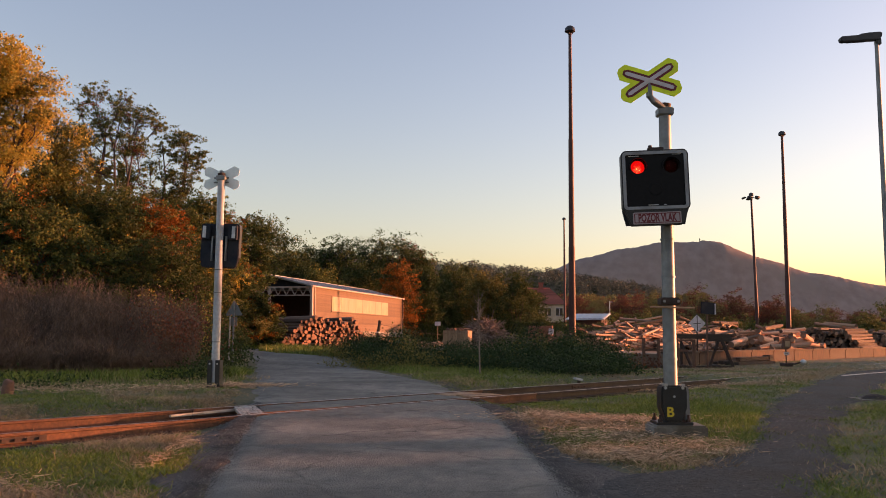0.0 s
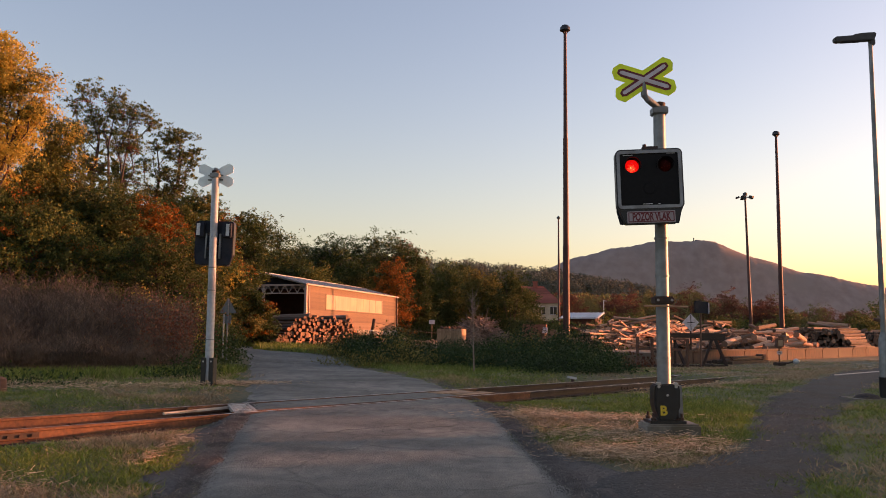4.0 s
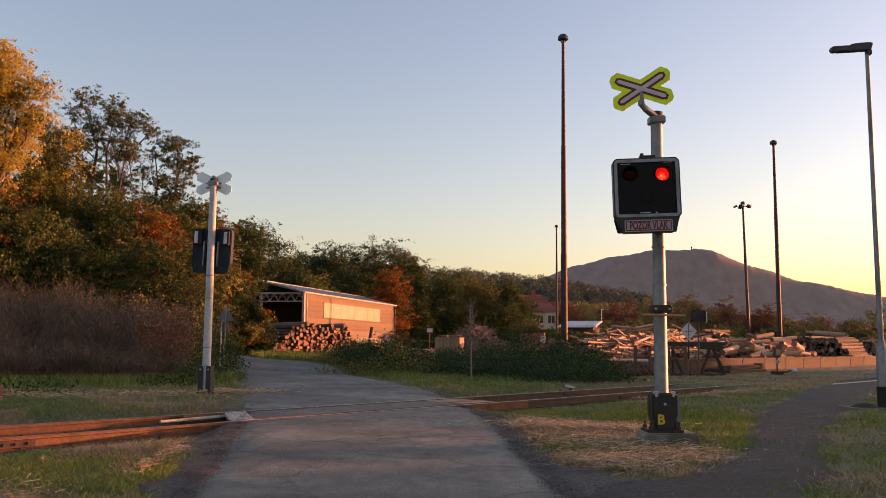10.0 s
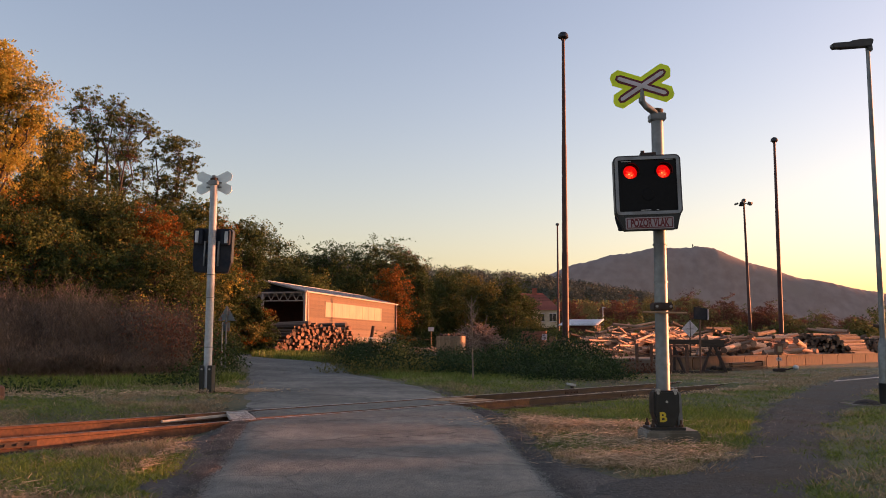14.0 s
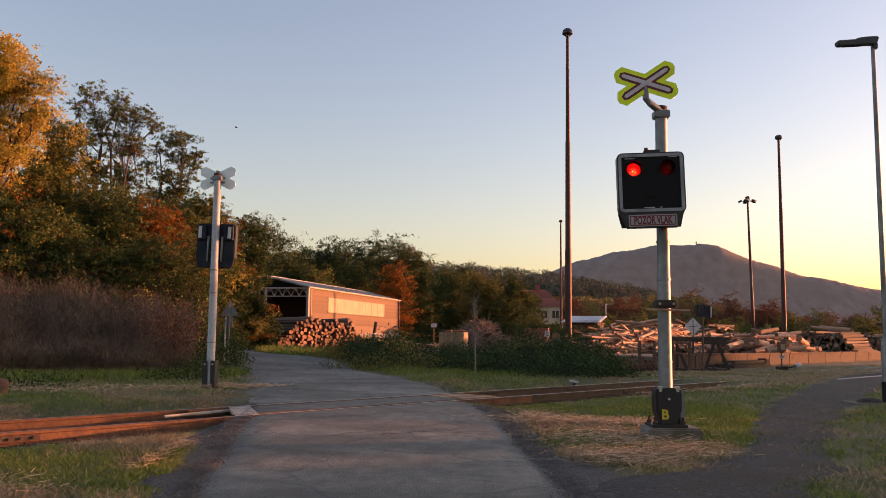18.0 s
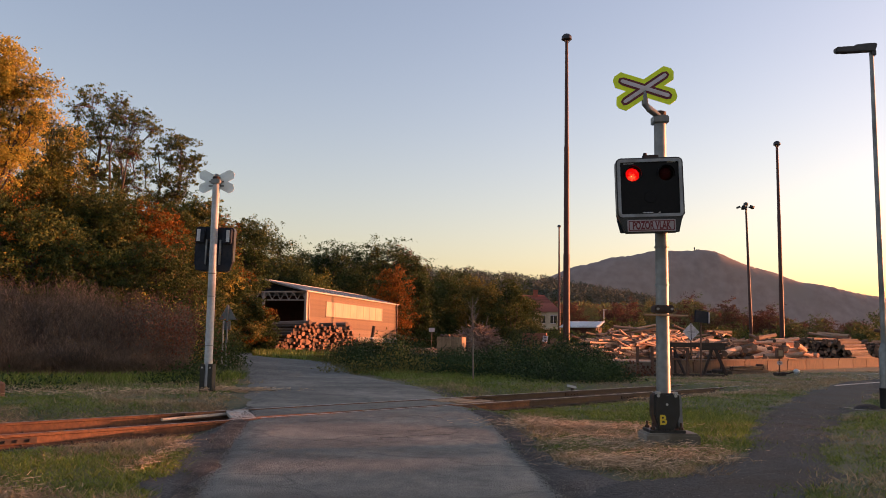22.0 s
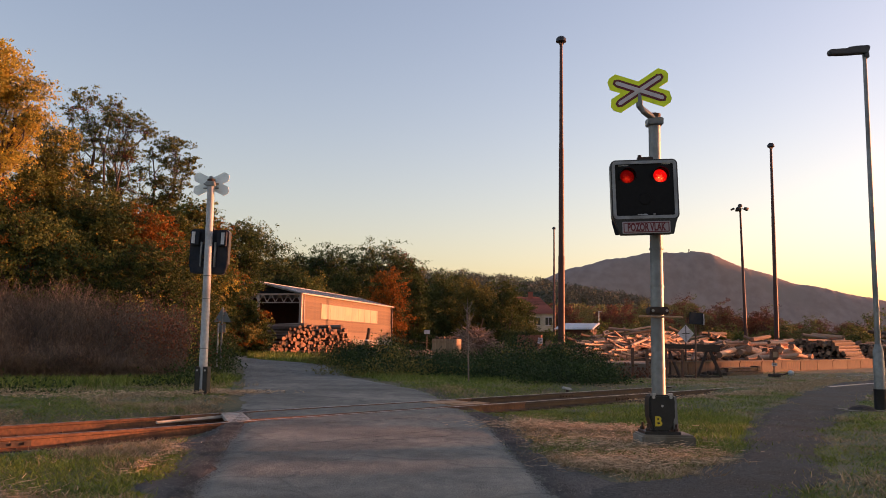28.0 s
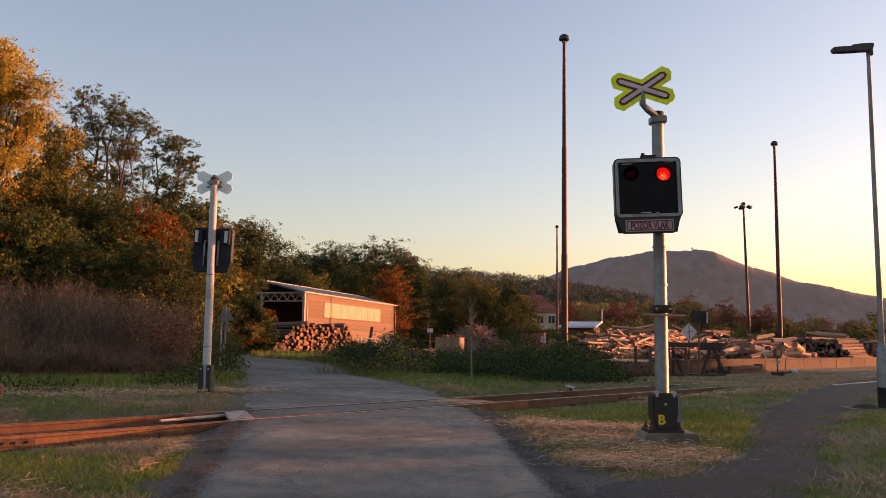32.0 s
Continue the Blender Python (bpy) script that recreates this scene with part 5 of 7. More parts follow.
def crate(x, y):
    z = 0.55
    c = thing("wooden_crate", x, y, gz(x, y), "big wooden bin of upright boards full of firewood", "wooden bin", rz=-14)
    up = z - gz(x, y) + 0.1
    plank = Shape().box((0, 0, 0.5 + up / 2), (0.195, 0.03, 0.95 + up)).mesh("board")
    plank.materials.append(BOARD)
    for k in range(7):
        for yy, rz in ((-0.6, 0), (0.6, 0)):
            part("board", plank, None, c, at=pose(-0.615 + 0.205 * k, yy, 0.0, 0, 0, rz))
    for k in range(5):
        for xx in (-0.735, 0.735):
            part("board", plank, None, c, at=pose(xx, -0.42 + 0.205 * k, 0.0, 0, 0, 90))
    for zz in (0.3 + up, 0.8 + up):
        part("rail_strip", Shape().box((0, -0.632, zz), (1.5, 0.03, 0.07)), BOARD, c)
    part("bin_floor", Shape().box((0, 0, 0.3), (1.42, 1.15, 0.05)), BOARD, c)
    rng = random.Random(3)
    w = thing("firewood", x, y, gz(x, y) + 0.92 + up, "split firewood heaped in the bin", "firewood", rz=-14)
    part("wood_bed", Shape().box((0, 0, -0.3), (1.42, 1.1, 0.5)), BOARD, w)
    for k in range(60):
        put_log(w, BARK_LOGS, rng, (rng.uniform(-.62, .62), rng.uniform(-.5, .5), rng.uniform(-.1, .14)), (rng.gauss(0, 1), rng.gauss(0, 1), rng.gauss(0, .3)), rng.uniform(.25, .4), rng.uniform(.04, .075))


crate(0.48, 50.0)


def brush_heap(x, y, rad, height, label, n, seed):
    rng = np.random.default_rng(seed)
    a, q = rng.uniform(0, math.tau, n), rad * rng.random(n) ** 0.55
    px, py = q * np.cos(a), q * np.sin(a)
    pz = np.maximum(0.03, height * (1 - (q / rad) ** 1.4) * rng.random(n) ** 0.4)
    d = rng.normal(size=(n, 3)) * np.array([1, 1, 0.45])
    d /= np.linalg.norm(d, axis=1)[:, None]
    ln = rng.uniform(0.5, 1.7, n)[:, None]
    c = np.stack([px, py, pz], 1)
    s = np.cross(d, rng.normal(size=(n, 3)))
    s /= np.linalg.norm(s, axis=1)[:, None]
    w = rng.uniform(0.012, 0.035, n)[:, None]
    p0, p1 = c - d * ln / 2, c + d * ln / 2
    p0[:, 2], p1[:, 2] = np.maximum(p0[:, 2], 0), np.maximum(p1[:, 2], 0)
    v = np.stack([p0 - s * w, p0 + s * w, p1 + s * w * 0.4, p1 - s * w * 0.4], 1).reshape(-1, 3)
    me = quick_mesh("brushwood_heap", v, np.arange(4 * n).reshape(n, 4), TWIG)
    ob = tagged(new("brushwood_heap", me), label, "brushwood", kind="stuff")
    ob.matrix_basis = pose(x, y, gz(x, y) - 0.1)
    return ob


brush_heap(2.2, 53.0, 2.3, 2.5, "heap of grey-brown cut branches", 7000, 21)
brush_heap(4.6, 53.6, 1.8, 1.2, "low heap of dark brushwood", 2200, 22)
brush_heap(39, 70, 4.5, 3.3, "far heap of pale cut branches", 3200, 23)


def plank_box(x, y):
    c = thing("plank_stack", x, y, gz(x, y), "red-brown stack of sawn planks", "plank stack", rz=-10)
    b = Shape().box((0, 0, 0), (1.75, 1.1, 0.075)).mesh("plank_layer")
    b.materials.append(RED_BOARD)
    for k in range(22):
        part("plank_layer", b, None, c, at=pose(0.02 * math.sin(k * 3), 0, 0.2 + 0.088 * k, 0, 0, 0.6 * math.sin(k * 2)))
    for k in (-0.65, 0.65):
        part("bearer", Shape().box((k, 0, 0.08), (0.14, 1.1, 0.16)), BOARD, c)
    s = thing("notice_board", x + 0.62, y - 1.2, gz(x, y) + 0.62, "small pale notice on a stake, unreadable", "notice", rz=-14)
    part("stake", Shape().cyl((0, 0.03, -0.70), (0, 0.03, 1.0), 0.03, n=6), BOARD, s)
    part("notice", Shape().box((0, 0, 1.05), (0.36, 0.03, 0.42), turn=Matrix.Rotation(0.12, 3, "Y")), SIGN_WHITE, s)
    for k in range(3):
        part("text_bar", Shape().box((0.02 * k - 0.02, -0.018, 1.15 - 0.11 * k), (0.24 - 0.05 * k, 0.004, 0.04), turn=Matrix.Rotation(0.12, 3, "Y")), DARK_STEEL, s)


plank_box(6.6, 62.0)
nb = thing("notice_board", -1.03, 75.0, gz(-1.03, 75), "small pale board on a stake in the yard", "notice")
part("stake", Shape().cyl((0, 0.02, 0), (0, 0.02, 1.5 - gz(-1, 75) + 0.9), 0.03, n=6), BOARD, nb)
part("notice", Shape().box((0, 0, 2.4 - gz(-1.03, 75)), (0.5, 0.03, 0.34)), SIGN_WHITE, nb)


def wire_fence():
    f = thing("wire_fence", -4.2, 48.0, gz(-4.2, 48), "leaning dark fence posts with slack wire", "fence")
    posts = [(0, 0, 1.95, 0.15), (4.0, 12, 1.5, 0.22), (6.6, 18, 1.4, 0.2), (9.0, 26, 1.4, 0.1)]
    tops = []
    for px, py, h, lean in posts:
        z = gz(-4.2 + px, 48 + py) - gz(-4.2, 48)
        part("post", Shape().tube([(px - 0.02, py, z - 0.2), (px + lean * h, py, z + h)], [0.10, 0.085], n=8), DARK_STEEL if px else SLEEPER, f, "dark leaning post")
        tops.append((px + lean * h * 0.9, py, z + h * 0.9))
    part("post_cap", Shape().cyl((0.15 * 1.2, 0, 1.25), (0.15 * 1.22, 0, 1.33), 0.11, n=10), EDGE_WHITE, f)
    for dz in (0.0, -0.5):
        for a, b in zip(tops, tops[1:]):
            mid = [(a[i] + b[i]) / 2 for i in range(3)]
            part("wire", Shape().tube([(a[0], a[1], a[2] + dz), (mid[0], mid[1], mid[2] + dz - 0.15), (b[0], b[1], b[2] + dz)], [0.012] * 3, n=4), DARK_STEEL, f)


wire_fence()


# ---------------------------------------------------------------- the timber hall
def build_hall():
    ang = math.degrees(math.atan2(7.1, 27.0))
    base = 1.75
    hall = thing("timber_hall", -13.05, 80.0, base, "timber-clad open-fronted hall with cream wall panel and grey sheet roof", "hall", rz=-ang)
    # local y runs along the sunlit wall, local -x across the gable
    L, Wd, E, R = 27.9, 8.6, 4.15, 1.05
    plank = Shape().box((0, L / 2, 0), (0.05, L - 0.5, 0.205)).mesh("plank")
    plank.materials.append(PLANK)
    n = 20
    for k in range(n):
        part("plank", plank, None, hall, at=pose(0.012 * (k % 2), 0, 0.05 + 0.21 * k, 0, 0, 0))
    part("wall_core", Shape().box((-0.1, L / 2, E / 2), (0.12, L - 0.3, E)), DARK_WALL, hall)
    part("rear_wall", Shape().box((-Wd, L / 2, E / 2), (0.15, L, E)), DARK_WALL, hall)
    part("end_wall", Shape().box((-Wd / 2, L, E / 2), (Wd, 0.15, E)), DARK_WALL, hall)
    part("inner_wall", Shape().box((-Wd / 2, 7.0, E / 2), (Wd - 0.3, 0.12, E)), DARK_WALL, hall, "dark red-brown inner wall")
    for yy in (0.12, L - 0.12):
        part("corner_post", Shape().box((0.03, yy, E / 2 - 0.2), (0.24, 0.24, E + 0.5)), STEEL_PINK, hall, bevel=0.01)
    part("down_pipe", Shape().cyl((0.22, 0.45, 0), (0.22, 0.45, E), 0.06, n=8), STEEL_PINK, hall)
    part("down_pipe", Shape().cyl((0.22, L - 0.5, 0), (0.22, L - 0.5, E), 0.06, n=8), DARK_STEEL, hall)
    panel = part("cream_panel", Shape().box((0.06, 13.6, 2.72), (0.06, 17.2, 1.45)), PALE_PANEL, hall, "long cream panel in the wall")
    for k in range(9):
        part("panel_batten", Shape().box((0.095, 5.4 + 2.05 * k, 2.72), (0.02, 0.05, 1.45)), PALE_PANEL, panel)
    part("panel_frame", Shape().box((0.07, 13.6, 3.48), (0.07, 17.4, 0.06)).box((0.07, 13.6, 1.96), (0.07, 17.4, 0.06)), PLANK, panel)
    part("plinth", Shape().box((0.0, L / 2, -0.25), (0.3, L, 0.6)), CONCRETE, hall)
    # gutter, roof slopes of ribbed sheets
    part("gutter", Shape().box((0.24, L / 2, E + 0.04), (0.16, L + 0.3, 0.13)), STEEL_PINK, hall, bevel=0.02)
    pitch = math.atan2(R, Wd / 2)
    sl = math.hypot(R, Wd / 2) + 0.25
    sheet = Shape()
    sheet.box((0, 0, 0), (sl, 1.38, 0.05))
    for q in (-0.5, 0.0, 0.5):
        sheet.box((0, q, 0.04), (sl, 0.08, 0.05))
    sm = sheet.mesh("roof_sheet")
    sm.materials.append(SHEET_ROOF)
    for k in range(20):
        for sx in (0, 1):
            cx = -Wd / 4 + 0.08 if sx == 0 else -Wd * 3 / 4 - 0.08
            part("roof_sheet", sm, None, hall, at=pose(cx, 0.3 + 1.41 * k, E + R / 2 + 0.08, 0, math.degrees(pitch) * (1 if sx == 0 else -1), 0))
    part("ridge_cap", Shape().box((-Wd / 2, L / 2, E + R + 0.12), (0.5, L + 0.4, 0.06)), SHEET_ROOF, hall)
    # gable truss over the open front
    # the open gable's inner shade, put in as a dark sheet behind the truss
    part("gable_shade_sheet", Shape().prism([(-Wd + 0.2, E + 0.08), (-0.2, E + 0.08), (-Wd / 2, E + R)], 0.9, 1.0), BLUEBLACK, hall, "dark sheet for the shade inside the open gable")
    tr = part("truss_chord", Shape().box((-Wd / 2, 0.1, E - 0.02), (Wd, 0.14, 0.14)).box((-Wd / 2, 0.1, E - 0.80), (Wd, 0.12, 0.10)), STEEL_PINK, hall, "pale steel truss")
    step = Wd / 10
    for k in range(10):
        x0, x1 = -Wd + k * step, -Wd + (k + 0.5) * step
        part("truss_web", Shape().cyl((x0, 0.1, E - 0.78), (x1, 0.1, E - 0.05), 0.045, n=6), STEEL_PINK, tr)
        part("truss_web", Shape().cyl((x1, 0.1, E - 0.05), (x0 + step, 0.1, E - 0.78), 0.045, n=6), STEEL_PINK, tr)
    for xx in (-Wd / 2, -Wd + 0.1):
        part("front_post", Shape().box((xx, 0.1, E / 2 - 0.2), (0.2, 0.2, E + 0.2)), STEEL_PINK, hall)
    for sx in (0, 1):
        part("verge_board", Shape().box((-Wd / 4 if sx == 0 else -Wd * 3 / 4, -0.02, E + R / 2 + 0.06), (sl, 0.08, 0.16), turn=Matrix.Rotation(pitch * (1 if sx == 0 else -1), 3, "Y")), SHEET_ROOF, hall)
    d = thing("exhaust_duct", -18.9, 83.0, base, "bent pale exhaust duct beside the hall roof", "duct", rz=-ang)
    part("pipe", Shape().tube([(-1.6, 2, 0), (-1.6, 2, 4.9), (-1.4, 1.8, 5.35), (-0.9, 1.2, 5.5), (-0.1, 0.3, 5.45), (0.25, 0, 5.2), (0.3, 0, 4.7)], [0.22] * 7, n=10), EDGE_WHITE, d, smooth=True)


build_hall()


# ---------------------------------------------------------------- house and shed beyond the yard
def far_house():
    h = thing("house", 17.0, 150.0, 3.9, "cream house with steep red hipped tile roof and chimney", "house", rz=-6)
    W, D, E, R = 6.6, 6.2, 3.0, 3.0
    part("wall", Shape().box((0, 0, E / 2), (W, D, E)), RENDER_WALL, h, "cream rendered walls")
    x0, x1, y1 = -W / 2 - 0.3, W / 2 + 0.3, D / 2 + 0.3
    roof = part("roof", Shape().add([(x0, -y1, E), (x1, -y1, E), (x1, y1, E), (x0, y1, E), (x0 + 0.2, 0, E + R), (x1 - 3.0, 0, E + R)], [(0, 1, 5, 4), (1, 2, 5), (2, 3, 4, 5), (3, 0, 4), (0, 3, 2, 1)]), TILE, h, "red tiled roof hipped at one end")
    for k in range(13):
        q0, q1 = k / 13, (k + 1) / 13 + 0.02
        course = Shape()
        edge = [(x0 + 0.2 * q0, -y1 * (1 - q0) - 0.07, E + R * q0), (x1 - 3.0 * q0, -y1 * (1 - q0) - 0.07, E + R * q0), (x1 - 3.0 * q1, -y1 * (1 - q1) - 0.02, E + R * q1), (x0 + 0.2 * q1, -y1 * (1 - q1) - 0.02, E + R * q1)]
        course.add(edge + [(px, py + 0.06, pz) for px, py, pz in edge], [(0, 1, 2, 3), (7, 6, 5, 4), (0, 4, 5, 1), (3, 2, 6, 7), (0, 3, 7, 4), (1, 5, 6, 2)])
        part("tile_course", course, TILE, roof)
    part("chimney", Shape().box((-0.9, 0, E + R + 0.1), (0.8, 0.8, 1.5)).box((-0.9, 0, E + R + 0.86), (0.95, 0.95, 0.12)), TILE, h, "brick chimney")
    for x in (-2.0, 0.2, 2.2):
        w = part("window", Shape().box((x, -D / 2 - 0.02, 1.7), (1.1, 0.1, 1.3)), WINDOW, h)
        part("frame", Shape().box((x, -D / 2 - 0.06, 1.0), (1.3, 0.08, 0.1)).box((x, -D / 2 - 0.06, 2.38), (1.3, 0.08, 0.1)).box((x, -D / 2 - 0.06, 1.7), (0.07, 0.06, 1.3)), SIGN_WHITE, w)
    s = thing("shed", 18.2, 112.0, 2.1, "low shed with a wide pale sheet roof", "shed", rz=-20)
    part("shed_wall", Shape().box((0, 0, 0.8), (4.2, 4.5, 1.6)), DARK_WALL, s)
    roof = part("shed_roof", Shape().box((0, -0.2, 1.85), (5.0, 5.4, 0.10), turn=Matrix.Rotation(0.16, 3, "X")), PALE_SHEET, s, "pale sheet roof")
    for k in range(8):
        part("roof_rib", Shape().box((-2.3 + 0.66 * k, -0.2, 1.92), (0.06, 5.4, 0.06), turn=Matrix.Rotation(0.16, 3, "X")), PALE_SHEET, roof)
    p = thing("utility_pole", 30.0, 160.0, 3.8, "thin pale pole by the shed", "pole")
    part("pole_shaft", Shape().cyl((0, 0, 0), (0, 0, 4.2), 0.09, n=8), EDGE_WHITE, p)
    part("pole_head", Shape().box((0.2, 0, 4.1), (0.6, 0.12, 0.12)), EDGE_WHITE, p)


far_house()


# ---------------------------------------------------------------- trees and plants
def crown_lobes(rng, height, width, low, count, flat):
    """Rounded masses of leaves set round the axis of a plain, domed crown: across, deep, up, radius, half height."""
    out = []
    for k in range(count):
        q = (k + 0.5) / count
        a = k * 2.4 + rng.normal(0, 0.3)
        z = height * (low + (0.90 - low) * q)
        reach = width / 2 * (1 - 0.92 * q ** 2.2) * (0.55 + 0.45 * min(1.0, q * 4))
        r = width * (0.26 - 0.08 * q) * rng.uniform(0.85, 1.2)
        out.append((math.cos(a) * reach * 0.68, math.sin(a) * reach * 0.68, z, r, r * (0.55 + 0.5 * flat)))
    return out


def tree(name, x, y, height, width, seed, kinds, leaves, leaf, label, low=0.25, limbs=14, flat=0.55, pad=0.42, trunk=None, group="trees", lobes=None, forks=2, base=None):
    """Forking tapered stems, limbs curving out to each mass of the crown, twigs to its sprays, and leaves round their tips.
    lobes: (across, up, radius, half height) of the crown's masses, where the crown has a shape of its own."""
    rng = np.random.default_rng(seed)
    z = gz(x, y) if base is None else base
    t = thing(name, x, y, z, label, "tree" if name == "tree" else "bush", group=group)
    if lobes is None:
        masses = crown_lobes(rng, height, width, low, max(5, limbs // 2), flat)
    else:
        masses = [(mx, rng.normal(0, 0.5) * mr, mz, mr * 1.18, mh * 1.45) for mx, mz, mr, mh in lobes]
        height = max(m[2] + m[4] for m in masses)
    r0 = trunk or height * 0.009 + 0.03
    wood = Shape()
    fork_z = height * rng.uniform(0.12, 0.22)
    stems = []
    for k in range(forks):
        group_k = [m for i, m in enumerate(sorted(masses)) if i * forks // len(masses) == k] or masses
        ax, ay = sum(m[0] for m in group_k) / len(group_k), sum(m[1] for m in group_k) / len(group_k)
        top = max(m[2] for m in group_k) * 0.96
        pts, rad = [], []
        for j in range(7):
            q = j / 6
            bend = q ** 1.4
            pts.append(Vector((ax * bend + rng.normal(0, 0.012) * height * q, ay * bend + rng.normal(0, 0.012) * height * q, -0.2 + (top + 0.2) * q)))
            rad.append(r0 * (1.12 - q) ** 1.1 / (1 if k == 0 else 1.25) + 0.012)
        wood.tube(pts, rad, n=7)
        stems.append((pts, group_k))
    pads = []
    for pts, group_k in stems:
        for mx, my, mz, mr, mh in group_k:
            start_z = max(fork_z, mz - rng.uniform(0.9, 1.7) * (mr + mh) - 0.05 * height)
            top = pts[-1].z
            q = min(0.97, max(0.05, start_z / top)) * 6
            i = min(5, int(q))
            p0 = pts[i].lerp(pts[i + 1], q - i)
            end = Vector((mx, my, mz))
            mid = p0.lerp(end, 0.55) + Vector((rng.normal(0, 0.10), rng.normal(0, 0.10), -0.10)) * (end - p0).length
            rr = r0 * 0.42 * max(0.25, 1.1 - start_z / height) + 0.012
            wood.tube([p0, mid, end], [rr, rr * 0.7, rr * 0.35], n=5, caps=False)
            count = max(7, int(2.0 * mr * mr * mh ** 0.5 / pad ** 2.5) + 5)
            for j in range(min(count, 34)):
                d = rng.normal(size=3)
                d /= np.linalg.norm(d)
                c = Vector((mx, my, mz)) + Vector(d * np.array([mr, mr, mh]) * (0.45 + 0.55 * rng.random()))
                twig_from = mid.lerp(end, rng.uniform(0.3, 1.0))
                elbow = twig_from.lerp(c, 0.6) + Vector((0, 0, -0.08 * mr))
                wood.tube([twig_from, elbow, c], [rr * 0.32, rr * 0.2, 0.005], n=3, caps=False)
                pads.append((c, pad * min(1.0, 0.5 + 0.5 * mr) * rng.uniform(0.5, 1.3)))
                if j % 2:
                    pads.append((elbow.lerp(c, rng.uniform(-0.4, 0.6)), pad * rng.uniform(0.3, 0.7)))
    part("trunk", wood, BARK, t, "dark bark trunk and limbs")
    size = np.array([p[1] for p in pads])
    per = np.maximum(6, leaves * size ** 2 / (size ** 2).sum()).astype(int)
    weight = np.array([k[1] for k in kinds], float)
    groups = [[] for _ in kinds]
    for (c, r), n in zip(pads, per):
        knots = rng.normal(0, 0.78, (max(2, n // 14), 3)) * np.array([r, r, r * flat])
        spray = knots[rng.integers(0, len(knots), n)] + rng.normal(0, 0.24, (n, 3)) * np.array([r, r, r * 0.6])
        groups[rng.choice(len(kinds), p=weight / weight.sum())].append(spray + np.array(c))
    for (kind, _), cs in zip(kinds, groups):
        if cs:
            v, f = (leaf_quads if lobes else spray_tris)(rng, np.concatenate(cs), leaf)
            part("crown", quick_mesh("crown", v, f, LEAF[kind]), None, t, {"gold": "golden autumn leaves", "orange": "orange autumn leaves", "red": "russet leaves"}.get(kind, "dull green leaves"))
    return t


AC = "open-crowned tree with turning olive leaves on forked stems"
# the stand of trees along the lane, tallest first
tree("tree", -19.3, 34.0, 13, 8, 101, [("gold", 9), ("pale", 1)], 76000, 0.12, "tall tree with golden autumn crown", pad=0.42, forks=3,
     lobes=((-2.6, 12.0, 1.5, 1.1), (-0.7, 12.6, 1.3, 1.0), (0.8, 12.1, 1.0, 0.8), (1.7, 11.1, 0.9, 0.7), (0.5, 10.6, 1.1, 0.8), (2.3, 10.1, 0.6, 0.5), (1.5, 9.5, 1.0, 0.6), (-0.4, 9.2, 1.1, 0.8), (1.2, 8.2, 0.9, 0.5), (0.2, 7.2, 1.0, 0.6), (-2.2, 9.8, 1.4, 1.0), (-2.4, 7.8, 1.3, 0.9)))
tree("tree", -17.3, 38.0, 10, 5, 118, [("olive", 4), ("mixed", 2), ("gold", 0.7)], 42000, 0.115, "shaded olive tree under the golden one", pad=0.40,
     lobes=((-0.4, 9.4, 0.9, 0.6), (-1.2, 8.3, 1.0, 0.8), (0.1, 8.0, 0.8, 0.7), (-0.6, 6.9, 1.1, 0.7), (0.3, 6.2, 1.0, 0.7), (-1.1, 5.5, 1.3, 0.8), (0.9, 5.2, 0.9, 0.6)))
tree("tree", -17.4, 43.0, 13.7, 5.0, 102, [("olive", 5), ("mixed", 3), ("red", 0.5)], 31000, 0.10, AC, pad=0.30, flat=0.42, forks=3,
     lobes=((-1.2, 13.1, 0.6, 0.4), (-2.0, 12.4, 0.5, 0.4), (-0.6, 11.9, 0.9, 0.5), (0.5, 12.5, 0.6, 0.4), (1.4, 11.6, 0.9, 0.4), (2.2, 11.3, 0.5, 0.3), (-1.3, 10.8, 0.8, 0.5), (0.2, 10.5, 0.9, 0.5), (1.4, 10.1, 0.7, 0.4), (-0.9, 9.3, 1.0, 0.5), (0.7, 8.8, 1.0, 0.5), (-0.4, 7.6, 1.3, 0.7), (1.3, 7.2, 0.9, 0.5)))
tree("tree", -15.7, 46.0, 12.2, 3.8, 103, [("olive", 5), ("green", 1), ("mixed", 1)], 19000, 0.10, AC, pad=0.28, flat=0.40,
     lobes=((0.3, 11.4, 0.5, 0.3), (1.3, 11.2, 0.7, 0.4), (1.9, 10.7, 0.4, 0.3), (-0.2, 10.7, 0.5, 0.3), (0.9, 10.3, 0.9, 0.3), (1.7, 9.7, 0.5, 0.3), (-0.7, 9.9, 0.5, 0.3), (0.3, 9.3, 0.6, 0.3), (1.3, 8.8, 0.9, 0.4), (-0.8, 8.2, 0.6, 0.4), (0.4, 8.1, 0.8, 0.4), (1.5, 7.4, 0.8, 0.5)))
tree("tree", -14.8, 37.0, 6, 5, 104, [("olive", 3), ("mixed", 3), ("green", 3)], 42000, 0.115, "bushy tree of dull green and olive leaves", pad=0.42, forks=3,
     lobes=((-0.2, 6.2, 1.1, 0.7), (-1.1, 5.3, 1.1, 0.8), (0.9, 5.2, 0.9, 0.6), (0.1, 4.3, 1.4, 0.8), (-1.3, 3.8, 1.2, 0.8), (1.2, 3.4, 1.1, 0.8), (0.0, 2.7, 1.5, 0.8)))
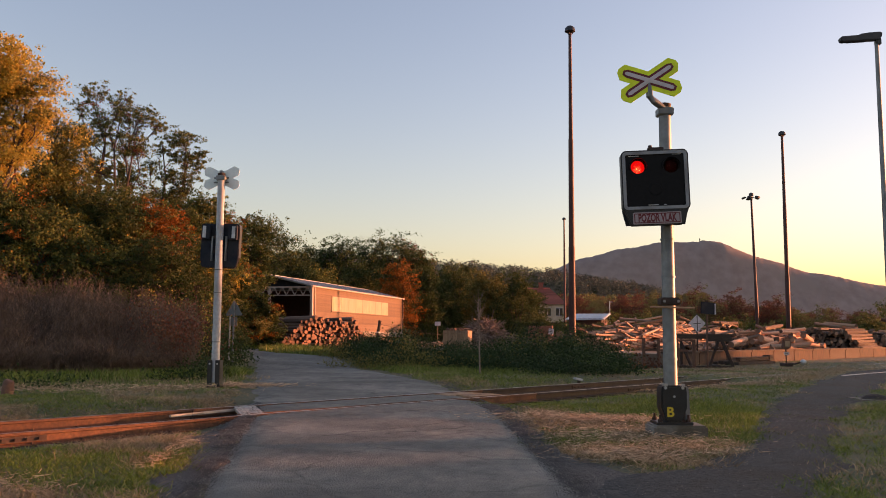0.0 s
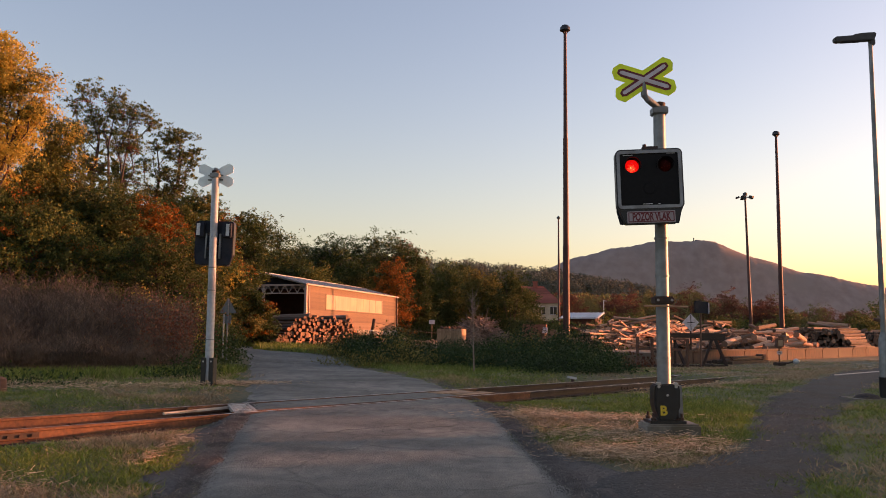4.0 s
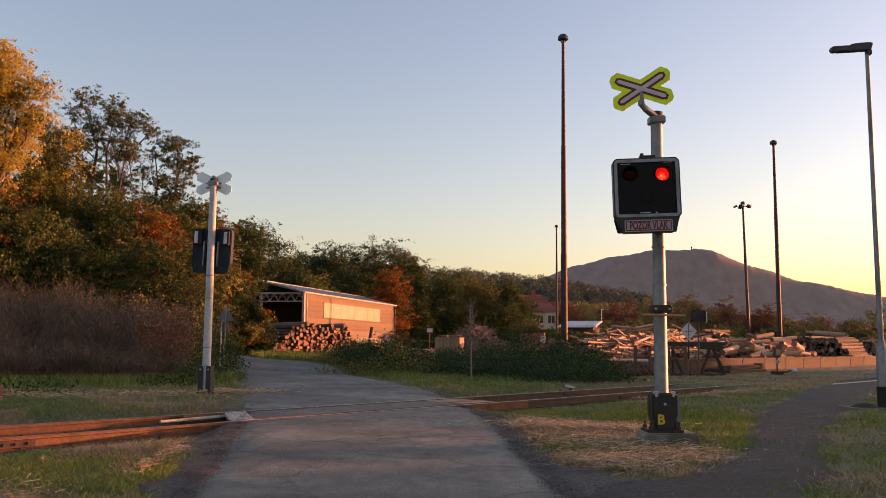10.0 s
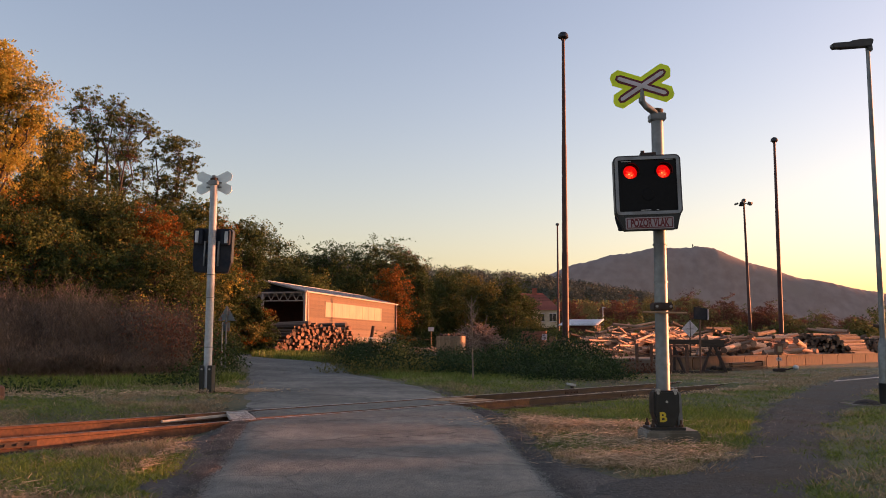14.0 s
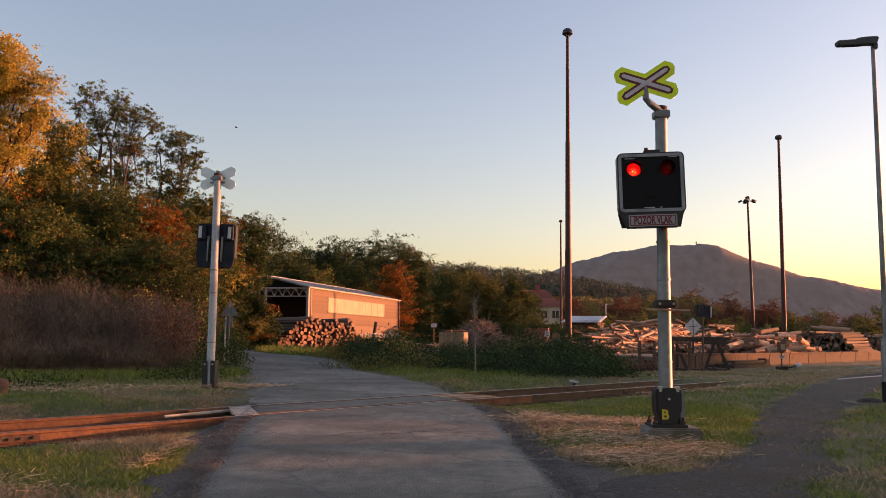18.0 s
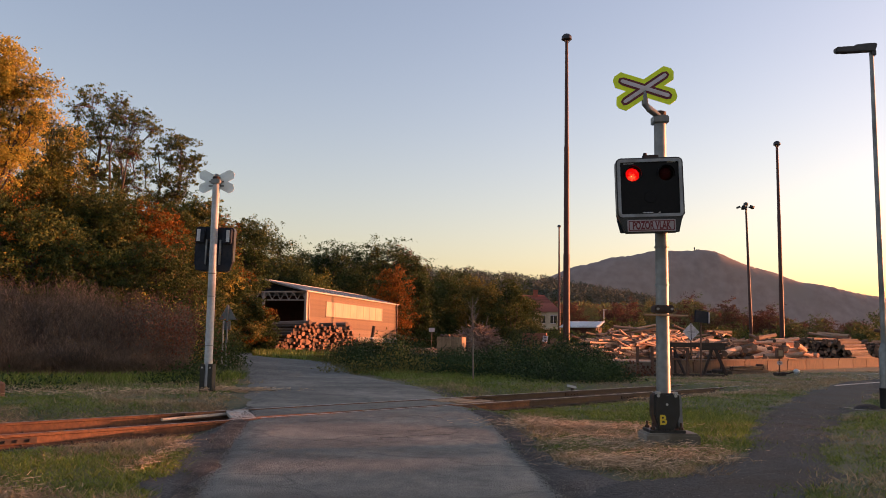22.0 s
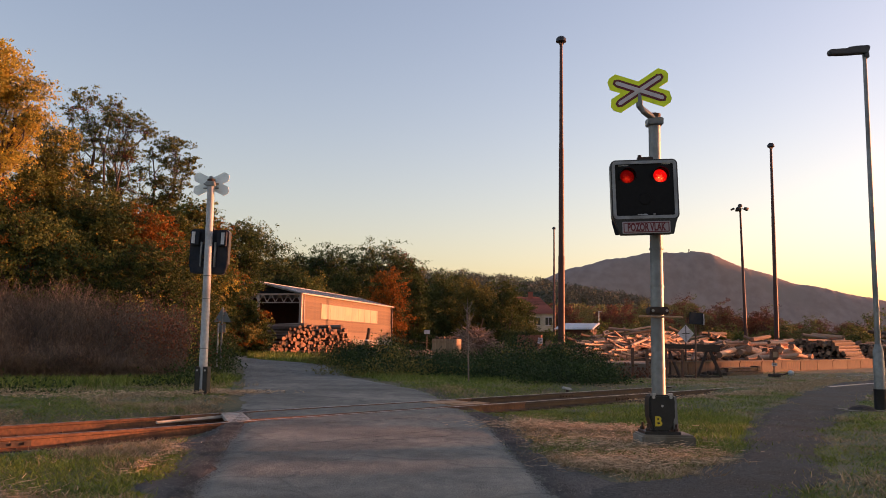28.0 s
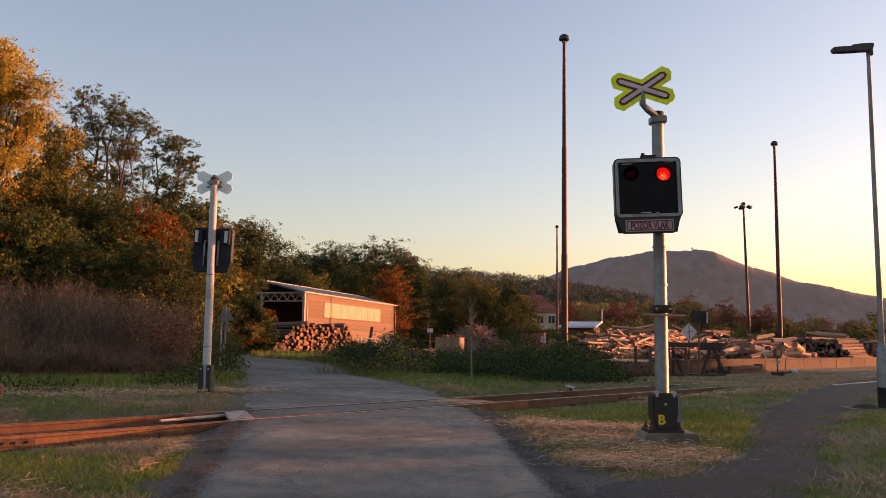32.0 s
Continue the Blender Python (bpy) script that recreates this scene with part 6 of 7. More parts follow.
tree("tree", -16.0, 33.0, 6, 6, 105, [("green", 4), ("mixed", 2), ("orange", 0.5)], 42000, 0.115, "dense dark green thicket tree", pad=0.45, forks=3,
     lobes=((-2.4, 5.4, 1.3, 0.9), (-0.9, 5.1, 1.2, 0.8), (0.5, 4.4, 1.1, 0.7), (-1.9, 3.9, 1.4, 0.8), (-0.4, 3.5, 1.4, 0.9), (1.4, 3.3, 1.1, 0.8), (-0.8, 2.3, 1.7, 0.8), (1.6, 2.2, 1.3, 0.7)))
tree("tree", -13.1, 38.0, 6.8, 4, 106, [("orange", 6), ("mixed", 1)], 15000, 0.11, "small tree with rust-orange leaves", pad=0.34,
     lobes=((-0.5, 6.4, 0.7, 0.4), (0.1, 5.8, 0.9, 0.5), (-0.9, 5.6, 0.7, 0.5), (-0.2, 5.1, 0.9, 0.5), (0.7, 5.3, 0.6, 0.5), (0.2, 4.3, 0.9, 0.5)))
tree("tree", -12.3, 42.0, 7.4, 4, 107, [("pale", 4), ("mixed", 3), ("green", 2), ("gold", 0.5)], 34000, 0.115, "leafy yellow-green tree by the lane", pad=0.38,
     lobes=((-0.1, 6.9, 0.8, 0.6), (-0.7, 6.0, 0.9, 0.6), (0.3, 5.8, 0.8, 0.7), (-0.5, 4.8, 1.2, 0.7), (0.7, 4.5, 0.9, 0.7), (0.2, 3.4, 1.3, 0.8), (-0.6, 2.4, 1.2, 0.8)))
tree("tree", -11.4, 35.0, 5, 5, 111, [("green", 4), ("olive", 2), ("mixed", 1)], 22000, 0.105, "low dark leafy tree behind the weeds", pad=0.38,
     lobes=((0.1, 4.2, 0.9, 0.6), (-0.3, 3.2, 1.2, 0.7), (0.9, 2.9, 0.9, 0.7), (-1.3, 3.7, 1.1, 0.7), (-1.6, 2.5, 1.2, 0.7), (0.4, 1.9, 1.1, 0.6)))
tree("tree", -14.9, 58.0, 10, 4, 113, [("orange", 4), ("mixed", 2), ("olive", 1)], 22000, 0.13, "tree with orange and olive leaves", pad=0.40,
     lobes=((-0.7, 9.2, 0.5, 0.5), (-0.2, 8.4, 0.7, 0.5), (-0.9, 7.9, 0.8, 0.5), (0.1, 7.2, 0.8, 0.6), (-0.5, 6.1, 0.9, 0.6), (0.4, 5.5, 0.8, 0.6), (-0.2, 4.4, 1.0, 0.7), (0.6, 3.4, 0.8, 0.6)))
tree("tree", -16.4, 72.0, 11.5, 4, 117, [("green", 4), ("olive", 2)], 20000, 0.17, "dark green tree beside the hall", pad=0.5,
     lobes=((-0.5, 10.9, 0.6, 0.6), (0.1, 9.8, 0.8, 0.7), (-0.9, 9.9, 0.9, 0.7), (-0.2, 8.3, 1.1, 0.8), (0.5, 7.3, 0.9, 0.8), (0.1, 6.1, 1.1, 0.9), (-1.4, 7.8, 1.2, 0.9)))
for k, (wx, wy, wh, ww, wk) in enumerate([(-20.8, 39.0, 8.0, 7.0, "green"), (-25.5, 44.0, 11.5, 8.0, "olive"), (-21.0, 48.0, 8.5, 7.0, "green"), (-17.0, 51.0, 8.0, 6.0, "green"), (-19.0, 64.0, 9.6, 6.0, "green"), (-13.6, 50.0, 6.4, 4.4, "green")]):
    tree("tree", wx, wy, wh, ww, 130 + k, [(wk, 4), ("mixed", 1)], 22000, 0.19, "dense dull tree in the depth of the stand", low=0.12, limbs=20, pad=0.6)
tree("bush", -11.6, 41.5, 4.4, 3.4, 110, [("green", 3), ("pale", 2)], 21000, 0.12, "leafy bush beside the lane", low=0.1, limbs=18, pad=0.36)
tree("bush", -10.6, 47.5, 3.1, 2.8, 115, [("green", 3), ("pale", 1), ("orange", 0.3)], 18200, 0.12, "leafy bush in front of the stacked logs", low=0.1, limbs=16, pad=0.34)
tree("bush", -13.0, 53.4, 4.4, 3.6, 116, [("green", 3), ("olive", 1)], 16800, 0.125, "olive bush beside the log pile", low=0.1, limbs=16, pad=0.36)

# the wood behind the hall, and single trees behind the yard: across, along, crown's top, its width
WOOD = [(-23.6, 104, 17.4, 8.5, "green"), (-22.6, 113, 17.0, 8, "green"), (-28, 104, 18.0, 9, "olive"), (-33, 100, 18.5, 10, "green"), (-19.8, 118, 14.8, 6.5, "green"), (-17.6, 122, 15.8, 7, "green"), (-14.8, 120, 16.0, 7.4, "green"), (-12.4, 126, 16.2, 7, "green"),
        (-10.1, 122, 16.3, 7, "green"), (-7.4, 124, 17.2, 8, "green"), (-5.4, 128, 16.4, 7, "red"), (-4.2, 124, 14.8, 6, "green"), (-3.2, 118, 11.4, 5, "green"), (-6.6, 110, 11.4, 5.4, "orange"), (-15.8, 104, 10.4, 6, "mixed"), (-19.5, 106, 12.5, 7, "green"),
        (-12.0, 112, 12.0, 7, "green"), (0.2, 150, 15.0, 7, "green"), (3.4, 155, 15.6, 7, "green"), (0.8, 132, 12.2, 6, "green"), (4.6, 129, 11.7, 5.4, "pale"), (7.2, 128, 11.0, 4.6, "pale"), (9.8, 122, 10.9, 6.0, "green"), (12.4, 128, 8.6, 4.0, "green"), (-1.2, 126, 10.0, 5, "green")]
for k, (wx, wy, top, ww, kind) in enumerate(WOOD):
    tree("tree", wx, wy, top - gz(wx, wy), ww, 200 + k, [(kind, 4), ("olive" if kind in ("green", "pale") else "green", 1.2)], 16000, 0.26, {"orange": "orange-tinged tree behind the hall", "red": "russet-tinged tree of the wood", "pale": "yellowing willow behind the yard"}.get(kind, "dense dull green tree of the wood"),
         low=0.10, limbs=26, pad=1.0, flat=0.6, group="wood behind the hall")

# trees added out of view, only to cast shade over the crossing's far verge
for k, (wx, wy, wh) in enumerate([(60, 34.2, 5.6), (62, 36.0, 5.9), (61, 38.0, 6.0), (63, 39.4, 6.2), (60, 40.6, 6.4), (62, 41.8, 6.6), (60, 43.4, 7.0), (61, 46.0, 7.4), (60, 48.5, 7.0), (62, 51.0, 6.6), (63, 44.5, 7.0), (64, 47.5, 7.0), (61, 53.5, 6.2)]):
    tree("tree", wx, wy, wh, wh * 0.95, 500 + k, [("mixed", 3), ("green", 2)], 6000, 0.50, "unseen tree added to shade the far verge", low=0.10, limbs=18, pad=1.1, group="wayside trees")

# bushes added out of view; their heights set how far the shade reaches
for k in range(34):
    by = 15.2 + 0.78 * k
    bh = (2.75 if by < 20.0 else 2.35 if by < 23.5 else 2.12 if by < 27.6 else 2.8) + 0.1 * math.sin(k * 1.7)
    tree("bush", 40 + 2.6 * (k % 2) + 0.5 * math.sin(k * 2.1), by, bh + 0.15 * (k % 2), 2.4, 520 + k, [("green", 2), ("mixed", 1)], 2400, 0.33, "unseen low bush added to shade the path and rails", low=0.08, limbs=12, pad=0.6, group="wayside bushes")

# russet row and hedges across the plain
rng_row = random.Random(9)
ROW = [(28 + 3.1 * k + rng_row.uniform(-1.5, 1.5), 205 + rng_row.uniform(-14, 14), rng_row.uniform(0.86, 1.1), rng_row.choice(["far_red", "far_red", "far_red", "far_pale"])) for k in range(26)]
for k, (wx, wy, wh, kind) in enumerate(ROW):
    wh *= float(np.interp(wx, [29, 40, 50, 58, 69, 77, 84, 91, 107], [11.5, 11.5, 12, 13.4, 10.6, 11.2, 9.2, 7.5, 6.5]))
    tree("tree", wx, wy, wh, wh * 0.8, 300 + k, [(kind, 5), ("far_pale", 1)], 8500, 0.32, "russet tree in the far row", low=0.08, limbs=16, pad=1.2, group="far tree row")
HEDGE = [(12.6, 118, 2.7), (15.6, 120, 2.4), (11.0, 116, 3.0), (18.8, 106, 2.0), (15.2, 104, 2.2), (19, 92, 2.2), (23, 96, 2.6), (27, 99, 2.4), (31.5, 96, 2.6), (36, 104, 2.8), (41, 102, 3.0), (46, 106, 3.4), (51, 104, 3.0), (56, 110, 4.4), (62, 112, 3.2), (33, 90, 2.0), (47, 96, 2.4), (22, 118, 3.2), (27, 122, 3.6), (66, 120, 4.0), (72, 124, 4.0)]
for k, (wx, wy, wh) in enumerate(HEDGE):
    wh *= 1.42
    tree("bush", wx, wy, wh, wh * 1.35, 400 + k, [(("olive", "mixed", "olive", "far_pale")[k % 4], 3), ("green", 0.5)], 5200, 0.23, "round field bush behind the log yard", low=0.08, limbs=12, pad=0.7, group="field bushes")


def far_woods(name, lo, hi, count, kind, label, seed, size, mat_name, quads=46):
    """Crowns of a distant wood, too many to count, as leaf masses."""
    rng = np.random.default_rng(seed)
    cs = []
    for k in range(count):
        x, y, z, r = size(rng)
        c = rng.normal(0, 1, (quads, 3))
        c /= np.linalg.norm(c, axis=1)[:, None]
        c *= (rng.random(quads) ** 0.4)[:, None] * np.array([r, r, r * 0.9])
        cs.append(c + np.array([x, y, z]))
    v, f = spray_tris(rng, np.concatenate(cs), lo)
    return tagged(new(name, quick_mesh(name, v, f, LEAF[mat_name])), label, "woods", kind="stuff")


def ridge_size(rng):
    x = rng.uniform(-130, 330)
    y = rng.uniform(560, 900)
    top = np.interp(x, [-130, -20, 70, 136, 190, 225, 262, 330], [80, 71, 66, 57, 47, 34, 16, 2]) * smooth(520, 880, y) + 6
    return x, y, top - 3, rng.uniform(5, 9)


def plain_size(rng):
    x = rng.uniform(10, 330)
    y = rng.uniform(290, 520)
    return x, y, np.interp(y, [290, 520], [8, 20]) * np.interp(x / y, [0.20, 0.27, 0.36], [1, 0.62, 0.22]) + rng.uniform(0, 4), rng.uniform(3.0, 5.5) * float(np.interp(x / y, [0.27, 0.4], [1, 0.6]))


def row_size(rng):
    """Undergrowth that closes the far row."""
    y = rng.uniform(222, 270)
    q = rng.uniform(0.13, 0.58)
    top = np.interp(q, [0.14, 0.24, 0.28, 0.34, 0.375, 0.41, 0.45, 0.58], [11, 11.5, 12.5, 9.5, 10, 8, 5.5, 4.5]) * y / 205
    r = rng.uniform(1.6, 3.0)
    return q * y, y, rng.uniform(0.1, 1.0) * (top - r) + 0.4, r


def near_wood_size(rng):
    x = rng.uniform(-75, -24)
    y = rng.uniform(52, 110)
    return x, y, rng.uniform(2, 13), rng.uniform(2.2, 3.6)


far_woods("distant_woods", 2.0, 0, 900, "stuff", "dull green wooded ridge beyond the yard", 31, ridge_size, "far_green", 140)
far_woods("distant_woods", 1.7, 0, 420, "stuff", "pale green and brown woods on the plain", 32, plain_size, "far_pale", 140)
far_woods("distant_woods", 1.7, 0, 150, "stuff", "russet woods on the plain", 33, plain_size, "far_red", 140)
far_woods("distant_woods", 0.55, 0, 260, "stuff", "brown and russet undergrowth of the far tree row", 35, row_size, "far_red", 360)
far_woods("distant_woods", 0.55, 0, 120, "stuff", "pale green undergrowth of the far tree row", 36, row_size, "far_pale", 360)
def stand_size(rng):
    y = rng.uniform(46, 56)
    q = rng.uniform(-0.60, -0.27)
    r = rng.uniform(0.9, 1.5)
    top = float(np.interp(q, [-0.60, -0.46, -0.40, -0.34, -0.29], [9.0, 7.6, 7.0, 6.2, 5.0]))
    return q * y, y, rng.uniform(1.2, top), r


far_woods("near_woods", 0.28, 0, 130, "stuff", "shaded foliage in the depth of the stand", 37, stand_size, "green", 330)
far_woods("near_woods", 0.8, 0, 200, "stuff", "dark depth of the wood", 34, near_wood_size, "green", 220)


# ---------------------------------------------------------------- weeds, shrubs and grass
def scatter(rng, n, x0, x1, y0, y1):
    return rng.uniform(x0, x1, n), rng.uniform(y0, y1, n)


def weed_bank():
    """The bank of tall dry russet weeds beyond the rails."""
    rng = np.random.default_rng(41)
    n = 34000
    x = rng.uniform(-19, -6.2, n)
    front = np.interp(x, [-19, -12, -8, -6.2], [21.0, 21.5, 23.5, 25.5])
    y = front + rng.random(n) ** 1.25 * 6.5
    keep = x < -0.292 * y - 0.1
    x, y, front = x[keep], y[keep], front[keep]
    n = len(x)
    lump = np.array([noise.noise(Vector((a * 0.7, b * 0.7, 5.0))) + 0.6 * noise.noise(Vector((a * 2.1, b * 2.1, 9.0))) for a, b in zip(x, y)])
    h = np.interp(x, [-19, -12, -9, -7.4, -6.2], [2.8, 2.65, 2.35, 2.0, 1.2]) * np.clip(0.34 + 0.17 * (y - front), 0, 1) * (0.86 + 0.30 * lump) * rng.uniform(0.55, 1.08, n)
    lean = rng.normal(0, 0.10, (n, 2)) + np.stack([0.06 * lump, 0 * lump], 1)
    base = np.stack([x, y, ground_z(x, y)], 1)
    mid = base + np.stack([lean[:, 0] * h * 0.35, lean[:, 1] * h * 0.35, h * 0.6], 1)
    tip = base + np.stack([lean[:, 0] * h * 1.2, lean[:, 1] * h * 1.2, h], 1)
    ang = rng.uniform(0, math.tau, n)
    side = np.stack([np.cos(ang), np.sin(ang), 0 * ang], 1) * 0.006
    v1 = np.concatenate([np.stack([base - side, base + side, mid], 1).reshape(-1, 3), np.stack([mid - side * 0.8, mid + side * 0.8, tip], 1).reshape(-1, 3)])
    # side twigs and seed plumes, finer towards the tip
    m = n * 9
    k = rng.integers(0, n, m)
    t = rng.random(m)[:, None] ** 0.6
    p = np.where(t < 0.55, base[k] + (mid[k] - base[k]) * t / 0.6, mid[k] + (tip[k] - mid[k]) * (t - 0.55) / 0.45)
    d = rng.normal(0, 1, (m, 3)) * np.array([1, 1, 0.4]) + np.array([0, 0, 1.3])
    d /= np.linalg.norm(d, axis=1)[:, None]
    ln = rng.uniform(0.06, 0.30, m)[:, None]
    s2 = np.cross(d, rng.normal(size=(m, 3)))
    s2 /= np.linalg.norm(s2, axis=1)[:, None]
    v2 = np.stack([p - s2 * 0.007, p + s2 * 0.007, p + d * ln], 1).reshape(-1, 3)
    v = np.concatenate([v1, v2])
    tagged(new("dry_weeds", quick_mesh("dry_weeds", v, np.arange(len(v)).reshape(-1, 3), WEED)), "bank of tall dry russet weeds", "weeds", kind="stuff")
    # shrub by the signal post, the low sun's red painted into its leaves
    c = rng.normal(0, 1, (3200, 3)) * np.array([0.62, 0.7, 0.50]) + np.array([-7.9, 25.0, 1.45])
    v, f = leaf_quads(rng, c, 0.075)
    tagged(new("russet_shrub", quick_mesh("russet_shrub", v, f, WEED_RED)), "shrub at the end of the weeds, painted red as lit by the sun", "shrub", kind="stuff")


def shrub_mass(name, spots, leaf, n, kind, label, seed):
    rng = np.random.default_rng(seed)
    cs = []
    for x, y, r, h in spots:
        m = int(n * r * h)
        c = rng.normal(0, 1, (m, 3))
        c /= np.linalg.norm(c, axis=1)[:, None]
        c *= (rng.random(m) ** 0.33)[:, None] * np.array([r, r, h])
        c = c[c[:, 2] > -0.1 * h] 
        sub = rng.normal(0, 0.14, c.shape)
        cs.append(c + sub + np.array([x, y, gz(x, y)]))
    v, f = leaf_quads(rng, np.concatenate(cs), leaf)
    return tagged(new(name, quick_mesh(name, v, f, LEAF[kind])), label, "shrubs", kind="stuff")


weed_bank()
shrub_mass("thicket", [(tx, ty, tr, th * 1.22) for tx, ty, tr, th in [(-3.3, 34.6, 1.2, 0.75), (-4.1, 36.6, 1.0, 0.75), (-2.5, 31.6, 0.9, 0.55), (-3.9, 38.6, 1.3, 0.8), (-2.4, 34, 1.5, 0.85), (-0.6, 33, 1.3, 0.75), (-1.3, 37, 1.0, 1.15), (1.0, 34, 1.5, 0.75), (2.6, 34, 1.6, 1.05), (4.2, 33.5, 1.6, 1.05), (5.6, 34.5, 1.6, 1.1), (0.4, 30.6, 1.2, 0.7), (2.2, 30.4, 1.4, 0.75), (3.8, 30.6, 1.4, 0.8), (5.2, 31.4, 1.3, 0.8), (3.6, 36.8, 0.9, 1.5), (-2.1, 36.0, 0.7, 1.15), (5.4, 36.6, 0.7, 1.45), (4.4, 32.4, 0.6, 1.2), (3.2, 28.0, 1.1, 0.55), (4.6, 28.6, 1.1, 0.6), (5.5, 30.0, 0.9, 0.6), (1.6, 28.6, 1.0, 0.5), (3.0, 26.4, 0.9, 0.38), (4.4, 27.0, 0.9, 0.42), (5.6, 28.4, 0.9, 0.45), (3.0, 38, 1.8, 0.75), (0.6, 38, 1.6, 0.8), (-3.0, 38, 1.3, 0.8), (5.0, 38, 1.6, 0.85)]],
           0.08, 5200, "nettle", "dark green thicket of nettles and brambles by the track", 51)
rng_spire = random.Random(8)
shrub_mass("tall_weeds", [(rng_spire.choice((rng_spire.uniform(-2.6, -1.4), rng_spire.uniform(2.0, 6.8), rng_spire.uniform(2.0, 6.8))), rng_spire.uniform(31.5, 37.5), rng_spire.uniform(0.12, 0.26), rng_spire.uniform(1.2, 1.75)) for _ in range(34)], 0.10, 700, "pale", "tall seeding weeds standing out of the thicket", 56)
# added shrub whose gold colour stands for a glint of low sun
shrub_mass("sunlit_shrub", [(-10.5, 29.6, 0.45, 2.75), (-8.7, 30.4, 0.35, 2.3), (-9.6, 30.0, 0.3, 2.5)], 0.10, 900, "gold", "shrub added for an orange glint of low sun, coloured gold", 57)
shrub_mass("thicket_edge", [(-3.6, 31.5, 1.2, 0.5), (-2.2, 30.0, 1.0, 0.5), (-0.6, 30.2, 0.9, 0.6), (1.2, 30.5, 0.9, 0.5), (2.4, 31.6, 0.9, 0.55), (-4.6, 35.0, 0.9, 0.7), (-1.2, 35, 0.9, 0.8), (4.0, 31.8, 0.8, 0.5), (6.4, 35, 0.8, 0.8)],
           0.085, 2600, "pale", "lighter leafy weeds along the thicket edge", 52)
shrub_mass("lane_side_weeds", [(-6.7, 23.4, 0.6, 0.55), (-7.2, 27.0, 1.0, 1.1), (-7.9, 30.5, 0.9, 1.2), (-9.2, 33.5, 1.0, 1.2), (-9.8, 36.5, 1.2, 1.3), (-10.8, 40, 1.2, 1.3), (-6.3, 21.9, 0.5, 0.35), (-7.0, 21.7, 0.6, 0.3)],
           0.09, 3000, "green", "leafy weeds beside the lane", 53)
shrub_mass("dry_shrub", [(7.2, 33.5, 0.7, 0.55), (8.0, 34.4, 0.7, 0.4), (8.6, 37.5, 0.8, 0.5)], 0.13, 600, "red", "reddish dry shrub near the buffer stop", 54)
shrub_mass("low_ivy", [(-9.6, 18.2, 0.9, 0.22), (-10.8, 18.8, 1.2, 0.25), (-8.4, 18.4, 0.8, 0.18), (-12.2, 19.6, 1.4, 0.3)], 0.08, 3400, "green", "low green groundcover by the weeds", 55)


def sapling():
    t = thing("sapling", 0.93, 26.1, gz(0.93, 26.1), "thin bare young tree with fine twigs", "sapling")
    rng = random.Random(6)
    part("stem", Shape().tube([(0, 0, -0.1), (-0.02, 0, 0.9), (-0.04, 0, 1.8), (-0.06, 0.02, 2.6)], [0.027, 0.022, 0.014, 0.004], n=7), PALE_BARK, t, smooth=True)
    for k in range(26):
        z = rng.uniform(0.75, 2.35)
        a = rng.uniform(0, 6.28)
        l = rng.uniform(0.25, 0.6) * (1.25 - z / 3)
        b = Vector((-0.03, 0, z))
        e = b + Vector((math.cos(a) * l * 0.55, math.sin(a) * l * 0.55, l * 0.95))
        tw = Shape().tube([b, b.lerp(e, 0.5) + Vector((math.cos(a), math.sin(a), 0)) * 0.05, e], [0.010, 0.007, 0.002], n=4)
        for j in range(3):
            p = b.lerp(e, rng.uniform(0.4, 0.9))
            tw.tube([p, p + Vector((rng.gauss(0, .09), rng.gauss(0, .09), rng.uniform(.08, .22)))], [0.005, 0.0015], n=3)
        part("twig", tw, PALE_BARK, t)


sapling()


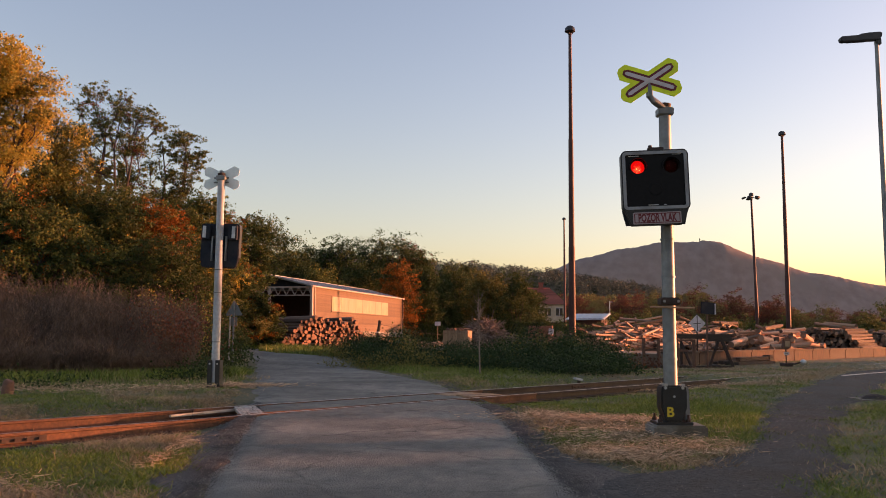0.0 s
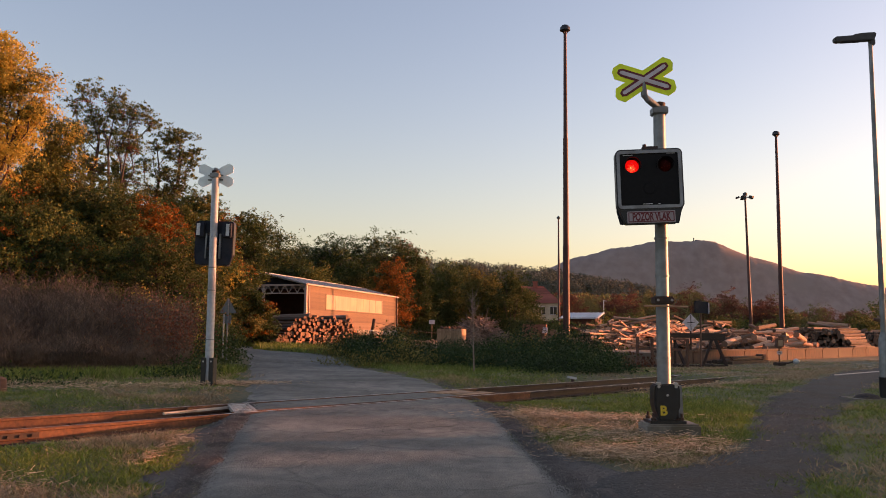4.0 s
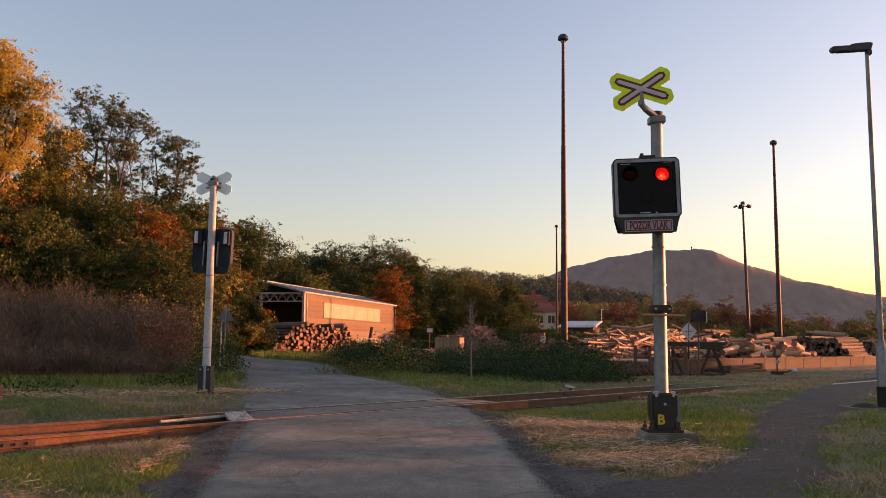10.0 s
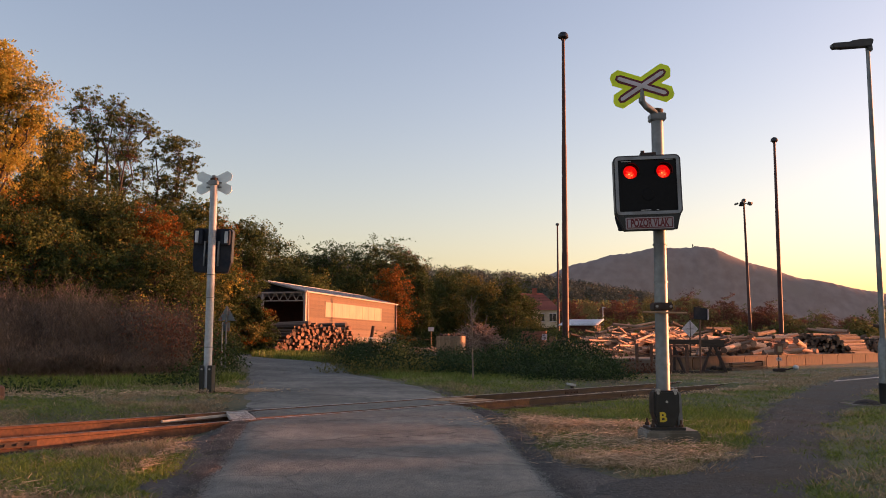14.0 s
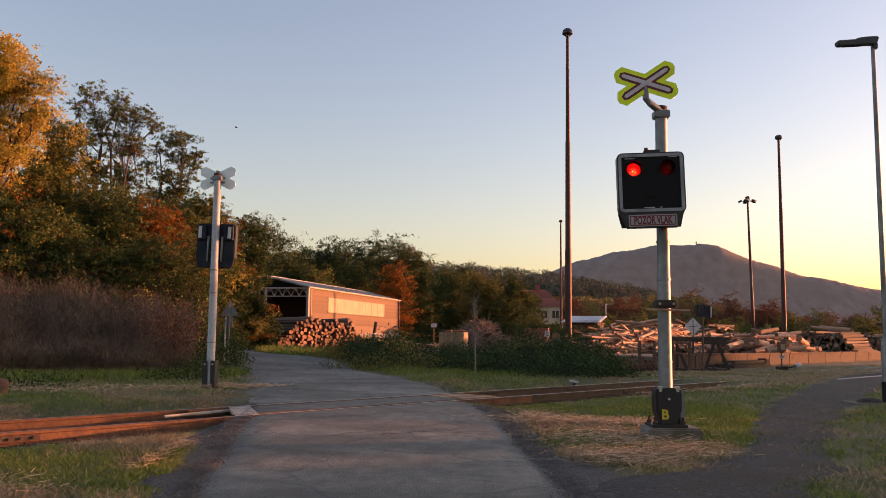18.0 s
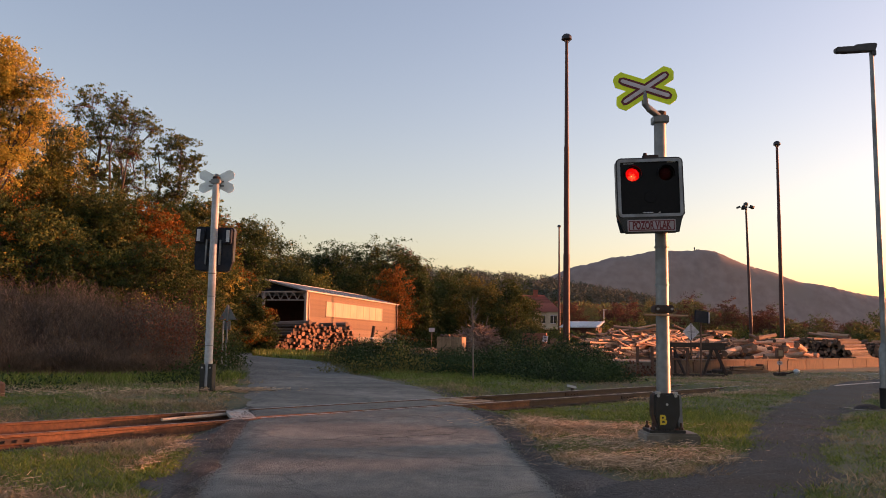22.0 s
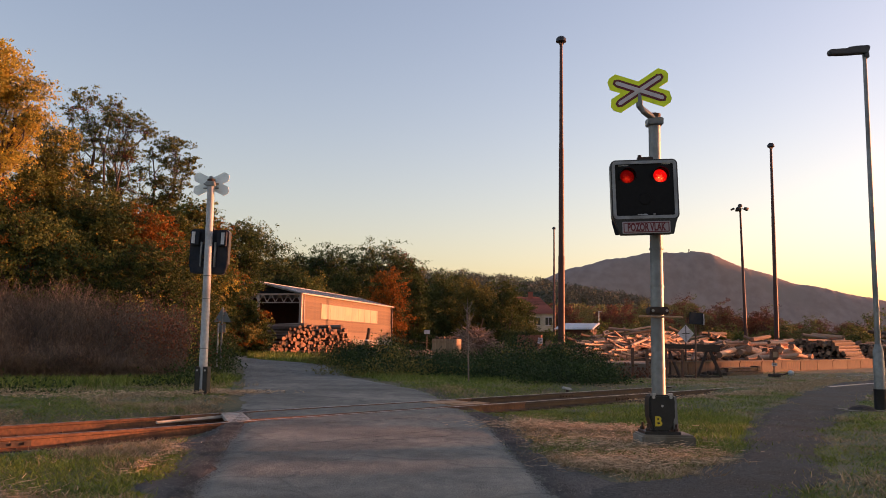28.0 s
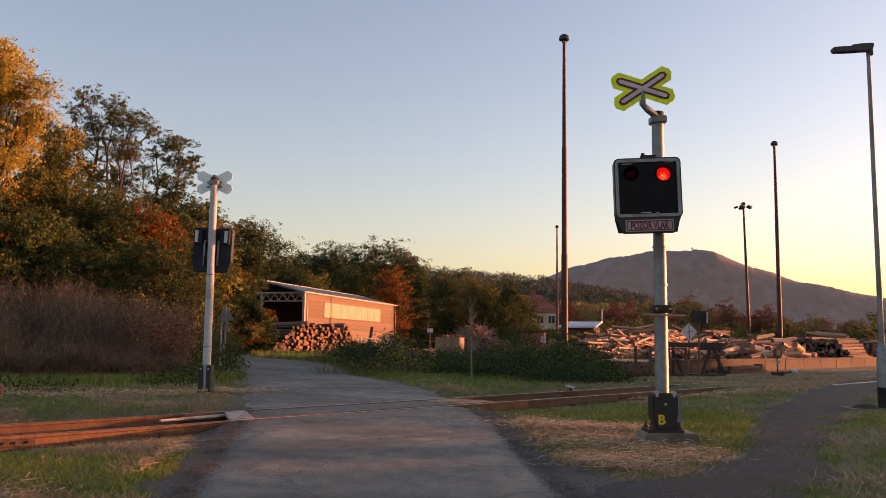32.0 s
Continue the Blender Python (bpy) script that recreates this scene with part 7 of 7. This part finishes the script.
def grass():
    rng = np.random.default_rng(61)

    def field(n, x0, x1, y0, y1):
        x, y = rng.uniform(x0, x1, n), rng.uniform(y0, y1, n)
        d = (x - TX) * UY - (y - TY) * UX
        s = (x - TX) * UX + (y - TY) * UY
        l, r = np.interp(y, ROAD_Y, ROAD_L), np.interp(y, ROAD_Y, ROAD_R)
        pl, pr = np.interp(y, PATH_Y, PATH_L), np.interp(y, PATH_Y, PATH_R)
        fade = rng.random(len(x)) ** 2.5
        wob = 0.25 * np.sin(y * 2.3) + 0.18 * np.sin(y * 5.1 + x)
        sh = np.where(y < 15, np.interp(y, [8.2, 8.9, 9.6, 11.0, 13.7], [2.05, 1.57, 1.3, 1.12, 0.98]) - r, 0.12)
        ok = ((x < l - np.interp(y, [7, 10, 12, 14, 15], [0.25, 0.3, 0.8, 1.4, 0.3]) + wob * 0.6) | (x > r + sh + 0.4 * wob - 0.35 * fade)) & ~((x > pl - 0.1 + wob * 0.6 + 0.5 * fade) & (x < pr + 0.1 + wob * 0.6 - 0.6 * fade))
        ok &= ~((np.abs(d) < 1.25) & ((s < 11)))
        ok &= ~((x > 3.4) & (y < 13.5) & (x > pr) & (rng.random(len(x)) < 0.66))
        return x[ok], y[ok]

    def patch(x, y):
        return np.array([noise.noise(Vector((a * 0.55, b * 0.42, 3.1))) + 0.5 * noise.noise(Vector((a * 1.7, b * 1.3, 7.7))) for a, b in zip(x, y)])

    sets = dict(green=[], dry=[])
    for n, box in ((70000, (-6, 6.5, 6.2, 11.5)), (95000, (-9, 9, 6.2, 16)), (60000, (-15, 14, 15, 24)), (30000, (-12, 22, 23, 34)), (15000, (2, 36, 30, 48))):
        x, y = field(n, *box)
        q = patch(x, y)
        # worn dry straw round the signal and along the rails
        d = (x - TX) * UY - (y - TY) * UX
        dry = -0.16 + 0.26 * np.exp(-((x - 2.0) ** 2 / 1.3 + (y - 11.2) ** 2 / 6.0)) + 0.42 * np.exp(-((d + 2.4) / 0.7) ** 2) * (x < 0) + 0.3 * np.exp(-((d - 2.0) / 0.6) ** 2) * (x > 3) + np.where((y > 26) & (x > 8), 0.35, 0)
        dry = dry + 0.30 * (1 - smooth(7.0, 8.2, y)) * (x < -2.4)
        dry = dry - 0.32 * smooth(3.1, 3.6, x) * smooth(12.2, 13.2, y) * (1 - smooth(19, 22, y))
        green = q > dry + rng.normal(0, 0.16, len(q))
        sets["green"].append(np.stack([x, y, ground_z(x, y) - 0.01], 1)[green])
        sets["dry"].append(np.stack([x, y, ground_z(x, y) - 0.01], 1)[~green])
    for key, m, h, label in (("green", GRASS_GREEN, 0.036, "short green verge grass"), ("dry", GRASS_DRY, 0.048, "dry straw-coloured grass")):
        b = np.concatenate(sets[key])
        # tufts: three blades at each place
        b = np.repeat(b, 3, 0) + rng.normal(0, 1, (3 * len(b), 3)) * np.array([0.035, 0.035, 0])
        grow = 1 + np.clip(b[:, 1] - 10, 0, 25) * 0.02
        v, f = blade_tris(rng, b, h * grow * rng.choice([0.6, 1.1, 1.8], len(b), p=[0.46, 0.44, 0.10]), 0.014 * grow, 1.3 if key == "dry" else 0.9)
        tagged(new(key + "_grass", quick_mesh(key + "_grass", v, f, m)), label, "grass", kind="stuff")
    # rank grass between the lane's bend and the logs
    n = 30000
    x, y = rng.uniform(-13, -1.0, n), rng.uniform(35.6, 53.5, n)
    ok = (x > np.interp(y, ROAD_Y, ROAD_R) + 0.15) | (y > 46.6)
    b = np.stack([x, y, ground_z(x, y)], 1)[ok]
    v, f = blade_tris(rng, b, 0.27, 0.026, 0.4)
    tagged(new("rank_grass", quick_mesh("rank_grass", v, f, GRASS_GREEN)), "rank green grass before the log pile", "grass", kind="stuff")
    n = 9000
    x, y = rng.uniform(-6.5, 3.0, n), rng.uniform(26.5, 33.0, n)
    ok = x > np.interp(y, ROAD_Y, ROAD_R) + 0.25
    b = np.stack([x, y, ground_z(x, y)], 1)[ok]
    v, f = blade_tris(rng, b, 0.17, 0.018, 0.5)
    tagged(new("verge_grass", quick_mesh("verge_grass", v, f, GRASS_GREEN)), "tall green grass along the lane's verge", "grass", kind="stuff")
    n = 16000
    x, y = rng.uniform(-2.0, 9.0, n), rng.uniform(20.0, 31.0, n)
    d = (x - TX) * UY - (y - TY) * UX
    ok = (x > np.interp(y, ROAD_Y, ROAD_R) + 0.25) & (d < -1.7)
    b = np.stack([x, y, ground_z(x, y)], 1)[ok]
    v, f = blade_tris(rng, b[b[:, 0] < 3.5], 0.09, 0.018, 0.8)
    tagged(new("trackside_grass", quick_mesh("trackside_grass", v, f, GRASS_GREEN)), "dull green grass between track and thicket", "grass", kind="stuff")
    n = 14000
    x = rng.uniform(-17, -5.9, n)
    y = np.interp(x, [-19, -12, -8, -6.4], [21.0, 21.5, 23.5, 25.5]) + rng.normal(-0.9, 0.7, n)
    b = np.stack([x, y, ground_z(x, y)], 1)
    v, f = blade_tris(rng, b, 0.24, 0.024, 0.6)
    tagged(new("bank_grass", quick_mesh("bank_grass", v, f, GRASS_GREEN)), "fresh green grass at the foot of the weeds", "grass", kind="stuff")
    # lush turf behind the signal, and withered tufts before the platform
    n = 12000
    x, y = rng.normal(4.3, 0.75, n), rng.normal(14.6, 1.5, n)
    ok = (x < np.interp(y, PATH_Y, PATH_L) - 0.05) & (x > 2.6)
    b = np.stack([x, y, ground_z(x, y) - 0.01], 1)[ok]
    v, f = blade_tris(rng, b, 0.085, 0.014, 0.6)
    tagged(new("lush_grass", quick_mesh("lush_grass", v, f, GRASS_GREEN)), "lush bright green turf behind the signal", "grass", kind="stuff")
    n = 14000
    x, y = rng.uniform(6.0, 20.0, n), rng.uniform(22.0, 37.0, n)
    d = (x - TX) * UY - (y - TY) * UX
    ok = (d > 1.6) & ((x < np.interp(y, PATH_Y, PATH_L) - 0.1) | (x > np.interp(y, PATH_Y, PATH_R) + 0.1))
    keep = np.array([noise.noise(Vector((a * 0.5, c * 0.5, 4.0))) > -0.12 for a, c in zip(x, y)])
    b = np.stack([x, y, ground_z(x, y) - 0.01], 1)[ok & keep]
    v, f = blade_tris(rng, b, 0.13, 0.020, 0.7)
    tagged(new("withered_grass", quick_mesh("withered_grass", v, f, GRASS_DRY)), "withered tufts of grass before the platform", "grass", kind="stuff")
    # taller straw tufts by the rails and weeds
    n = 5000
    x, y = rng.uniform(-14, -4.8, n), rng.uniform(17, 24, n)
    b = np.stack([x, y, ground_z(x, y)], 1)
    keep = np.array([noise.noise(Vector((a * 0.8, c * 0.8, 1.0))) > 0.1 for a, c in zip(x, y)])
    v, f = blade_tris(rng, b[keep], 0.13, 0.012, 0.6)
    tagged(new("straw_tufts", quick_mesh("straw_tufts", v, f, GRASS_DRY)), "taller straw tufts in the verge", "grass", kind="stuff")
    # loose straw raked together by the signal and along the rails
    spots = [(1.3, 13.4, 0.42, 0.30, 330), (2.0, 13.1, 0.5, 0.24, 420), (2.8, 12.95, 0.4, 0.2, 250), (1.7, 10.9, 0.34, 0.4, 240), (1.85, 9.2, 0.26, 0.28, 420), (2.4, 9.6, 0.42, 0.26, 300), (2.6, 10.4, 0.4, 0.3, 260), (2.05, 8.8, 0.24, 0.14, 130), (2.4, 11.5, 0.4, 0.35, 160),
             (-6.3, 18.0, 0.8, 0.3, 300), (-4.75, 18.9, 0.3, 0.3, 460), (-4.3, 19.4, 0.4, 0.2, 260), (-7.8, 17.0, 0.6, 0.35, 180), (-3.6, 6.9, 0.3, 0.25, 130), (-2.85, 8.6, 0.06, 0.35, 70), (-2.9, 9.6, 0.06, 0.3, 60), (5.6, 22.0, 0.8, 0.4, 400), (7.5, 24.2, 0.9, 0.5, 400)]
    c = np.concatenate([np.stack([rng.normal(sx, rx, k), rng.normal(sy, ry, k), np.zeros(k)], 1) for sx, sy, rx, ry, k in [(*q[:4], int(q[4] * 1.8)) for q in spots]])
    n = len(c)
    c[:, 2] = ground_z(c[:, 0], c[:, 1]) + rng.uniform(0.02, 0.10, n)
    a = rng.uniform(0, math.tau, n)
    d3 = np.stack([np.cos(a), np.sin(a), rng.normal(0, 0.16, n)], 1) * rng.uniform(0.02, 0.065, n)[:, None]
    w3 = np.stack([-np.sin(a), np.cos(a), np.full(n, 0.5)], 1) * rng.uniform(0.0016, 0.0034, n)[:, None] * np.clip(c[:, 1:2] / 10, 0.8, 2)
    v = np.stack([c - d3 - w3, c + d3 - w3, c + d3 + w3, c - d3 + w3], 1).reshape(-1, 3)
    tagged(new("loose_straw", quick_mesh("loose_straw", v, np.arange(4 * n).reshape(n, 4), STRAW)), "loose cream straw lying in the verge", "straw", kind="stuff")
    # loose stones on gravel
    n = 110000
    x, y = rng.uniform(-4.2, 9.5, n), rng.uniform(6.3, 22.0, n)
    l, r = np.interp(y, ROAD_Y, ROAD_L), np.interp(y, ROAD_Y, ROAD_R)
    pl, pr = np.interp(y, PATH_Y, PATH_L), np.interp(y, PATH_Y, PATH_R)
    ok = ((x < l + 0.10 * rng.random(n)) & (y < 16) & (x > l - np.interp(y, [7, 10, 12, 14], [0.4, 0.5, 0.9, 1.4]))) | ((x > r - 0.12 * rng.random(n)) & (x < r + 0.6)) | ((x > pl) & (x < pr) & (rng.random(n) < np.interp(y, [10, 21], [0.75, 0.05])))
    x, y = x[ok], y[ok]
    # crumbled asphalt edges
    ye = rng.uniform(6.2, 15.5, 26000)
    side = rng.random(26000) < 0.5
    xe = np.where(side, np.interp(ye, ROAD_Y, ROAD_L), np.interp(ye, ROAD_Y, ROAD_R)) + rng.normal(0, 0.07, 26000)
    x, y = np.concatenate([x, xe]), np.concatenate([y, ye])
    n = len(x)
    s = rng.uniform(0.003, 0.0085, n) * np.clip(y / 9, 0.9, 1.6)
    z = np.maximum(ground_z(x, y) + 0.018, lie(x, y) - hollow(x, y) + 0.004)
    cone = np.array([(1, 0, -0.3), (0, 1, -0.3), (-1, 0, -0.3), (0, -1, -0.3), (0.1, 0.1, 0.9)], float)
    vv = cone[None] * s[:, None, None] * rng.uniform(0.6, 1.3, (n, 5, 1)) + np.stack([x, y, z], 1)[:, None]
    tri = np.array([(0, 1, 4), (1, 2, 4), (2, 3, 4), (3, 0, 4)])
    f = (tri[None] + (np.arange(n) * 5)[:, None, None]).reshape(-1, 3)
    tagged(new("loose_stones", quick_mesh("loose_stones", vv.reshape(-1, 3), f, GRIT)), "loose dark stones on the gravel", "gravel", kind="stuff")


grass()


# ---------------------------------------------------------------- the far hill
def hill():
    xs = np.linspace(-1800, 3600, 760)
    ys = np.linspace(2720, 3400, 40)
    X, Y = np.meshgrid(xs, ys)
    crest = np.interp(X, [-1800, -600, 0, 352, 480, 620, 760, 893, 960, 1100, 1250, 1400, 1565, 1900, 2500, 3600], [70, 130, 182, 236, 280, 318, 336, 345, 334, 282, 238, 208, 178, 135, 88, 40])
    along = np.exp(-((Y - 3000) / 140.0) ** 2)
    rough = np.array([[noise.noise(Vector((a * 0.010, b * 0.010, 0))) * 7 + noise.noise(Vector((a * 0.045, b * 0.045, 4))) * 3 + noise.noise(Vector((a * 0.12, b * 0.12, 9))) * 2.2 for a in xs] for b in ys])
    Z = crest * along + rough * along ** 0.5
    v = np.stack([X, Y, Z], -1).reshape(-1, 3)
    w = len(xs)
    i = (np.arange(len(ys) - 1)[:, None] * w + np.arange(w - 1)[None]).ravel()
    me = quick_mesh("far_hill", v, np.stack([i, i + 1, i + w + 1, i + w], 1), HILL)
    tagged(new("far_hill", me), "long wooded hill on the horizon, painted pale with evening haze", "hill", kind="structure")
    tw = thing("lookout_tower", 884, 2998, 340, "tiny lookout tower among trees on the hilltop", "tower")
    part("tower_shaft", Shape().tube([(0, 0, -6), (0, 0, 6), (0, 0, 7), (0, 0, 10), (0, 0, 12)], [1.8, 1.5, 2.4, 2.4, 0.5], n=8), BLUEBLACK, tw)
    part("tower_hut", Shape().box((9, 0, 0), (8, 6, 8)), BLUEBLACK, tw)


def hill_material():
    # evening haze is painted into the base colour: pale, pinkish and nearly even
    m = mat("hazed_wooded_hill", (0.275, 0.205, 0.182), (0.345, 0.265, 0.238), scale=0.03, rough=1.0, bump=0, c3=(0.29, 0.23, 0.20), stain=0.004, spec=0.0)
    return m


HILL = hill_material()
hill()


def wooded_rise():
    """The rising ground under the distant woods."""
    xs, ys = np.linspace(-260, 520, 90), np.linspace(255, 960, 60)
    X, Y = np.meshgrid(xs, ys)
    top = np.interp(X, [-260, -130, -20, 70, 136, 190, 225, 262, 330, 520], [78, 78, 69, 64, 55, 45, 32, 14, 0, 0]) * smooth(520, 880, Y)
    low = np.interp(Y, [255, 300, 520, 560], [-3, 5, 17, 10]) * np.interp(X / Y, [0, 0.05, 0.20, 0.27, 0.36], [0, 1, 1, 0.6, 0.15])
    bumps = np.array([[noise.noise(Vector((a * 0.06, b * 0.06, 2))) * 2.5 for a in xs] for b in ys])
    Z = np.maximum(top, low) + 1.5 + bumps * smooth(255, 300, Y)
    v = np.stack([X, Y, Z], -1).reshape(-1, 3)
    w = len(xs)
    i = (np.arange(len(ys) - 1)[:, None] * w + np.arange(w - 1)[None]).ravel()
    me = quick_mesh("wooded_rise", v, np.stack([i, i + 1, i + w + 1, i + w], 1), RIDGE)
    me.polygons.foreach_set("use_smooth", [True] * len(me.polygons))
    tagged(new("wooded_rise", me), "dark rising ground under the distant woods", "hillside", kind="structure")


wooded_rise()


# ---------------------------------------------------------------- a small flying insect
def flying_insect():
    fly = thing("insect", 4.6, 3.0, gz(4.6, 3.0) + 0.004, "tiny dark flying insect with two clear wings", "insect")
    part("body", Shape().tube([(-0.005, 0, 0), (-0.003, 0, 0.0004), (0, 0, 0.0006), (0.003, 0, 0.0004), (0.0046, 0, 0)], [0.0006, 0.0015, 0.0018, 0.0015, 0.0005], n=8), BLACK, fly, smooth=True)
    for side in (-1, 1):
        wing = [(0.0015, side * 0.001, 0.0014), (0.001, side * 0.007, 0.0034), (-0.002, side * 0.0085, 0.0040), (-0.003, side * 0.006, 0.0032)]
        part("wing", Shape().add(wing + [(a, b, c + 0.0002) for a, b, c in wing], [(3, 2, 1, 0), (4, 5, 6, 7), (0, 1, 5, 4), (1, 2, 6, 5), (2, 3, 7, 6), (3, 0, 4, 7)]), DARK_STEEL, fly)
    return fly


insect = flying_insect()


# ---------------------------------------------------------------- what moves
def lamp_rows(x, y, z, on, off, delay, period, count):
    """Poses of one dimming disc: it drops as the lamp comes on, and rises again some time after the lamp goes off."""
    shut, wide = pose(x, y, z), pose(x, y, z - 0.215)
    rows = [(0.0, wide if on - period < 0 < off - period else shut)]
    last = 0.0
    for k in range(-1, count):
        a, b = on + k * period, off + delay + k * period
        for t, m in ((a - 0.034, shut), (a + 0.034, wide), (b - 0.02, wide), (b + 0.02, shut)):
            if t > last + 0.015 and t < 31.97:
                rows.append((t, m))
                last = t
    rows.append((32.0, rows[-1][1]))
    return rows


def motions():
    rest, away = gz(4.6, 3.0) + 0.004, gz(5.2, 4.0) + 0.004
    walk(insect, [(0.0, pose(4.6, 3.0, rest)), (16.9, pose(4.6, 3.0, rest)), (17.4, pose(2.9, 3.0, 1.8)), (17.7, pose(0.26, 3.0, 1.975)), (17.8, pose(-0.58, 3.0, 2.0)), (17.9, pose(-0.80, 3.0, 2.0)), (18.0, pose(-0.75, 3.0, 2.01)),
                  (18.2, pose(-0.55, 3.0, 2.02)), (18.4, pose(-0.22, 3.0, 2.06)), (18.6, pose(0.05, 3.0, 2.06)), (19.2, pose(1.2, 3.4, 3.0)), (20.6, pose(5.2, 4.0, away)), (32.0, pose(5.2, 4.0, away))])
    period = 0.9538
    z = LAMP_Z - 0.02
    for pair in (near_shutters, far_shutters):
        for filters, x, on, off in ((pair[0], -LAMP_X, 0.60, 0.25 + period), (pair[1], LAMP_X, 0.235, 0.66)):
            for k, disc in enumerate(filters):
                walk(disc, lamp_rows(x, 0.036 + 0.012 * k, z, on, off, 0.02 + 0.085 * k, period, 34))


motions()
